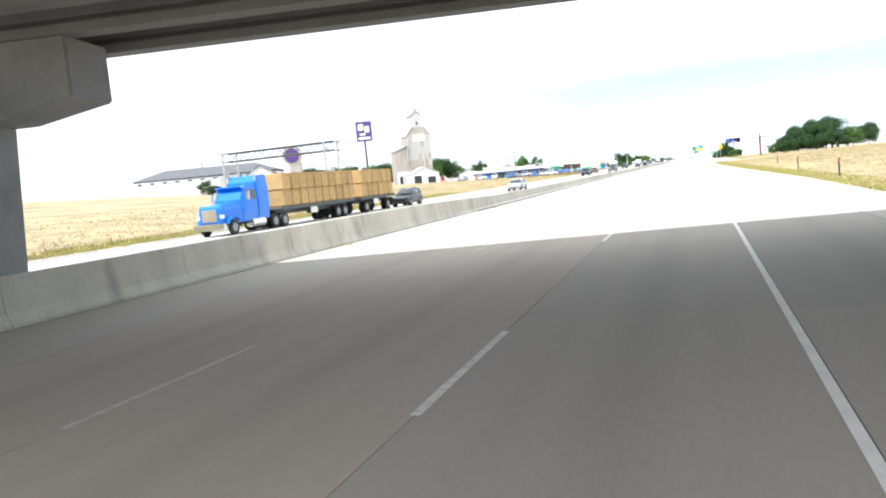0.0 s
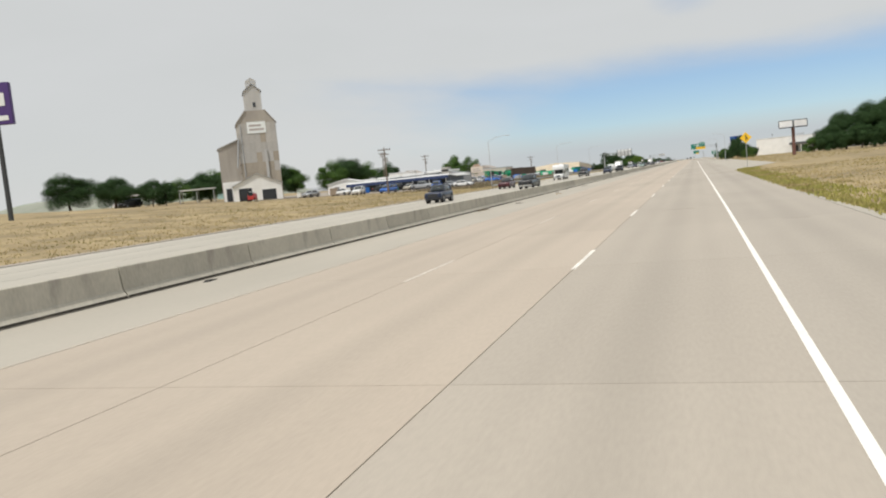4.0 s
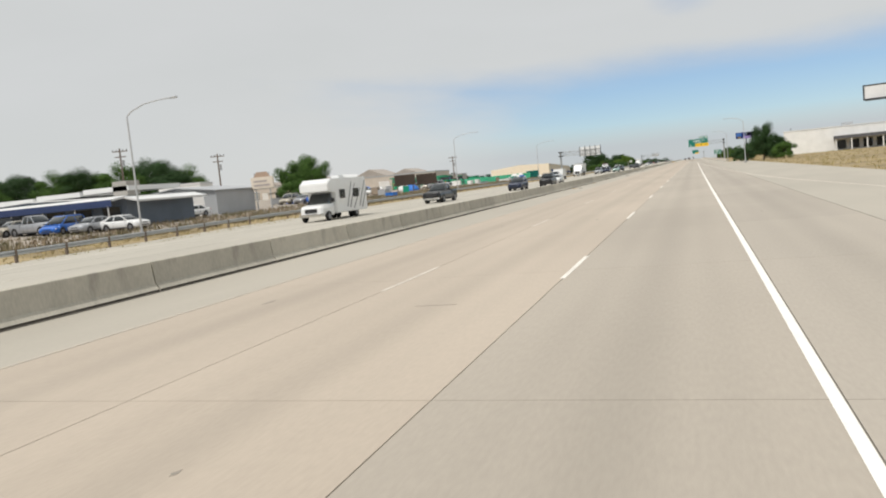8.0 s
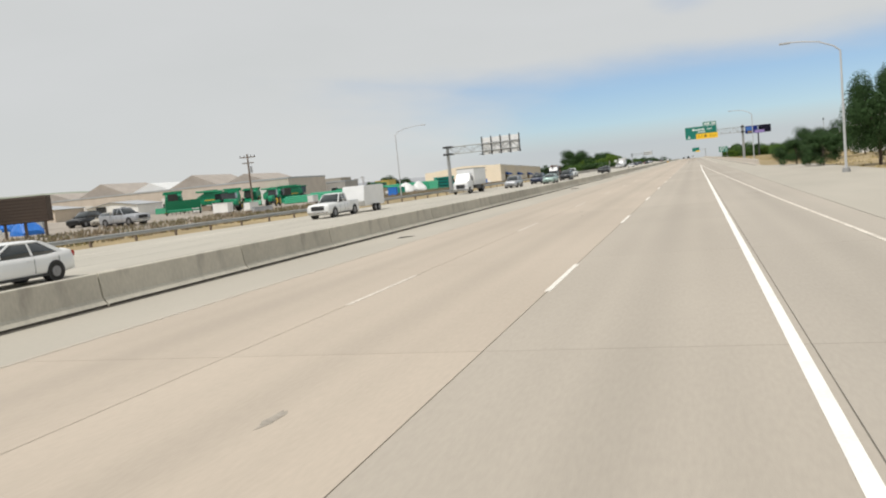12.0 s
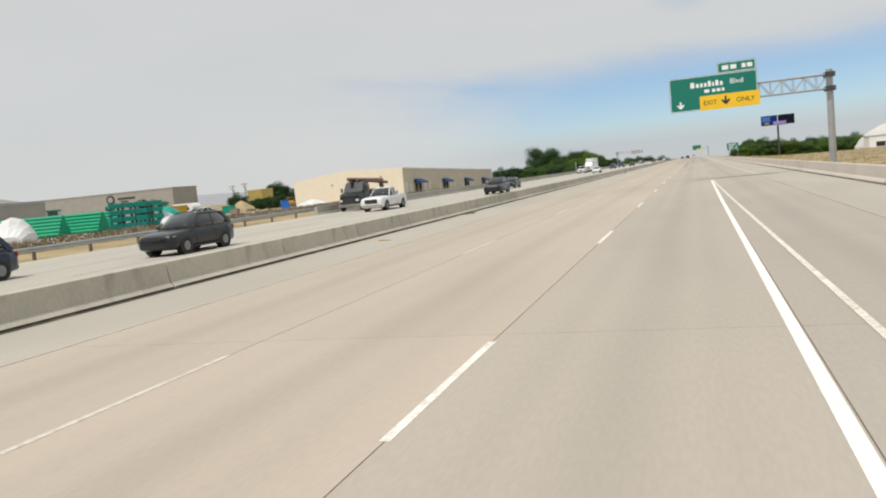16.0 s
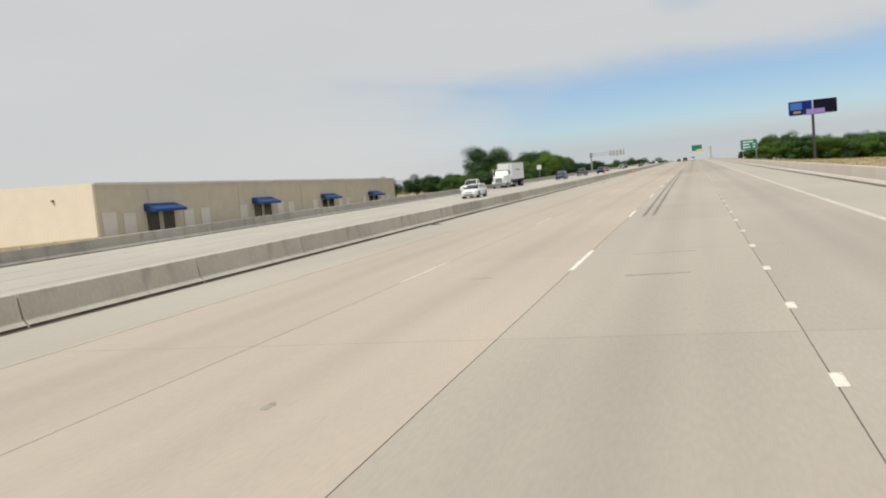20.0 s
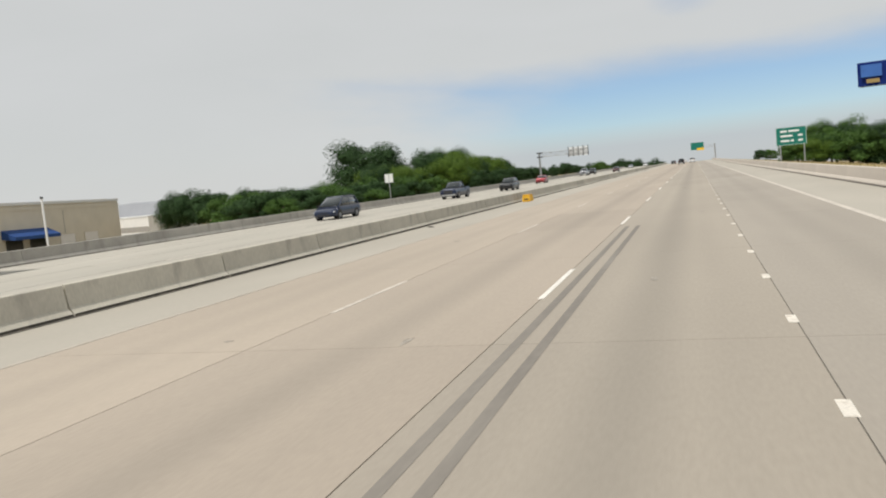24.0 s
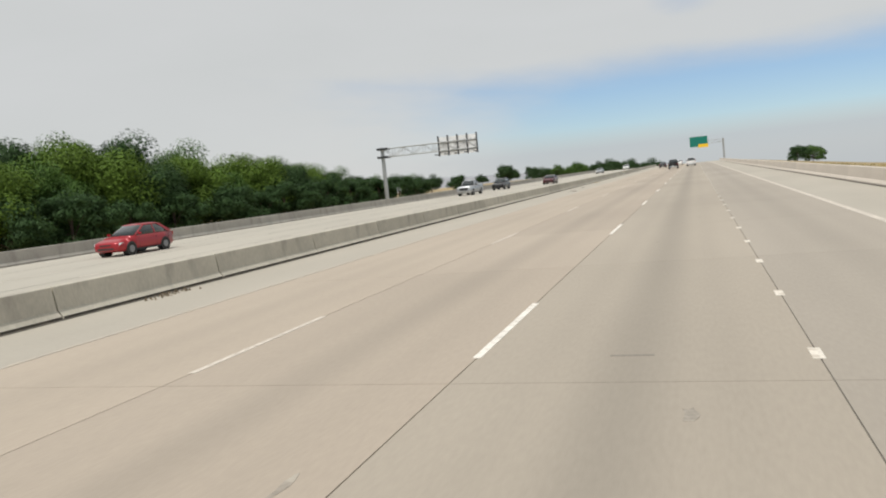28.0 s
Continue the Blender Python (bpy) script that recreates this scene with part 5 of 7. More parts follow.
# truss frame over the frontage road
ga = thing("truss_gantry", "grey steel truss gantry on twin posts", "gantry", (-66.5, 119, 1.3), 0)
for x0 in (-10.2, 9.2):
    for dx in (0, 2.4):
        part("post", Solid().rod((x0 + dx * 0.5, dx - 1.2, -0.4), (x0 + dx * 0.5, dx - 1.2, 9.1), 0.17, n=10), M_GALV, ga)
        part("footing", Solid().rod((x0 + dx * 0.5, dx - 1.2, -0.4), (x0 + dx * 0.5, dx - 1.2, 0.3), 0.4, n=10), M_BRIDGE, ga)
    part("tie", Solid().rod((x0, -1.2, 6.4), (x0 + 1.2, 1.2, 6.4), 0.09, n=6).rod((x0, -1.2, 3.6), (x0 + 1.2, 1.2, 6.3), 0.06, n=6), M_GALV, ga)
for yy in (-1.2, 1.2):
    for zz in (7.6, 9.0):
        part("chord", Solid().rod((-10.6, yy, zz), (11.0, yy, zz), 0.12, n=8), M_DARKSTEEL, ga)
for i in range(12):
    xa = -10.4 + i * 1.78
    for yy in (-1.2, 1.2):
        part("brace", Solid().rod((xa, yy, 7.6 if i % 2 else 9.0), (xa + 1.78, yy, 9.0 if i % 2 else 7.6), 0.06, n=5), M_DARKSTEEL, ga)
    part("brace", Solid().rod((xa, -1.2, 9.0), (xa + 1.78, 1.2, 9.0), 0.05, n=5), M_DARKSTEEL, ga)

# grain elevator
ge = thing("grain_elevator", "old corrugated-clad grain elevator with a tall headhouse", "grain elevator", (-98.5, 279, land(-98, 279)), 34)
ge.scale = (0.81, 0.88, 0.965)
part("main_house", Solid().prism([(-5.6, -0.4), (5.6, -0.4), (5.6, 19.2), (2.9, 22.2), (-2.9, 22.2), (-5.6, 19.2)], 0, 11, "y"), M_CLAD, ge, "tall rust-stained corrugated walls")
for s in (-1, 1):
    part("roof_slope", Solid().prism([(s * 5.9, 18.9), (s * 2.8, 22.25), (s * 2.8, 22.45), (s * 5.9, 19.15)], -0.3, 11.3, "y"), M_CLADLIGHT, ge)
part("headhouse", Solid().prism([(-2.4, 22.2), (2.4, 22.2), (2.4, 27.0), (0, 28.7), (-2.4, 27.0)], 1.2, 9.8, "y"), M_CLADLIGHT, ge, "pale gabled headhouse")
for s in (-1, 1):
    part("headhouse_roof", Solid().prism([(0, 28.75), (s * 2.7, 26.85), (s * 2.7, 27.05), (0, 28.95)], 0.9, 10.1, "y"), M_ROOFGREY, ge)
part("cupola", Solid().prism([(-1.5, 27.6), (1.5, 27.6), (1.5, 29.8), (0, 30.6), (-1.5, 29.8)], 3.0, 7.0, "y"), M_CLADLIGHT, ge)
# the pale sheet colour paints in the light on the upper walls
M_SHEETPALE = material("sunlit_top_cladding_sheet", (0.48, 0.455, 0.42), 0.65, 0.2, fine=(10, 0.10), coarse=(0.6, 0.14), random_by="object", spread=0.08, second=((0.39, 0.345, 0.29), 0.52, 0.68, 0.9), stretch=(1, 1, 0.2))
M_SHEETTAN = material("rust_stained_cladding_sheet", (0.405, 0.35, 0.28), 0.75, 0.15, fine=(10, 0.12), coarse=(0.6, 0.16), random_by="object", spread=0.08, second=((0.32, 0.26, 0.195), 0.50, 0.68, 0.9), stretch=(1, 1, 0.2))


def cladding(wide, tall, mat):
    """One corrugated sheet, standing in the xz plane."""
    n = 12
    edge = [(-wide / 2 + wide * i / n, -0.05 if i % 2 else -0.015) for i in range(n + 1)]
    return Solid().prism(edge + [(wide / 2, 0.0), (-wide / 2, 0.0)], 0.0, tall, "z").mesh("cladding_sheet", mat)


SHEETS = {m.name: cladding(1.58, 2.42, m) for m in (M_SHEETPALE, M_SHEETTAN)}
sh_r = random.Random(19)
# upper rows paler as painted sunlight, lower rows brown with rust stains
for row in range(8):
    for col in range(7):
        for face in ("front", "side"):
            m_ = M_SHEETPALE if sh_r.random() < lerp(row, (0, 3, 5, 7), (0.0, 0.05, 0.75, 1.0)) else M_SHEETTAN
            at = (-4.8 + 1.6 * col, -0.004, 2.4 * row - 0.1) if face == "front" else (5.604, 0.75 + 1.58 * col, 2.4 * row - 0.1)
            piece("cladding_sheet", SHEETS[m_.name], ge, at, 0 if face == "front" else 90)
opening(ge, "window", 0.2, 23.1, 0.9, 1.2, M_WINDARK, M_CLADLIGHT, 1.2)
part("sign_board", Solid().span((-2.7, -0.16, 16.6), (2.7, -0.06, 19.4)), M_SIGNWHITE, ge, "white painted sign board")
for k in range(2):
    part("lettering", Solid().span((-2.1, -0.19, 17.3 + k * 0.95), (2.1 - 0.7 * k, -0.16, 17.75 + k * 0.95)), plain("faded_sign_letters", (0.42, 0.36, 0.34)), ge, "bar of faded lettering")
part("leg_casing", Solid().span((1.6, -0.5, 2.0), (2.3, 0.0, 12.5)), M_CLADLIGHT, ge, "pale vertical casing")
part("lean_to", Solid().prism([(-11.6, -0.4), (-5.6, -0.4), (-5.6, 15.3), (-11.6, 13.4)], 1.0, 10.0, "y"), M_CLAD, ge, "lower side annex")
part("lean_to_roof", Solid().prism([(-11.9, 13.35), (-5.5, 15.4), (-5.5, 15.6), (-11.9, 13.55)], 0.7, 10.3, "y"), M_CLADLIGHT, ge)
part("lean_to_base", Solid().span((-11.4, 0.6, -0.4), (-5.8, 1.0, 5.2)), M_WHITEWALL, ge, "whitewashed lower wall")
part("dark_doorway", Solid().span((-10.6, 0.52, -0.2), (-9.0, 0.58, 3.6)), M_WINDARK, ge)
part("dark_doorway", Solid().span((-8.2, 0.52, -0.2), (-6.4, 0.58, 3.2)), M_WINDARK, ge)
for i in range(7):
    part("ladder_rung", Solid().rod((-5.9, -0.3, 3 + i * 2.0), (-5.4, -0.3, 3 + i * 2.0), 0.05, n=5), M_DARKSTEEL, ge)
part("spout", Solid().rod((-5.5, -0.3, 15.6), (-6.6, -0.6, 8.5), 0.22, n=8), M_ROOFGREY, ge)
part("downpipe", Solid().rod((-4.6, -0.15, 18.9), (-4.6, -0.15, 6.0), 0.12, n=6), M_ROOFGREY, ge)
ds = shed_building("drive_shed", "white gabled drive-through shed before the grain elevator", "shed", -93.5, 268.5, 10.6, 9, 3.6, M_WHITEWALL, M_ROOFGREY, rz=34, ridge=2.4)
opening(ds, "doorway", -2.8, 0, 3.0, 3.0, M_WINDARK, M_WHITEWALL)
opening(ds, "doorway", 2.4, 0, 3.2, 2.4, M_WINDARK, M_WHITEWALL)
cp = thing("carport", "long white-roofed open carport", "carport", (-139, 294, land(-139, 294)), 30)
part("roof", Solid().span((-14, -3, 3.3), (14, 3, 3.6)), M_ROOFWHITE, cp)
for i in range(7):
    for yy in (-2.7, 2.7):
        part("post", Solid().span((-13.6 + i * 4.5, yy - 0.1, -0.3), (-13.4 + i * 4.5, yy + 0.1, 3.3)), M_ROOFGREY, cp)

# the white and blue-roofed shop row
s1 = shed_building("shop_row", "low white-roofed shop row with a blue-grey metal canopy", "shop", -68.5, 292, 26, 11, 2.7, M_SHOPFRONT, M_ROOFWHITE, rz=0, ridge=0.5)
part("canopy", Solid().prism([(-2.4, 2.45), (0.0, 2.75), (0.0, 2.95), (-2.4, 2.65)], -13.2, 13.2, "x"), M_ROOFWHITE, s1, "white sheet canopy")
part("fascia", Solid().span((-13.2, -2.46, 1.95), (13.2, -2.4, 2.62)), plain("navy_fascia_board", (0.03, 0.05, 0.13), 0.6), s1, "navy fascia board along the canopy")
part("canopy_side", Solid().prism([(13.0, 2.65), (15.0, 2.2), (15.0, 2.4), (13.0, 2.85)], -0.5, 11, "y"), M_ROOFWHITE, s1)
for i in range(7):
    part("canopy_post", Solid().rod((-12.6 + i * 4.2, -2.3, -0.3), (-12.6 + i * 4.2, -2.3, 2.4), 0.07, n=6), M_WHITEWALL, s1)
    opening(s1, "shop_window", -11.2 + i * 3.7, 0.5, 2.4, 1.4, M_WINDARK, M_ROOFBLUE)
for i in range(4):
    part("roof_step", Solid().span((-12.5 + 6.4 * i, 1.0, 3.0 + 0.16 * i), (-6.6 + 6.4 * i, 9.5, 3.5 + 0.16 * i)), M_ROOFWHITE, s1, "white flat roof section")
part("roof_box", Solid().span((10.6, 1.0, 3.0), (12.4, 3.0, 4.5)), M_GREYWALL, s1, "dark grey box on the roof")
s2 = shed_building("workshop", "low grey metal workshop", "workshop", -64.5, 312, 12, 9, 3.0, M_ROOFGREY, M_ROOFGREY, ridge=0.7)
opening(s2, "roller_door", -2.5, 0, 3.2, 2.5, M_DOORWHITE)
opening(s2, "roller_door", 2.5, 0, 3.2, 2.5, M_DOORWHITE)
s3 = shed_building("bungalow", "small white bungalow with a low roof", "house", -83, 292, 9, 7, 2.6, M_WHITEWALL, M_ROOFWHITE, rz=14, ridge=1.0)
opening(s3, "window", -2.2, 0.8, 1.3, 1.1, M_WINDARK, M_ROOFWHITE)
opening(s3, "door", 1.5, 0, 1.0, 2.0, M_BROWN, M_ROOFWHITE)
s4 = shed_building("van_body_office", "pale site office with a flat roof", "office", -88, 344, 8, 5, 4.4, M_WHITEWALL, M_ROOFWHITE, rz=10)
opening(s4, "window", 0, 2.0, 2.2, 1.1, M_WINDARK, M_ROOFWHITE)
for i, (x, y, w, h, c) in enumerate(((-152, 452, 18, 2.6, M_WHITEWALL), (-131, 458, 14, 2.4, M_HALL), (-116, 466, 12, 2.3, M_WHITEWALL), (-168, 470, 18, 2.8, M_CREAM))):
    hb2 = shed_building("yard_building", "low pale yard building with a grey roof", "building", x, y, w, 9, h, c, M_ROOFGREY, rz=6, ridge=0.9)
    opening(hb2, "doorway", -w * 0.22, 0, 2.6, 2.5, M_WINDARK)
    opening(hb2, "window", w * 0.22, 1.0, 1.6, 1.1, M_WINDARK)

# beige sheds with two gables
bw = shed_building("storage_hall", "long beige metal storage hall", "warehouse", -128, 492, 76, 22, 5.4, M_HALL, M_ROOFGREY, rz=4)
for gx0, gw_, gh in ((-14.0, 8.0, 2.6), (0.0, 6.0, 1.6), (12.0, 7.5, 2.4), (26.0, 6.0, 1.4), (-29.0, 7.0, 1.4)):
    part("gable_roof", Solid().prism([(gx0 - gw_, 5.4), (gx0 + gw_, 5.4), (gx0, 5.4 + gh + 0.8)], 1.5, 20, "y"), M_ROOFWHITE if gx0 == 0.0 else M_ROOFTAN, bw)
for i in range(6):
    opening(bw, "roller_door", -30 + i * 12, 0, 4.0, 3.6, M_DOORWHITE)
gb = shed_building("depot", "grey panel-built depot with a round emblem", "depot", -166, 622, 54, 13, 8.6, M_GREYWALL, M_GREYWALL, rz=6, base=-1.6)
part("emblem", Solid().rod((7.2, -0.15, 7.0), (7.2, -0.02, 7.0), 1.3, n=20), M_DARKSTEEL, gb, "round dark emblem")
part("emblem_centre", Solid().rod((7.2, -0.2, 7.0), (7.2, -0.15, 7.0), 0.8, n=20), M_GREYWALL, gb)
part("lettering", Solid().span((9.6, -0.12, 6.9), (15.0, -0.02, 7.4)).span((10.4, -0.12, 6.1), (12.8, -0.02, 6.4)), M_DARKSTEEL, gb, "bar of dark lettering")
gb2 = shed_building("office_block", "small grey office block with dark windows", "office", -96, 520, 16, 10, 4.2, M_GREYWALL, M_ROOFGREY, rz=4)
for i in range(3):
    opening(gb2, "window", -5 + i * 5, 1.4, 2.2, 1.5, M_WINDARK)

fb = shed_building("cold_store", "pale grey metal-clad cold store beyond the yards", "warehouse", -290, 790, 48, 20, 17.0, M_WHITEWALL, M_ROOFWHITE, rz=14, base=-7.8)
part("cladding_band", Solid().span((-24.0, -0.06, 9.0), (24.0, 0.0, 12.0)), M_GREYWALL, fb, "grey cladding band")
lw2 = shed_building("warehouse", "long low white warehouse below the motorway", "warehouse", -158, 838, 46, 16, 7.0, M_WHITEWALL, M_ROOFWHITE, rz=-20, base=-6.6)
part("grey_band", Solid().span((-23.0, -0.06, 3.2), (23.0, 0.0, 4.6)), M_GREYWALL, lw2, "grey band of windows along the wall")
for i in range(6):
    opening(lw2, "roller_door", -19 + i * 7.6, 0.0, 3.4, 2.8, M_DOORWHITE)

# unit building beside the motorway: long taupe front towards +x, cream end wall towards -y; colours include shade and
# sun
tu = thing("industrial_unit", "taupe unit building with blue awnings and a cream end wall", "industrial building", (-77.0, 694.6, -1.9), 93.6)
tu.matrix_basis = pose(-77.0, 694.6, -1.9, 0, 1.04, 93.6)
part("wall", Solid().span((-61.5, 0, -0.4), (61.5, 31, 6.3)), M_TAUPE, tu)
part("parapet", Solid().span((-61.5, -0.06, 6.3), (61.5, 0.3, 6.72)), M_TAUPE, tu)
for ya, za, yb, zb in ((0.3, 6.6, 15.5, 7.3), (31.0, 5.7, 15.5, 7.3)):
    part("roof", Solid().prism([(ya, za), (yb, zb), (yb, zb + 0.14), (ya, za + 0.14)], -61.4, 61.6, "x"), M_ROOFWHITE, tu, "bright white roof sheeting")
for i in range(5):
    part("coping", Solid().span((-61.5 + i * 24.6, -0.14, 6.70 + 0.07 * i), (-36.95 + i * 24.6, 0.42, 7.05 + 0.07 * i)), M_ROOFWHITE, tu, "white metal coping")
    part("coping_board", Solid().span((-61.5 + i * 24.6, 0.0, 6.6), (-36.95 + i * 24.6, 0.28, 6.72 + 0.07 * i)), M_TAUPE, tu)
part("end_wall", Solid().prism([(-0.08, -0.4), (31.2, -0.4), (31.2, 6.0), (15.5, 7.6), (-0.08, 6.95)], -61.95, -61.5, "x"), M_CREAM, tu, "cream end wall, coloured paler for the sun on it")
part("wall_light", Solid().box((-62.1, 6.0, 5.2), (0.25, 0.3, 0.25)), M_DARKSTEEL, tu)
part("wall_light", Solid().box((-62.1, 20.0, 4.2), (0.25, 0.3, 0.25)), M_DARKSTEEL, tu)
for i in range(5):
    part("panel_joint", Solid().span((-50.6 + i * 25.2, -0.03, -0.4), (-50.5 + i * 25.2, 0.0, 6.1)), M_GREYWALL, tu)
for yc in (646.5, 677.5, 708.0, 738.0):
    u = yc - 694.6
    part("awning", Solid().prism([(0.0, 4.0), (-2.0, 3.1), (-2.0, 2.7), (-1.9, 2.7), (-1.9, 2.98), (0.0, 3.85)], u - 3.7, u + 3.7, "x"), M_AWNING, tu, "blue canvas awning")
    for s in (-1, 1):
        opening(tu, "shop_window", u + s * 1.9, 0.15, 2.5, 2.55, M_WINDARK, M_DARKSTEEL)
        part("awning_cheek", Solid().add([(u + s * 3.7, 0, 4.0), (u + s * 3.7, -2.0, 3.1), (u + s * 3.7, -2.0, 2.7), (u + s * 3.7, 0, 2.9), (u + s * 3.74, 0, 4.0), (u + s * 3.74, -2.0, 3.1), (u + s * 3.74, -2.0, 2.7), (u + s * 3.74, 0, 2.9)],
                                         [(0, 1, 2, 3), (7, 6, 5, 4), (0, 4, 5, 1), (1, 5, 6, 2), (2, 6, 7, 3), (3, 7, 4, 0)]), M_AWNING, tu)
    for dd in (7.2, 11.8, -7.0):
        if abs(u + dd) < 60:
            opening(tu, "roller_door", u + dd, 0.0, 2.8, 2.9, M_DOORWHITE, M_TAUPE)
opening(tu, "roller_door", -59.2, 0.0, 3.0, 3.2, M_DOORWHITE, M_TAUPE)

# white stores beyond the slip road
rs = shed_building("retail_hall", "large white retail hall behind the slip road", "store", 62, 470, 74, 40, 6.6, M_WHITEWALL, M_ROOFWHITE, rz=-8)
part("entrance_canopy", Solid().span((-24, -5, 3.2), (4, 0, 4.1)), M_ROOFDARK, rs, "dark flat canopy")
for i in range(8):
    part("canopy_post", Solid().span((-23.6 + i * 3.85, -4.8, -0.3), (-23.3 + i * 3.85, -4.5, 3.2)), M_WHITEWALL, rs)
    opening(rs, "shop_window", -22 + i * 3.3, 0.3, 2.4, 2.6, M_WINDARK)
for i in range(4):
    part("roof_unit", Solid().box((-20 + i * 14, 12 + 3 * (i % 2), 7.3), (3, 2.4, 1.3)), M_ROOFGREY, rs, bevel=0.05)
dh = thing("fabric_dome", "pale rounded storage dome", "storage dome", (74, 705, land(74, 705)), 0)
rr = [[(-22 * math.cos(a) * k, yy, 11.5 * math.sin(a) * k) for a in np.linspace(0, math.pi, 15)] for yy, k in ((0, 0.92), (1.5, 1.0), (38, 1.0), (40, 0.92))]
part("shell", Solid().loft(rr), plain("pale_fabric", (0.60, 0.57, 0.53), 0.7), dh)
lw = shed_building("rail_depot", "pale low depot with a dark loading bay", "depot", 46, 545, 26, 14, 4.2, M_WHITEWALL, M_ROOFGREY, rz=-6)
opening(lw, "loading_bay", -5, 0, 8, 3.2, M_WINDARK)


ms = thing("lattice_mast", "thin grey steel mast beyond the slip road", "mast", (49.5, 676, land(49.5, 676)))
for k in range(3):
    w_ = 2 * math.pi * k / 3
    part("leg", Solid().rod((0.35 * math.cos(w_), 0.35 * math.sin(w_), -0.3), (0.12 * math.cos(w_), 0.12 * math.sin(w_), 13.0), 0.05, n=6), M_GALV, ms)
for k in range(12):
    part("brace", Solid().rod((0.33 - 0.018 * k, 0, k * 1.05), (-0.16, 0.28 * (1 if k % 2 else -1), k * 1.05 + 1.0), 0.03, n=5), M_GALV, ms)
part("beacon", Solid().rod((0, 0, 12.9), (0, 0, 13.6), 0.3, n=8), M_DARKSTEEL, ms)
ws = shed_building("service_station", "small white service building with a dark end bay", "building", 51.5, 682, 12, 8, 4.2, M_WHITEWALL, M_ROOFGREY)
opening(ws, "window", -3.2, 1.4, 2.4, 1.4, M_WINDARK)
opening(ws, "doorway", 4.2, 0, 3.0, 3.6, M_WINDARK)

# ---- signs, gantries, lamps, poles ----
def words(text, size, mat, parent, at, name="lettering", yaw=0.0):
    cu_ = bpy.data.curves.new(name, "FONT")
    cu_.body, cu_.size, cu_.extrude, cu_.align_x = text, size, 0.004, "CENTER"
    tmp = bpy.data.objects.new(name, cu_)
    scene.collection.objects.link(tmp)
    bpy.context.view_layer.update()
    me = bpy.data.meshes.new_from_object(tmp.evaluated_get(bpy.context.evaluated_depsgraph_get()))
    bpy.data.objects.remove(tmp)
    me.materials.clear()
    me.materials.append(mat)
    ob = new(name, me)
    ob.parent = parent
    ob.matrix_basis = pose(*at, 90, 0, yaw)
    return ob


def panel(parent, name, x0, x1, z0, z1, y, mat, border=M_SIGNWHITE, label=""):
    p_ = part(name, Solid().span((x0, y, z0), (x1, y + 0.05, z1)), mat, parent, label)
    if border:
        b = 0.07
        for lo, hi in (((x0 + 0.03, z0 + 0.03), (x1 - 0.03, z0 + b)), ((x0 + 0.03, z1 - b), (x1 - 0.03, z1 - 0.03)), ((x0 + 0.03, z0 + b), (x0 + b, z1 - b)), ((x1 - b, z0 + b), (x1 - 0.03, z1 - b))):
            part("border", Solid().span((lo[0], y - 0.006, lo[1]), (hi[0], y, hi[1])), border, p_)
    return p_


def arrow_down(parent, x, z, s, y, mat):
    return part("arrow", Solid().prism([(x, z - 0.5 * s), (x + 0.5 * s, z + 0.02 * s), (x + 0.34 * s, z + 0.16 * s), (x + 0.11 * s, z - 0.04 * s), (x + 0.11 * s, z + 0.5 * s),
                                        (x - 0.11 * s, z + 0.5 * s), (x - 0.11 * s, z - 0.04 * s), (x - 0.34 * s, z + 0.16 * s), (x - 0.5 * s, z + 0.02 * s)], y, y + 0.004, "y"), mat, parent)


def truss(parent, xa, xb, z0, z1, y0, y1, n, mat, r=0.055):
    for yy in (y0, y1):
        for zz in (z0, z1):
            part("chord", Solid().rod((xa, yy, zz), (xb, yy, zz), r, n=8), mat, parent)
    d = (xb - xa) / n
    for i in range(n):
        a, b = xa + i * d, xa + (i + 1) * d
        for yy in (y0, y1):
            part("brace", Solid().rod((a, yy, z0 if i % 2 else z1), (b, yy, z1 if i % 2 else z0), r * 0.55, n=5).rod((b, yy, z0), (b, yy, z1), r * 0.5, n=5), mat, parent)
        for zz in (z0, z1):
            part("brace", Solid().rod((a, y0, zz), (b, y1, zz), r * 0.5, n=5), mat, parent)


og = thing("sign_gantry", "cantilever truss gantry with a green and yellow exit sign", "sign gantry", (0, 507.5, 0.106))
og.scale = (0.95, 1.0, 0.95)
part("post", Solid().rod((10.4, 0.75, -0.2), (10.4, 0.75, 7.75), 0.27, 0.25, 16), M_GALV, og, bevel=0.0)
part("base_plate", Solid().rod((10.4, 0.75, -0.1), (10.4, 0.75, 0.45), 0.6, 0.5, 12), M_BRIDGE, og)
for zz in (6.25, 7.35):
    part("truss_collar", Solid().span((10.05, 0.15, zz - 0.18), (10.75, 1.35, zz + 0.18)), M_DARKSTEEL, og)
truss(og, 0.2, 10.3, 6.25, 7.35, 0.3, 1.2, 12, M_GALV)
main = panel(og, "sign_panel", -1.66, 5.10, 5.66, 8.42, 0.0, M_SIGNGREEN, label="large green guide sign panel")
tab = panel(og, "sign_tab", 2.15, 5.06, 8.43, 9.28, 0.0, M_SIGNGREEN, label="green exit number tab")
yel = part("exit_only_panel", Solid().span((0.66, -0.03, 5.60), (5.22, 0.0, 6.78)), M_SIGNYELLOW, og, "yellow exit only panel")
for i, (a, b) in enumerate(((0.0, 0.32), (0.42, 0.66), (0.76, 0.96), (1.06, 1.26), (1.36, 1.6), (1.7, 1.84), (1.94, 2.18), (2.28, 2.5))):
    part("lettering", Solid().span((a, -0.008, 7.50), (b, -0.001, 7.95 if i in (0, 4, 6) else 7.82)), M_SIGNWHITE, main, "bars for the name of the road")
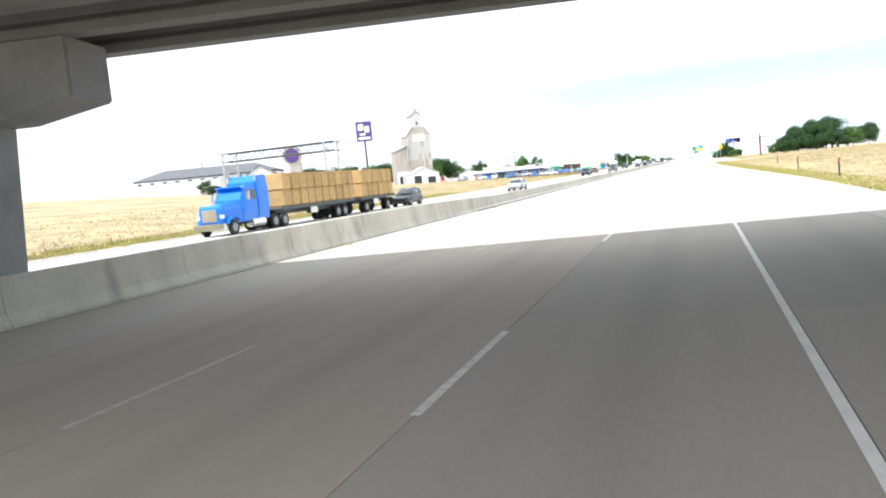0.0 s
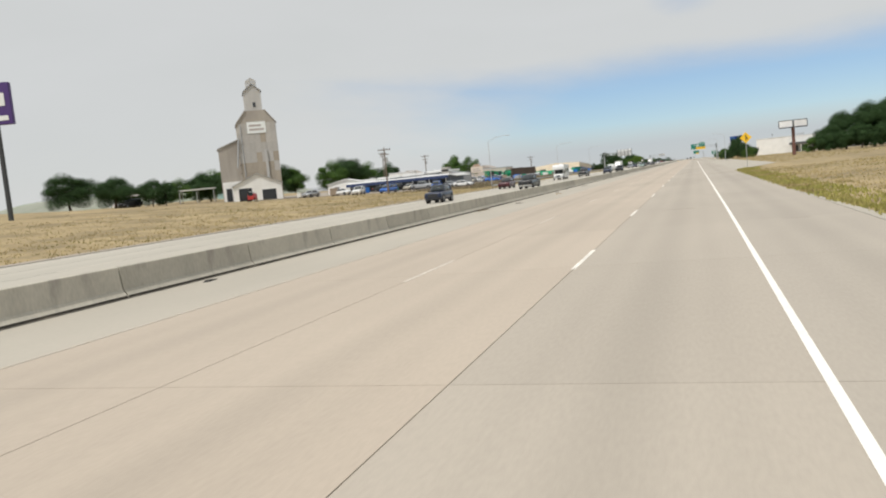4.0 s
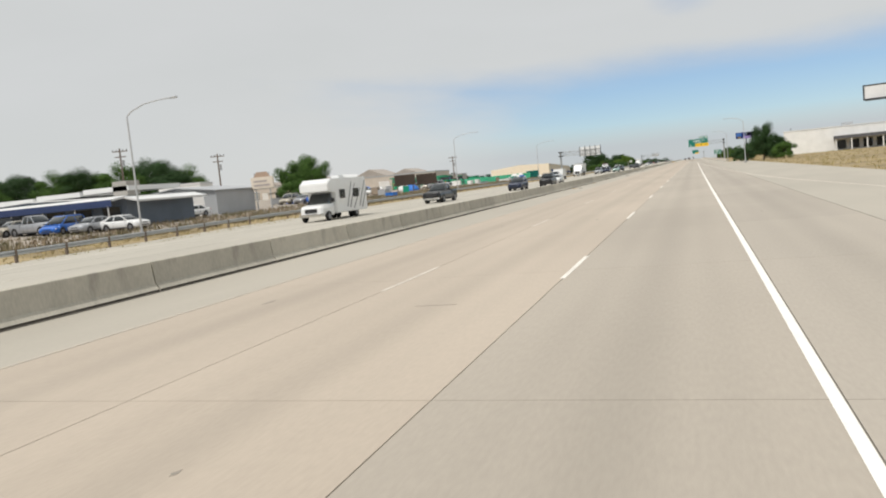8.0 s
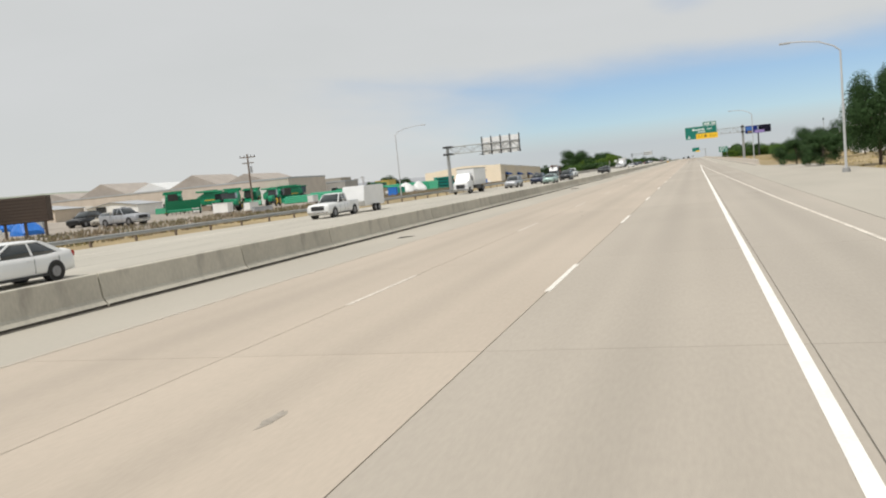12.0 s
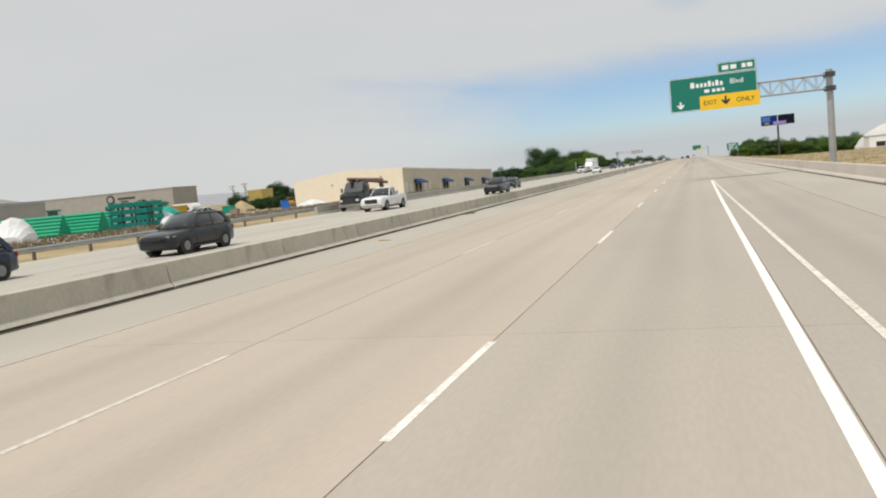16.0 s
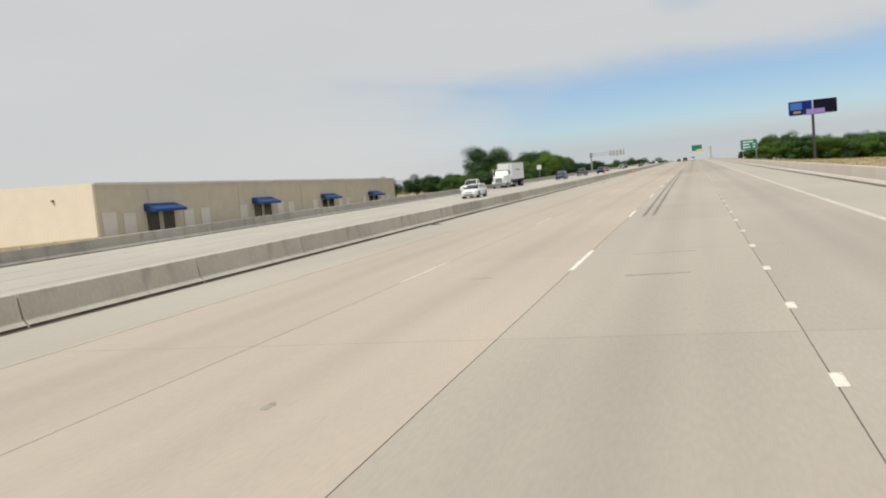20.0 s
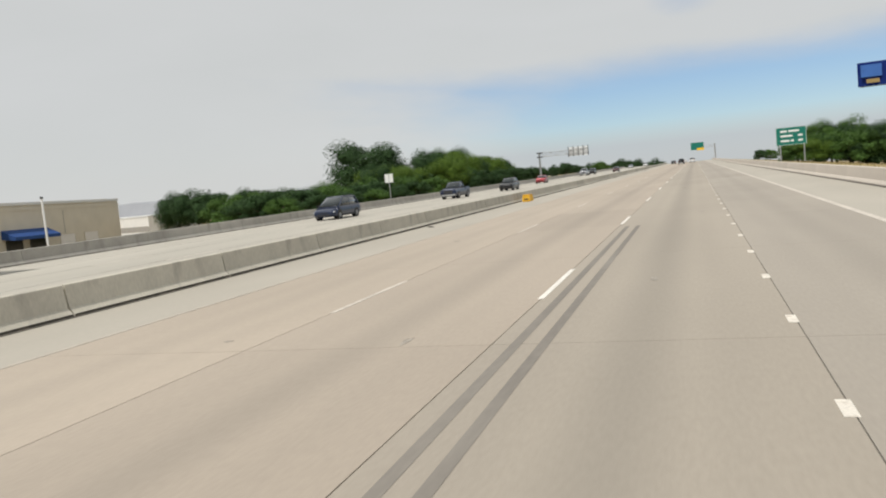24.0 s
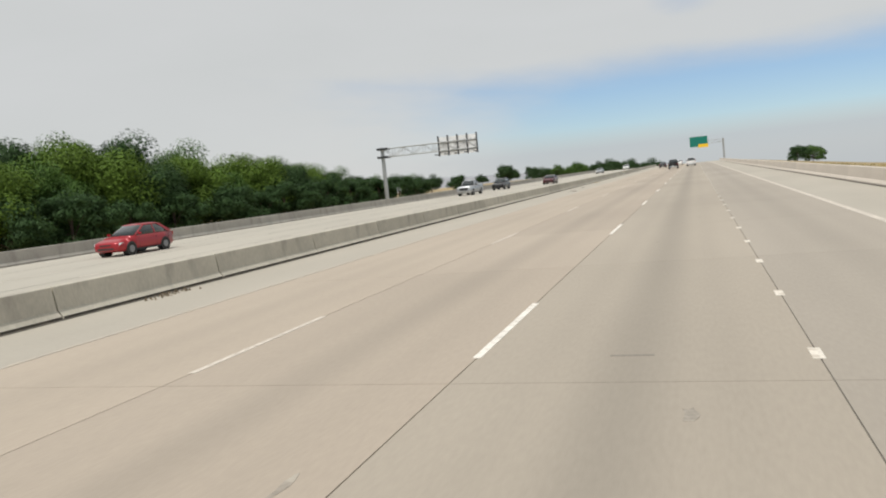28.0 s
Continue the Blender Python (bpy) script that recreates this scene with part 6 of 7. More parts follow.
words("Blvd", 0.60, M_SIGNWHITE, main, (3.55, -0.004, 7.52))
for a, b in ((1.05, 1.45), (1.65, 1.9), (2.0, 2.3), (2.4, 2.6)):
    part("lettering", Solid().span((a, -0.008, 7.03), (b, -0.001, 7.28)), M_SIGNWHITE, main)
for a, b in ((2.5, 3.0), (3.15, 3.6), (4.0, 4.3), (4.4, 4.8)):
    part("lettering", Solid().span((a, -0.008, 8.68), (b, -0.001, 9.02)), M_SIGNWHITE, tab)
arrow_down(main, -0.85, 6.18, 0.62, -0.010, M_SIGNWHITE)
arrow_down(yel, 2.65, 6.24, 0.70, -0.040, M_BLACK)
words("EXIT", 0.52, M_BLACK, yel, (1.45, -0.034, 6.02))
words("ONLY", 0.52, M_BLACK, yel, (4.15, -0.034, 6.02))
for x0 in (-1.2, 0.9, 3.0, 4.7):
    part("sign_bracket", Solid().span((x0 - 0.05, 0.052, 5.7), (x0 + 0.05, 0.25, 8.4)), M_GALV, og)

fg = thing("sign_gantry", "distant gantry with a green and yellow sign", "sign gantry", (0, 1058, 0))
part("post", Solid().rod((9.6, 0.6, -0.2), (9.6, 0.6, 7.6), 0.3, n=12), M_GALV, fg)
truss(fg, 0.0, 9.6, 6.2, 7.3, 0.3, 1.2, 8, M_GALV)
panel(fg, "sign_panel", -1.4, 4.6, 5.3, 8.9, 0.0, M_SIGNGREEN)
part("exit_only_panel", Solid().span((1.4, -0.03, 5.0), (4.7, 0.0, 6.2)), M_SIGNYELLOW, fg)


def sign_backs(label, x, y, post_x, arm, z0, z1, px0, px1, frame_h):
    """A cantilever whose sign faces the oncoming lanes: from behind one sees its sheet backs and brackets."""
    v = thing("cantilever_sign", label, "sign gantry", (x, y, 0))
    part("post", Solid().rod((0, 0, -0.3), (0, 0, z1 + 0.2), 0.3, 0.24, 14), M_GALV, v)
    part("footing", Solid().rod((0, 0, -0.4), (0, 0, 0.35), 0.55, 0.5, 12), M_BRIDGE, v)
    for zz in (z0, z1):
        part("truss_collar", Solid().span((-0.6, -0.6, zz - 0.14), (0.9, 0.6, zz + 0.14)), M_DARKSTEEL, v)
    truss(v, 0.2, px1, z0, z1, -0.45, 0.45, 9, M_GALV, 0.06)
    part("sign_panel", Solid().span((px0, 0.52, z0 - 0.6), (px1, 0.57, z0 - 0.6 + frame_h)), M_ALU, v, "bare sheet aluminium back of a sign")
    n = 5
    for i in range(n):
        xx = px0 + (px1 - px0) * i / (n - 1)
        part("bracket", Solid().span((xx - 0.09, 0.40, z0 - 0.65), (xx + 0.09, 0.52, z0 - 0.4 + frame_h)), M_DARKSTEEL, v)
        part("walkway_bracket", Solid().span((xx - 0.05, -1.3, z0 - 0.55), (xx + 0.05, 0.40, z0 - 0.42)), M_DARKSTEEL, v)
    part("stiffener", Solid().span((px0, 0.44, z1), (px1, 0.515, z1 + 0.12)), M_DARKSTEEL, v)
    part("stiffener", Solid().span((px0, 0.44, z0 - 0.1), (px1, 0.515, z0 + 0.05)), M_DARKSTEEL, v)
    return v


sign_backs("cantilever sign for oncoming traffic seen from behind", -36.5, 450.2, 0, 12, 6.0, 7.1, 5.5, 11.4, 2.6)
sign_backs("far cantilever sign for oncoming traffic seen from behind", -40.0, 872.0, 0, 15, 6.1, 7.2, 7.9, 13.2, 2.4)


M_LAMPPOLE = plain("pale_grey_lamp_paint", (0.47, 0.48, 0.49), 0.6)


def street_lamp(x, y, h, arm, label):
    v = thing("street_lamp", label, "street lamp", (x, y, land(x, y)))
    part("pole", Solid().rod((0, 0, -0.2), (0, 0, h), 0.09, 0.06, 10), M_LAMPPOLE, v)
    s = Solid()
    pts = [(0, 0, h), (arm * 0.12, 0, h + 0.35), (arm * 0.4, 0, h + 0.75), (arm * 0.75, 0, h + 0.92), (arm, 0, h + 0.95)]
    for p, q in zip(pts, pts[1:]):
        s.rod(p, q, 0.05, n=6)
    part("arm", s, M_LAMPPOLE, v)
    part("lamp_head", Solid().box((arm * 1.06, 0, h + 0.93), (0.7, 0.28, 0.12)), M_LAMPPOLE, v, bevel=0.03)
    part("base", Solid().rod((0, 0, -0.2), (0, 0, 0.35), 0.28, 0.24, 10), M_BRIDGE, v)


for y0 in (277, 362.9, 441.5):
    street_lamp(-41.6, y0, 9.4, 4.2, "tall grey street lamp with a curved arm")
for y0 in (393.0, 477.5):
    street_lamp(9.7, y0, 8.2, -3.2, "grey street lamp beside the slip road")


def utility_pole(x, y, h, label="weathered wooden utility pole with a crossarm", rz=20):
    v = thing("utility_pole", label, "utility pole", (x, y, land(x, y)), rz)
    part("pole", Solid().rod((0, 0, -0.4), (0, 0, h), 0.17, 0.12, 10), M_WOODPOLE, v)
    part("crossarm", Solid().span((-1.2, -0.07, h - 0.55), (1.2, 0.07, h - 0.4)), M_WOODPOLE, v)
    part("crossarm", Solid().span((-0.9, -0.07, h - 1.45), (0.9, 0.07, h - 1.3)), M_WOODPOLE, v)
    for xx in (-1.1, -0.5, 0.5, 1.1):
        part("insulator", Solid().rod((xx, 0, h - 0.4), (xx, 0, h - 0.18), 0.06, n=6), M_WINDARK, v)
    part("transformer", Solid().rod((0.32, 0, h - 2.9), (0.32, 0, h - 1.9), 0.24, n=10), M_ROOFGREY, v)


for a in ((-57, 256, 9.0), (-88, 330, 11.0), (-80, 345, 9.6), (-66, 440, 8.6), (-150, 215, 10.5), (-160, 686, 11.7), (-160, 694, 12.7)):
    utility_pole(*a)


def billboard(name, label, x, y, z0, h, w, faces, pole_mat, yaw=0.0, vee=0.0):
    v = thing(name, label, "billboard", (x, y, land(x, y)), yaw)
    part("pole", Solid().rod((0, 0.6, -0.4), (0, 0.6, z0 + 0.6), 0.45, 0.4, 12), pole_mat, v)
    part("cross_beam", Solid().span((-w * 0.45, 0.35, z0 + 0.1), (w * 0.45, 0.85, z0 + 0.5)), pole_mat, v)
    half = w / 2
    for s, m in zip((-1, 1), faces):
        f = part("face", Solid().box((s * half / 2, 0, z0 + h / 2), (half * 0.96, 0.22, h), rz=s * vee), m, v, bevel=0.03)
        part("catwalk", Solid().box((s * half / 2, -0.5, z0 - 0.12), (half * 0.9, 0.7, 0.08), rz=s * vee), M_DARKSTEEL, v)
    return v


m_bbw = plain("white_billboard_face", (0.74, 0.74, 0.74), 0.6)
BBX, BBZ, BBH, BBW = 36.2, 14.9, 4.3, 14.2
m_bbb = material("deep_blue_billboard_face", (0.012, 0.028, 0.16), 0.9, coarse=(0.5, 0.1), spec=0.1)
m_bbv = material("black_billboard_face", (0.010, 0.010, 0.022), 0.9, coarse=(0.5, 0.1), spec=0.1)
bb1 = billboard("billboard", "twin white billboard faces on a rusty lattice pole", 25.2, 342, 7.4, 1.9, 7.2, (m_bbw, m_bbw), plain("rusty_red_steel", (0.16, 0.075, 0.06)), 0, 12)
for s in (-1, 1):
    part("face_frame", Solid().box((s * 1.8, -0.14, 8.35), (3.6, 0.06, 2.0), rz=s * 12), M_DARKSTEEL, bb1)
    part("poster", Solid().box((s * 1.8, -0.19, 8.35), (3.2, 0.05, 1.6), rz=s * 12), m_bbw, bb1, "blank white poster")
bb2 = billboard("billboard", "digital billboard with navy, violet and black panels on one pole", BBX, 823, BBZ, BBH, BBW, (m_bbb, m_bbv), M_DARKSTEEL, 0, 4)
m_vio = plain("violet_poster_print", (0.30, 0.22, 0.50), 0.6)
part("poster_band", Solid().span((-1.9, -0.36, BBZ - 0.25), (3.4, -0.28, BBZ + 1.5)), m_vio, bb2, "violet printed band")
part("poster_patch", Solid().span((-BBW * 0.46, -0.46, BBZ + 1.6), (-BBW * 0.22, -0.38, BBZ + BBH - 0.5)), plain("blue_poster_print", (0.04, 0.14, 0.45), 0.6), bb2, "bright blue printed patch")
part("poster_patch", Solid().span((-BBW * 0.40, -0.46, BBZ + 0.5), (-BBW * 0.25, -0.38, BBZ + 1.2)), plain("ochre_poster_print", (0.35, 0.25, 0.10), 0.6), bb2, "ochre printed patch")

ys = thing("warning_sign", "yellow diamond merge warning sign on a post", "road sign", (6.55, 227.5, 0))
part("post", Solid().span((-0.04, 0.0, -0.2), (0.04, 0.08, 4.6)), M_GALV, ys)
part("panel", Solid().prism([(0, 3.2), (0.75, 3.95), (0, 4.7), (-0.75, 3.95)], -0.03, 0.0, "y"), M_SIGNYELLOW, ys)
part("symbol", Solid().span((-0.05, -0.036, 3.55), (0.05, -0.03, 4.35)).box((0.18, -0.033, 3.85), (0.1, 0.006, 0.5), ry=-25), M_BLACK, ys, "black merge arrow")

gs = thing("guide_sign", "green guide sign with white lettering on two posts", "road sign", (15.9, 809, 0))
for xx in (-1.7, 2.1):
    part("post", Solid().span((xx - 0.08, 0.06, -0.4), (xx + 0.08, 0.22, 5.5)), M_GALV, gs)
gpn = panel(gs, "panel", -2.3, 2.5, 2.55, 5.6, 0.0, M_SIGNGREEN)
for zz, bars in ((4.75, ((-1.6, -0.5), (-0.3, 1.4))), (3.95, ((-1.6, 0.3), (1.2, 1.9))), (3.1, ((-1.6, -0.2), (0.0, 0.5), (1.2, 1.9)))):
    for a, b in bars:
        part("lettering", Solid().span((a, -0.008, zz), (b, -0.001, zz + 0.34)), M_SIGNWHITE, gpn)

sb = thing("road_sign", "pair of small white sign backs on a post", "road sign", (-40.7, 763.7, 0))
part("post", Solid().rod((0, 0, -0.3), (0, 0, 3.9), 0.06, n=8), M_GALV, sb)
for s in (-1, 1):
    part("panel", Solid().span((s * 0.33 - 0.28, -0.05, 2.7), (s * 0.33 + 0.28, -0.02, 3.9)), M_SIGNWHITE, sb)
for x, y in ((-37.5, 700.0),):
    mp_ = thing("marker_post", "thin pale roadside post", "post", (x, y, -0.05))
    part("post", Solid().rod((0, 0, -0.2), (0, 0, 3.5), 0.07, n=8), M_ALU, mp_)
    part("cap", Solid().rod((0, 0, 3.5), (0, 0, 3.62), 0.10, n=8), M_DARKSTEEL, mp_)

for x, y in ((8.6, 58), (9.2, 84), (10.6, 118)):
    dl = thing("delineator", "dark roadside delineator post in the grass", "post", (x, y, 0))
    part("post", Solid().span((-0.05, -0.02, -0.2), (0.05, 0.02, 1.15)), M_PLASTIC, dl, bevel=0.01)
    part("reflector", Solid().span((-0.04, -0.03, 0.9), (0.04, -0.02, 1.05)), M_TAIL, dl)

# yellow sand modules against the median barrier
m_ym = plain("yellow_plastic", (0.72, 0.40, 0.02), 0.55)
for i, (x, y, rz) in enumerate(((-12.15, 720.2, 8), (-12.2, 721.1, -12))):
    ym = thing("sand_module", "yellow plastic sand module by the median barrier", "traffic block", (x, y, 0.0), rz, "yellow modules")
    part("body", Solid().box((0, 0, 0.24), (0.62, 0.72, 0.48), taper=0.86), m_ym, ym, bevel=0.05)
    part("lid", Solid().box((0, 0, 0.50), (0.5, 0.58, 0.05)), m_ym, ym, bevel=0.01)
    part("slot", Solid().box((0, -0.352, 0.2), (0.3, 0.02, 0.1)), M_PLASTIC, ym)

M_RUBBERWEED = material("dead_brown_weed", (0.19, 0.15, 0.10), 0.95, random_by="island", spread=0.2)
# tumbleweed and litter along the median
lt = random.Random(31)
for i in range(26):
    y0 = lt.uniform(20, 880)
    li = thing("road_litter", "scrap of dark tyre tread on the inner shoulder", "litter", (x_median(y0) + lt.uniform(0.3, 1.9), y0, 0.0), lt.uniform(0, 360), "road litter")
    w = lt.uniform(0.25, 0.9)
    part("scrap", Solid().prism([(-w / 2, 0), (-w * 0.2, 0.03), (w * 0.3, 0.045), (w / 2, 0.0)], 0, lt.uniform(0.06, 0.16), "y"), M_TYRE if i % 3 else M_HAY, li)
for i, y0 in enumerate((164.5, 165.1, 486.0, 790.5)):
    tb = tufts("weed_tuft", 60 + i, 14, lambda r, y0=y0: (x_median(y0) + 0.22 + r.random() * 0.25, y0 + r.uniform(-0.8, 0.8)), 0.07, M_RUBBERWEED, "dry weeds at the foot of the barrier")
    tb.location.z = 0.05


# ---- yards: parked cars and machines ----
pk = random.Random(44)
spots = [(-50.5, 285.5), (-53.5, 284.8), (-56.5, 284.4), (-60, 284.6), (-63.5, 285.0), (-67.0, 286.0), (-71, 286.5), (-59.5, 308), (-62.5, 309), (-66.0, 309.5), (-70, 310), (-73.5, 311),
         (-57, 338), (-60.5, 339), (-64, 340.5), (-59.5, 348), (-63, 357), (-66.4, 358), (-70, 359), (-62.5, 372), (-66, 373), (-78, 330), (-82, 331),
         (-118, 255), (-122, 259), (-126, 264), (-113, 250), (-130, 268), (-110, 300), (-66, 262), (-72, 266), (-77, 262), (-61, 266), (-58, 402), (-62, 404), (-66, 405), (-80, 555), (-75, 548)]
for i, (x, y) in enumerate(spots):
    col = ("white", "silver", "grey", "white", "blue", "black", "beige", "silver", "beige", "white")[(i * 7) % 10]
    kd = ("sedan", "suv", "hatch", "pickup", "van", "sedan")[(i * 5) % 6]
    v = park(kd, col, "%s %s parked in a yard below the motorway" % ({"beige": "beige", "blue": "bright blue"}.get(col, col), {"sedan": "saloon car", "suv": "sport utility car", "hatch": "hatchback", "pickup": "pickup truck", "van": "minivan"}[kd]),
             x, y, pk.uniform(-12, 12) + (0 if i % 3 else 90), land(x, y) + 0.09)
    v["group"] = "parked cars"

m_gr = plain("green_machine_paint", (0.002, 0.215, 0.10), 0.45)
m_yw = plain("yellow_machine_paint", (0.60, 0.38, 0.04), 0.45)


py_s = thing("pylon_sign", "faded cream trade sign on two posts", "sign", (-56.8, 320.7, land(-56.8, 320.7)), 12)
for xx in (-1.0, 1.0):
    part("post", Solid().rod((xx, 0, -0.3), (xx, 0, 5.2), 0.09, n=8), M_ROOFGREY, py_s)
part("cabinet", Solid().span((-1.6, -0.2, 3.0), (1.6, 0.2, 4.6)), plain("cream_sign_face", (0.68, 0.60, 0.50), 0.6), py_s, bevel=0.04)
part("crest", Solid().prism([(-1.2, 4.6), (1.2, 4.6), (0.7, 5.3), (-0.7, 5.3)], -0.12, 0.12, "y"), plain("tan_sign_crest", (0.42, 0.30, 0.22), 0.7), py_s)
for k in range(2):
    part("lettering", Solid().span((-1.2, -0.212, 3.35 + 0.55 * k), (1.1 - 0.4 * k, -0.2, 3.6 + 0.55 * k)), plain("faded_sign_letters", (0.42, 0.36, 0.34)), py_s, "bar of faded lettering")


def farm_machine(x, y, rz, s=1.0):
    v = thing("farm_tractor", "green farm tractor with yellow wheels in a dealer's yard", "tractor", (x, y, land(x, y) + 0.05), rz, "farm machines")
    v.scale = (s, s, s)
    part("bonnet", Solid().loft([ring(-2.2, 0.35, 1.0, 1.6), ring(-1.6, 0.45, 0.9, 1.85), ring(0.2, 0.5, 0.9, 2.0)]), m_gr, v, bevel=0.05)
    part("cab", Solid().add([(-0.75, 0.2, 1.5), (0.75, 0.2, 1.5), (0.75, 1.7, 1.5), (-0.75, 1.7, 1.5), (-0.65, 0.35, 2.9), (0.65, 0.35, 2.9), (0.65, 1.6, 2.9), (-0.65, 1.6, 2.9)],
                            [(3, 2, 1, 0), (4, 5, 6, 7), (0, 1, 5, 4), (1, 2, 6, 5), (2, 3, 7, 6), (3, 0, 4, 7)]), M_GLASS, v)
    part("cab_roof", Solid().span((-0.8, 0.15, 2.9), (0.8, 1.8, 3.1)), m_gr, v, bevel=0.05)
    part("chassis", Solid().span((-0.4, -2.0, 0.7), (0.4, 1.8, 1.2)), M_DARKSTEEL, v)
    wheels(v, (-1.5,), 0.8, 0.6, m_yw)
    wheels(v, (1.2,), 1.0, 0.95, m_yw)
    for sx in (-1, 1):
        part("mudguard", Solid().span((sx * 0.72, 0.3, 1.5), (sx * 1.12, 2.1, 2.0)), m_gr, v, bevel=0.1)


def implement(x, y, rz, w, mat, label):
    v = thing("farm_implement", label, "farm machine", (x, y, land(x, y) + 0.05), rz, "farm machines")
    part("hopper", Solid().prism([(-0.9, 0.9), (0.9, 0.9), (1.2, 2.2), (-1.2, 2.2)], -w / 2, w / 2, "x"), mat, v, bevel=0.04)
    part("frame", Solid().span((-w / 2, -1.4, 0.55), (w / 2, -1.2, 0.75)).span((-w / 2, 1.2, 0.55), (w / 2, 1.4, 0.75)).span((-0.1, -3.0, 0.5), (0.1, 1.3, 0.65)), mat, v)
    for i in range(int(w / 0.6)):
        part("tine", Solid().rod((-w / 2 + 0.3 + i * 0.6, 1.3, 0.6), (-w / 2 + 0.3 + i * 0.6, 1.6, 0.0), 0.04, n=5), M_DARKSTEEL, v)
    wheels(v, (0.0,), w / 2 - 0.1, 0.45, m_yw)


def combine(x, y, rz, s=1.0):
    """A combine harvester with its header towards -y."""
    v = thing("combine_harvester", "green combine harvester with yellow wheels in a dealer's yard", "combine harvester", (x, y, land(x, y) + 0.05), rz, "farm machines")
    v.scale = (s, s, s)
    part("body", Solid().loft([ring(-1.2, 1.35, 1.2, 3.0), ring(0.2, 1.45, 1.0, 3.4), ring(3.2, 1.45, 1.1, 3.3), ring(4.6, 1.2, 1.3, 2.5)]), m_gr, v, bevel=0.06)
    part("grain_tank", Solid().prism([(-1.3, 3.3), (1.3, 3.3), (1.55, 3.9), (-1.55, 3.9)], 0.4, 3.0, "y"), m_gr, v, bevel=0.03)
    part("cab", Solid().add([(-0.85, -2.5, 1.9), (0.85, -2.5, 1.9), (0.9, -1.2, 1.9), (-0.9, -1.2, 1.9), (-0.8, -2.75, 3.4), (0.8, -2.75, 3.4), (0.85, -1.2, 3.4), (-0.85, -1.2, 3.4)],
                            [(3, 2, 1, 0), (4, 5, 6, 7), (0, 1, 5, 4), (1, 2, 6, 5), (2, 3, 7, 6), (3, 0, 4, 7)]), M_GLASS, v)
    part("cab_roof", Solid().span((-0.95, -2.9, 3.4), (0.95, -1.1, 3.6)), m_gr, v, bevel=0.05)
    part("feeder_house", Solid().prism([(-4.3, 0.5), (-1.2, 1.4), (-1.2, 2.0), (-4.3, 1.0)], -0.6, 0.6, "x"), m_gr, v)
    part("header", Solid().prism([(-5.0, 0.25), (-4.2, 0.25), (-4.2, 1.2), (-4.5, 1.2)], -2.9, 2.9, "x"), m_gr, v, bevel=0.03)
    part("unloading_auger", Solid().rod((-1.5, -0.6, 3.5), (-1.7, 4.4, 3.7), 0.2, n=10), m_gr, v)
    part("stripe", Solid().span((1.452, 0.3, 1.9), (1.462, 3.0, 2.1)).span((-1.462, 0.3, 1.9), (-1.452, 3.0, 2.1)), m_yw, v, "yellow stripe")
    wheels(v, (-0.6,), 1.65, 0.95, m_yw)
    wheels(v, (3.4,), 1.2, 0.6, m_yw)


def pipe_stack(x, y, rz, long, rows, mat, label):
    """Pipes stacked in a heap on bearers."""
    v = thing("pipe_stack", label, "pipes", (x, y, land(x, y) + 0.05), rz, "stacked pipes")
    for k in (-0.35, 0.35):
        part("bearer", Solid().span((long * k - 0.08, -0.19 * rows - 0.1, -0.02), (long * k + 0.08, 0.19 * rows + 0.1, 0.1)), M_WOODPOLE, v)
    for j in range(rows):
        for i in range(rows - j):
            c = (i - (rows - j - 1) / 2) * 0.38
            part("pipe", Solid().rod((-long / 2 + 0.15 * ((i + j) % 2), c, 0.29 + 0.33 * j), (long / 2, c, 0.29 + 0.33 * j), 0.185, n=10), mat, v)


for x, y, rz, k in ((-86, 447, 35, 1.0), (-80, 456, 210, 0.95), (-88, 464, 120, 1.0), (-78, 470, 60, 0.9), (-90, 478, 20, 1.0), (-84, 486, 160, 1.0), (-92, 494, 80, 1.0), (-92, 556, 30, 0.9), (-97, 566, 200, 0.9)):
    combine(x, y, rz, k)
for x, y, rz in ((-64, 430, 80), (-70, 441, 200), (-66, 446, 20), (-72, 505, 120), (-78, 520, 300), (-84, 538, 45)):
    farm_machine(x, y, rz, 0.95)
for x, y, rz in ((-73, 432, 40), (-76, 448, 130), (-72, 488, 75)):
    implement(x, y, rz, 5.0, m_gr, "green seed drill in a dealer's yard")
m_pipe = plain("green_plastic_pipe", (0.0, 0.30, 0.15), 0.45)
for x, y, rz, long, rows in ((-68, 462, 8, 9, 4), (-70, 476, 12, 9, 5), (-72, 492, 6, 10, 5), (-79, 504, 10, 10, 5), (-68, 500, 5, 8, 4), (-62.5, 502, 14, 8, 6), (-61.5, 506.5, 8, 8, 6), (-64, 511, 12, 9, 6), (-72, 512, 6, 9, 6)):
    pipe_stack(x, y, rz, long, rows, m_pipe, "stack of bright green plastic pipes on bearers")
gw_r = thing("grain_wagon", "tall faded yellow grain wagon in a yard", "farm wagon", (-136, 665, land(-136, 665)), 55)
gw_r.scale = (1.3, 1.3, 1.72)
part("box", Solid().prism([(-1.2, 1.2), (1.2, 1.2), (1.5, 4.4), (-1.5, 4.4)], -4.6, 4.6, "y"), plain("faded_yellow_wagon_paint", (0.46, 0.36, 0.11), 0.6), gw_r, bevel=0.04)
for k in range(8):
    for sx in (-1, 1):
        part("rib", Solid().box((sx * 1.40, -4.2 + 1.2 * k, 2.85), (0.09, 0.09, 3.1), ry=sx * 5.4), plain("faded_yellow_wagon_paint", (0.46, 0.36, 0.11), 0.6), gw_r)
part("under_frame", Solid().span((-0.6, -4.4, 0.8), (0.6, 4.4, 1.2)), M_DARKSTEEL, gw_r)
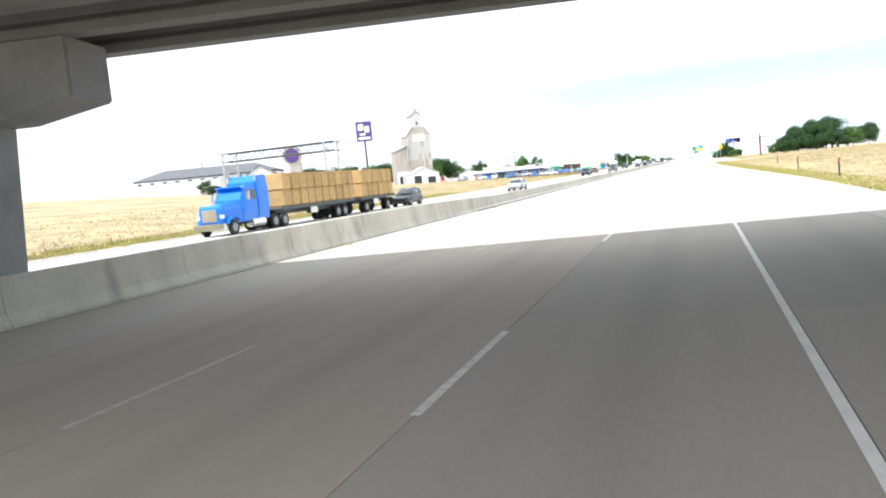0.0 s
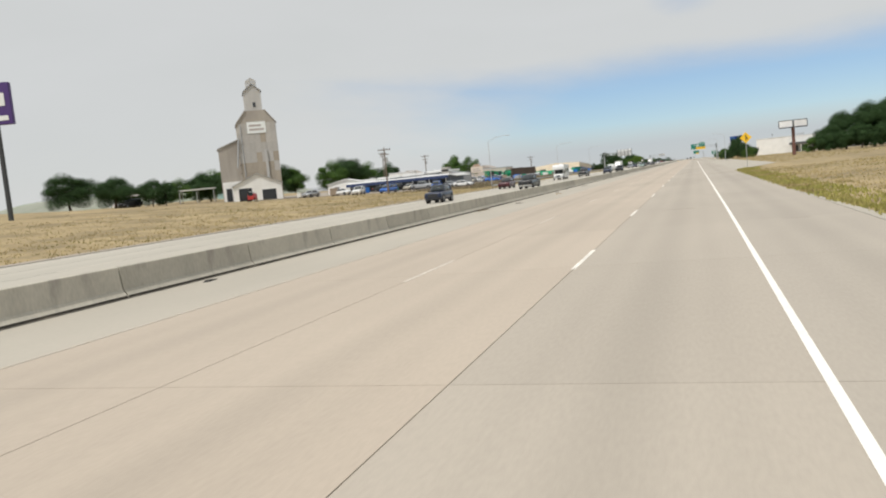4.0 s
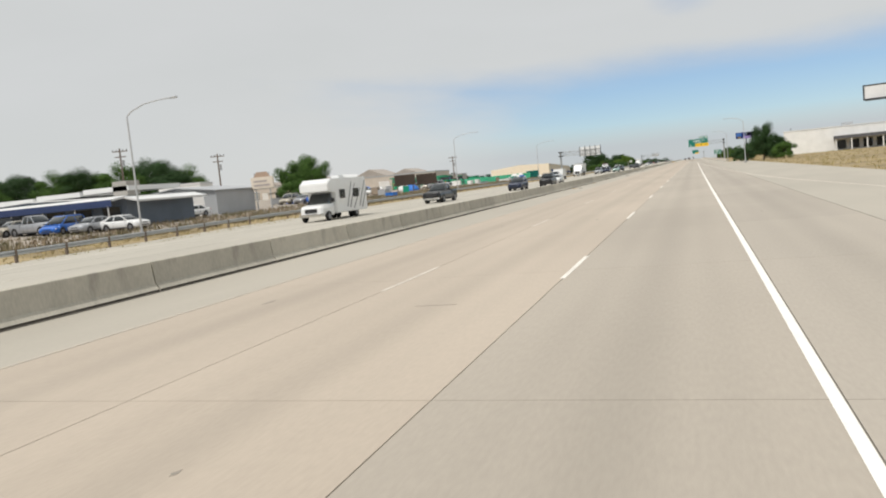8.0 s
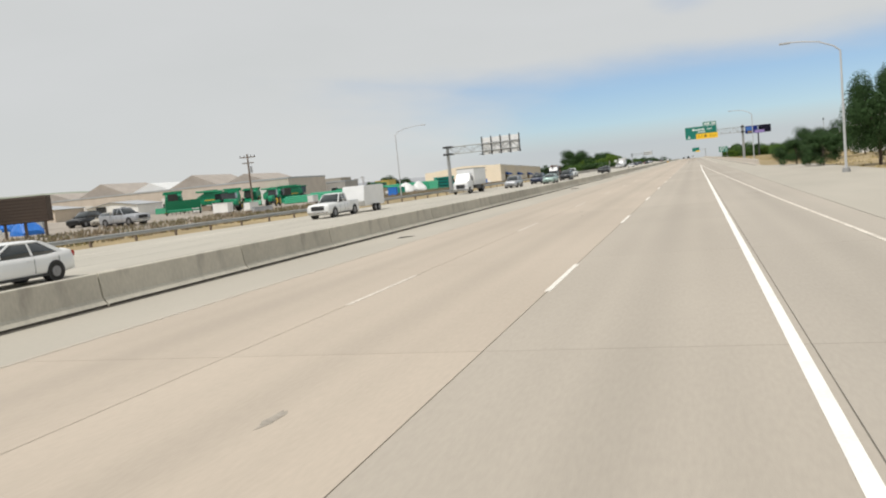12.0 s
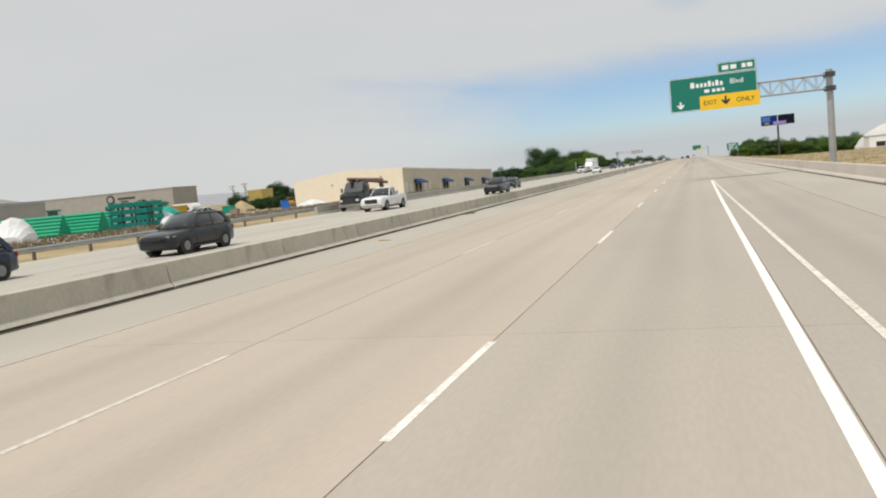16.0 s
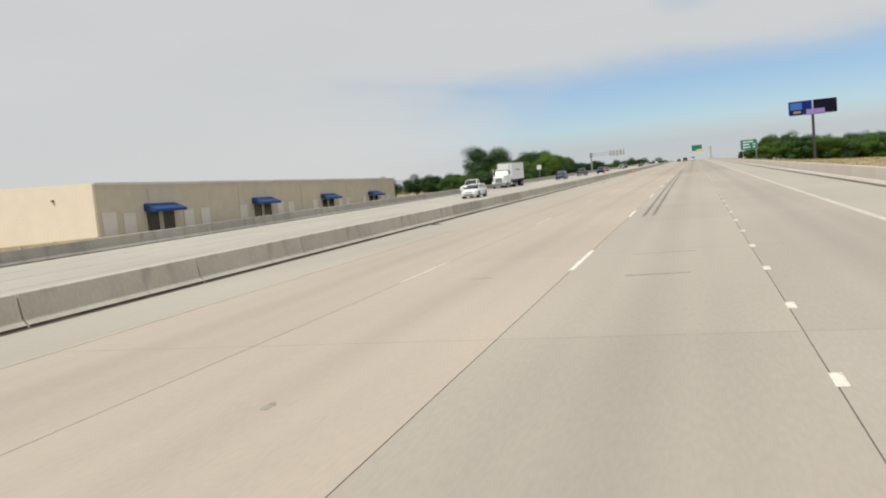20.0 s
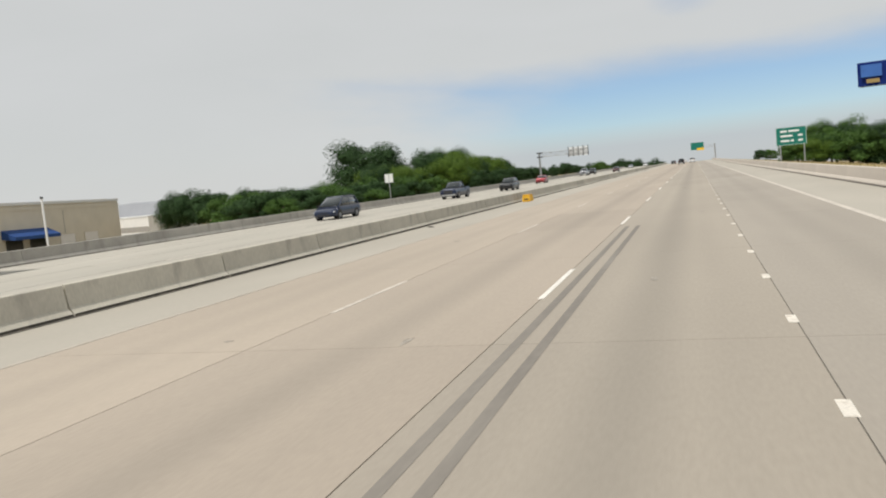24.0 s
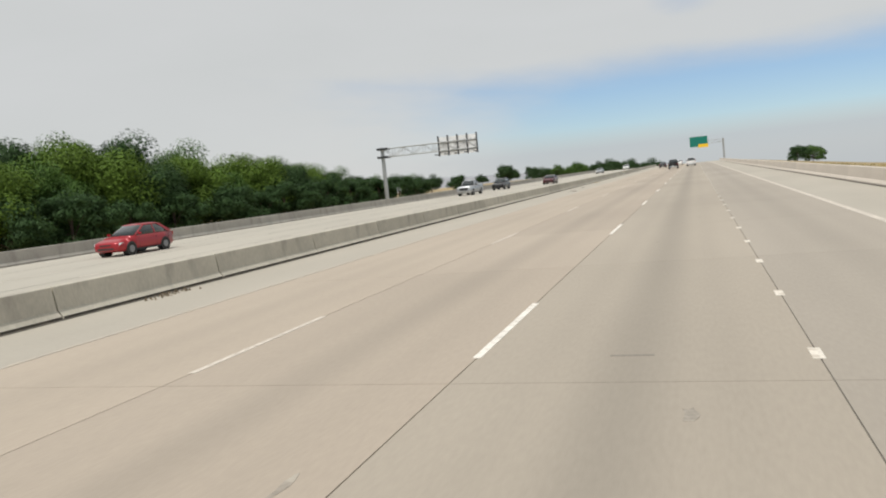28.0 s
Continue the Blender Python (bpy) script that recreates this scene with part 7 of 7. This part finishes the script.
part("drawbar", Solid().rod((0, -4.4, 0.9), (0, -6.4, 0.6), 0.08), M_DARKSTEEL, gw_r)
wheels(gw_r, (-3.0, 2.2, 3.4), 1.1, 0.55)
ol = thing("loader", "small orange skid loader behind the parapet", "loader", (-76, 578, land(-76, 578)), 40)
m_orl = plain("orange_loader_paint", (0.62, 0.30, 0.02), 0.5)
ol.scale = (0.85, 0.85, 0.85)
part("body", Solid().prism([(-1.3, 0.4), (1.2, 0.4), (1.3, 1.3), (0.6, 1.7), (-1.3, 1.3)], -0.7, 0.7, "x"), m_orl, ol, bevel=0.05)
part("cage", Solid().span((-0.6, -0.5, 1.3), (0.6, 0.7, 2.15)), M_GLASS, ol, "dark mesh operator cage", bevel=0.05)
part("cage_roof", Solid().span((-0.65, -0.6, 2.15), (0.65, 0.8, 2.25)), m_orl, ol, bevel=0.03)
for sx in (-1, 1):
    part("lift_arm", Solid().rod((sx * 0.85, 1.1, 1.6), (sx * 0.85, -1.8, 0.5), 0.1, n=6), m_orl, ol)
part("bucket", Solid().prism([(-2.3, 0.1), (-1.7, 0.1), (-1.6, 0.8), (-1.75, 0.8)], -0.9, 0.9, "x"), M_DARKSTEEL, ol)
wheels(ol, (-0.6, 0.6), 0.8, 0.42, m_yw)
ct = thing("camper_trailer", "white rounded camper trailer in a yard", "caravan", (-104, 583, land(-104, 583)), 75)
part("body", Solid().prism([(-3.3, 0.5), (3.2, 0.5), (3.3, 2.6), (2.9, 3.0), (-2.9, 3.0), (-3.5, 2.2)], -1.2, 1.2, "x"), COLOURS["white"], ct, bevel=0.12)
for yy in (-1.9, 0.2, 1.9):
    for sx in (-1, 1):
        part("window", Solid().span((sx * 1.195, yy - 0.45, 1.5), (sx * 1.215, yy + 0.45, 2.2)), M_GLASS, ct)
part("drawbar", Solid().rod((0, -3.3, 0.55), (0, -4.6, 0.5), 0.06), M_DARKSTEEL, ct)
wheels(ct, (-0.2, 0.7), 1.1, 0.35)
for x, y, h, k in ((-92, 593, 2.8, "bush_dark"), (-118, 632, 3.4, "bush_dark"), (-113, 632, 3.8, "bush_dark"), (-120, 640, 3.6, "bush_dark"), (-134, 652, 3.4, "bush_dark"), (-146, 692, 12.6, "lush_dark"), (-81.4, 775.5, 5.5, "round")):
    tree(k, x, y, h, 1.2, "near the unit building")
implement(-84, 552, 70, 5.0, m_yw, "yellow hopper implement in a dealer's yard")
implement(-90, 560, 110, 4.0, m_bbw, "white tank implement in a dealer's yard")


def hopper_on_posts(x, y, rz):
    v = thing("timber_hoarding", "brown timber hoarding box on posts", "hoarding", (x, y, land(x, y)), rz, "timber hoardings")
    part("box", Solid().span((-2.2, -0.6, 1.4), (2.2, 0.6, 3.7)), M_BROWN, v, bevel=0.03)
    for i in range(8):
        part("slat", Solid().span((-2.2, -0.66, 1.5 + i * 0.28), (2.2, -0.6, 1.68 + i * 0.28)), M_BROWN, v)
    for sx in (-1.7, 0.0, 1.7):
        part("post", Solid().span((sx - 0.1, -0.1, -0.3), (sx + 0.1, 0.1, 1.4)), M_WOODPOLE, v)


hopper_on_posts(-59.4, 382.5, 25)
hopper_on_posts(-56.2, 387.5, 25)


def tarp_heap(x, y, w, h, mat, label):
    v = thing("tarpaulin_heap", label, "tarpaulin", (x, y, land(x, y) + 0.05), pk.uniform(0, 90), "covered heaps")
    s = Solid()
    rings = []
    for k, yy in enumerate(np.linspace(-w / 2, w / 2, 7)):
        e = math.sqrt(max(0.02, 1 - (2 * yy / w) ** 2 * 0.9))
        rings.append([(math.cos(a) * w * 0.42 * (0.5 + 0.5 * e), yy, max(-0.1, math.sin(a) * h * e * (1 + 0.12 * math.sin(3 * a + k)))) for a in np.linspace(math.pi, 0, 9)])
    part("sheet", s.loft(rings), mat, v)
    part("rope", Solid().rod((-w * 0.35, 0, 0.1), (0, 0, h * 1.02), 0.03, n=5).rod((0, 0, h * 1.02), (w * 0.35, 0, 0.1), 0.03, n=5), M_DARKSTEEL, v)


m_tb = plain("blue_tarpaulin", (0.02, 0.16, 0.55), 0.5)
m_tg = plain("green_tarpaulin", (0.0, 0.27, 0.17), 0.5)
m_tt = plain("teal_tarpaulin", (0.0, 0.27, 0.22), 0.5)
m_tc = plain("tan_canvas_sheet", (0.40, 0.31, 0.17), 0.8)
m_tw = plain("white_tarpaulin", (0.66, 0.66, 0.64), 0.5)
for a in ((-62, 393, 3.4, 1.6, m_tb), (-64, 364, 3.0, 1.2, m_tb), (-66, 345, 2.4, 1.0, m_tb), (-70, 395, 4.0, 1.3, m_tw), (-60, 492, 5.0, 2.0, m_tw), (-60, 557, 5.4, 0.95, m_tw), (-78, 404, 4.4, 1.6, m_tb),
          (-88, 414, 4.6, 1.7, m_tb), (-98, 421, 5.0, 1.5, m_tb), (-74, 420, 4.4, 1.6, m_tw), (-60.5, 521, 5.0, 1.9, m_tt), (-56.5, 515.5, 3.6, 1.3, m_tw), (-59, 497.5, 4.2, 2.1, m_tw), (-73.5, 557, 4.4, 1.8, m_tc)):
    tarp_heap(*a, "covered heap under a %s tarpaulin" % {m_tb: "blue", m_tt: "teal", m_tc: "tan"}.get(a[4], "white"))


def bin_stack(x, y, rz, cols, high):
    """Slatted field bins stacked in rows on pallets."""
    v = thing("bin_stack", "stack of slatted teal plastic field bins", "bins", (x, y, land(x, y) + 0.05), rz, "stacked bins")
    for c in range(cols):
        x0 = (c - (cols - 1) / 2) * 1.28
        for k in range(high):
            b = part("bin", Solid().span((x0 - 0.58, -0.55, 0.14 + 0.72 * k), (x0 + 0.58, 0.55, 0.66 + 0.72 * k)), m_tt, v, bevel=0.02)
            for j in range(3):
                part("slat", Solid().span((x0 - 0.61, -0.59, 0.18 + 0.72 * k + 0.17 * j), (x0 + 0.61, -0.55, 0.30 + 0.72 * k + 0.17 * j)), m_tt, b)
            for sx in (-0.42, 0.42):
                part("runner", Solid().span((x0 + sx - 0.07, -0.55, 0.72 * k - 0.06), (x0 + sx + 0.07, 0.55, 0.72 * k + 0.14)), M_DARKSTEEL, b)


bin_stack(-58.0, 511.2, 50, 3, 4)
bin_stack(-57.0, 513.6, 50, 2, 4)
m_cr = plain("faded_crate_wood", (0.30, 0.24, 0.18), 0.9)
cl = random.Random(90)
for i in range(46):
    y = cl.uniform(262, 555)
    x = cl.uniform(-84, -49)
    if 286 < y < 330 and x < -54:
        continue
    h, w, dp = cl.uniform(0.6, 1.6), cl.uniform(0.9, 2.6), cl.uniform(0.9, 1.6)
    m = (m_cr, m_tw, M_ROOFGREY, m_tb, m_cr, M_WHITEWALL, m_tg)[i % 7]
    word = {m_cr: "weathered wooden", m_tw: "white wrapped", M_ROOFGREY: "grey metal", m_tb: "blue plastic", M_WHITEWALL: "white painted", m_tg: "green plastic"}[m]
    cr = thing("yard_crate", word + " crate standing in a dirt yard", "crate", (x, y, land(x, y) + 0.08), cl.uniform(0, 90), "yard crates")
    part("box", Solid().span((-w / 2, -dp / 2, 0.12), (w / 2, dp / 2, h)), m, cr, bevel=0.03)
    part("lid", Solid().span((-w / 2 - 0.03, -dp / 2 - 0.03, h), (w / 2 + 0.03, dp / 2 + 0.03, h + 0.06)), m, cr)
    for sx in (-1, 1):
        part("skid", Solid().span((sx * w * 0.36 - 0.06, -dp / 2, -0.02), (sx * w * 0.36 + 0.06, dp / 2, 0.12)), M_WOODPOLE, cr)
mc = thing("harvester", "red and white farm machine before the grain elevator", "farm machine", (-78, 241, land(-78, 241)), 20)
mc.scale = (0.62, 0.62, 0.62)
part("body", Solid().loft([ring(-2.2, 0.9, 0.8, 1.8), ring(-1.0, 1.1, 0.7, 2.6), ring(2.0, 1.1, 0.8, 2.5), ring(2.6, 0.8, 1.0, 1.9)]), plain("red_machine_paint", (0.40, 0.03, 0.025), 0.5), mc, bevel=0.05)
part("cab", Solid().span((-0.7, -2.1, 1.7), (0.7, -0.9, 3.0)), M_GLASS, mc, bevel=0.06)
part("tank", Solid().span((-0.9, 0.0, 2.4), (0.9, 1.8, 3.1)), COLOURS["white"], mc, bevel=0.06)
wheels(mc, (-1.5, 1.6), 1.05, 0.6, m_yw)

# low hills on the horizon; distance haze is mixed into their grey colour
hl = Solid()
hx = np.linspace(-3000, -320, 60)
pts = []
for i, x in enumerate(hx):
    h = 62 + 40 * noise.noise((x * 0.0016, 2.0, 0.0)) + 14 * noise.noise((x * 0.006, 5.0, 0.0))
    h = h * lerp(x, (-3000, -1500, -500, 600), (0.7, 0.6, 0.15, -0.6)) - 8.0
    pts += [(x, 2900 + 0.12 * abs(x), -160.0), (x, 3050 + 0.12 * abs(x), h), (x, 3500 + 0.12 * abs(x), h * 1.02)]
hl.add(pts, [(3 * i + j, 3 * i + 3 + j, 3 * i + 4 + j, 3 * i + 1 + j) for i in range(59) for j in range(2)])
setting("backdrop", hl, material("haze_tinted_hillside", (0.30, 0.31, 0.33), 0.95, fine=(0.02, 0.05), coarse=(0.004, 0.1), space="World"), "low hills on the horizon, greyed by painted haze", "hills")

hv, hf = [], []
HN, HM = 34, 14
for j in range(HM):
    for i in range(HN):
        u, w = i / (HN - 1) * 2 - 1, j / (HM - 1) * 2 - 1
        along = Vector((-540, 762, 0)) + Vector((0.97, 0.24, 0)) * (u * 225) + Vector((-0.24, 0.97, 0)) * (w * 110)
        up = 31 * math.exp(-2.2 * u ** 4) * max(0.0, 1 - w * w) + 5 * noise.noise((u * 2.2, w * 1.5, 4.0)) * (1 - w * w)
        hv.append((along.x, along.y, up - 8.0))
hf = [(j * HN + i, j * HN + i + 1, (j + 1) * HN + i + 1, (j + 1) * HN + i) for j in range(HM - 1) for i in range(HN - 1)]
setting("hill", Solid().add(hv, hf), material("grey_green_hillside", (0.26, 0.27, 0.22), 0.95, fine=(0.3, 0.08), coarse=(0.02, 0.16), space="World", second=((0.20, 0.23, 0.17), 0.45, 0.62, 0.03)), "low grey-green hill beyond the yards", "hill")

# ---- pieces of the carriageway and barriers ----
for lane, xa, xb, mt in LANES:
    me = Solid().span((xa, 0.006, -0.025), (xb, SLAB - 0.006, 0.0)).mesh("slab", mt)
    if lane == "inner":
        s, s_old = Solid(), Solid()
        for k in range(113):
            (s if k < 75 else s_old).span((xa, -22 + k * SLAB + 0.006, -0.025), (xb, -22 + (k + 1) * SLAB - 0.006, 0.0))
        tagged(part("slabs", s, mt, road), kind="stuff")
        tagged(part("slabs", s_old, OLD[lane], road), kind="stuff")
    else:
        old = Solid().span((xa, 0.006, -0.025), (xb, SLAB - 0.006, 0.0)).mesh("slab", OLD[lane])
        for k in range(113):
            piece("slab", me if k < 75 else old, road, (0, -22 + k * SLAB, 0.0))

PROFILE = [(0.0, 0.0), (0.0, 0.06), (-0.12, 0.22), (-0.19, 0.77), (-0.21, 0.79), (-0.37, 0.79), (-0.39, 0.77), (-0.46, 0.22), (-0.58, 0.06), (-0.58, 0.0)]
SEG = 5.85
med = thing("median_barrier", "weathered grey precast concrete median barrier", "barrier", kind="structure")
seg_mesh = Solid().prism(PROFILE, 0.024, SEG - 0.024, "y").mesh("barrier_segment", M_BARRIER)
def wall_height(y):
    """The cast wall under the overpass steps down to the precast barrier."""
    return lerp(y, (0, 41, 57, 330, 450), (1.36, 1.33, 1.0, 1.0, 0.9))


for k in range(-8, 9):
    y0 = 3.6 + SEG * k
    hs = [wall_height(y0), wall_height(y0 + SEG)]
    ends = [[(x_median(yy) + x, yy, z * h) for x, z in PROFILE] for yy, h in zip((y0 + 0.008, y0 + SEG - 0.008), hs)]
    part("barrier_segment", Solid().loft(ends), M_BARRIER, med)
for k in range(9, 180):
    y0 = 3.6 + SEG * k
    a, b = x_median(y0), x_median(y0 + SEG)
    piece("barrier_segment", seg_mesh, med, (a, y0, 0.0), -math.degrees(math.atan2(b - a, SEG)), (1.0, 1.0, wall_height(y0)))
part("base_joint", ribbon(lambda y: x_median(y) - 0.02, lambda y: x_median(y) + 0.13, [y for y in YS[1:] if 49 < y < 1061], 0.012, 0.012), M_GRIMESHADE, med, "dark line of dirt and painted shade along the foot")
toe = Solid().span((0.0, 0.024, 0.0), (0.004, SEG - 0.024, 0.065)).mesh("toe_grime", M_GRIMESHADE)
for k in range(8, 180):
    y0 = 3.6 + SEG * k
    piece("toe_grime", toe, med, (x_median(y0) + 0.001, y0, 0.0), -math.degrees(math.atan2(x_median(y0 + SEG) - x_median(y0), SEG)))
side = thing("side_barrier", "pale concrete parapet along the hard shoulder", "barrier", kind="structure")
rprof = [(-x, z) for x, z in PROFILE]
seg_r = Solid().prism(rprof, 0.004, SEG - 0.004, "y").mesh("barrier_segment", M_PARAPET)
for k in range(76, 180):
    piece("barrier_segment", seg_r, side, (7.87, 3.6 + SEG * k, 0.0))
part("base_joint", Solid().span((7.68, 448, 0.0), (7.89, 1056, 0.012)), M_GRIMESHADE, side, "dark line of dirt and painted shade along the foot")
far_side = thing("far_barrier", "grey concrete parapet beyond the oncoming lanes", "barrier", kind="structure")
fprof = [(x, z * 0.95) for x, z in PROFILE]
seg_f = Solid().prism(fprof, 0.012, SEG * 2 - 0.012, "y").mesh("barrier_segment", M_FARBARRIER)
for k in range(43, 90):
    piece("barrier_segment", seg_f, far_side, (-32.9, 3.6 + SEG * 2 * k, 0.0))
part("base_joint", Solid().span((-32.88, 508, 0.0), (-32.58, 1056, 0.012)), M_GRIMESHADE, far_side, "dark line of dirt and painted shade along the foot")

rail = thing("guard_rail", "galvanised steel guard rail along the oncoming carriageway", "guard rail", kind="structure")
WBEAM = [(0.0, 0.40), (0.05, 0.44), (0.05, 0.50), (0.0, 0.545), (0.05, 0.59), (0.05, 0.65), (0.0, 0.69), (-0.012, 0.69), (0.035, 0.645), (0.035, 0.595), (-0.015, 0.545), (0.035, 0.495), (0.035, 0.445), (-0.012, 0.40)]


def x_rail(y):
    return lerp(y, (246, 292, 358, 430, 470, 506), (-33.6, -38.7, -38.7, -33.7, -33.2, -33.1))


rail_post = Solid().span((-0.07, -0.08, -0.3), (0.05, 0.08, 0.72)).mesh("rail_post", M_WOODPOLE)
for k in range(65):
    ya = 246.0 + 4.0 * k
    xa, xb = x_rail(ya), x_rail(ya + 4.0)
    part("beam", Solid().add([(xa + dx, ya, h) for dx, h in WBEAM] + [(xb + dx, ya + 4.0, h) for dx, h in WBEAM],
                             [(i, (i + 1) % 14, 14 + (i + 1) % 14, 14 + i) for i in range(14)]), M_GALV, rail)
    piece("rail_post", rail_post, rail, (xa - 0.10, ya + 1.0, 0.0))
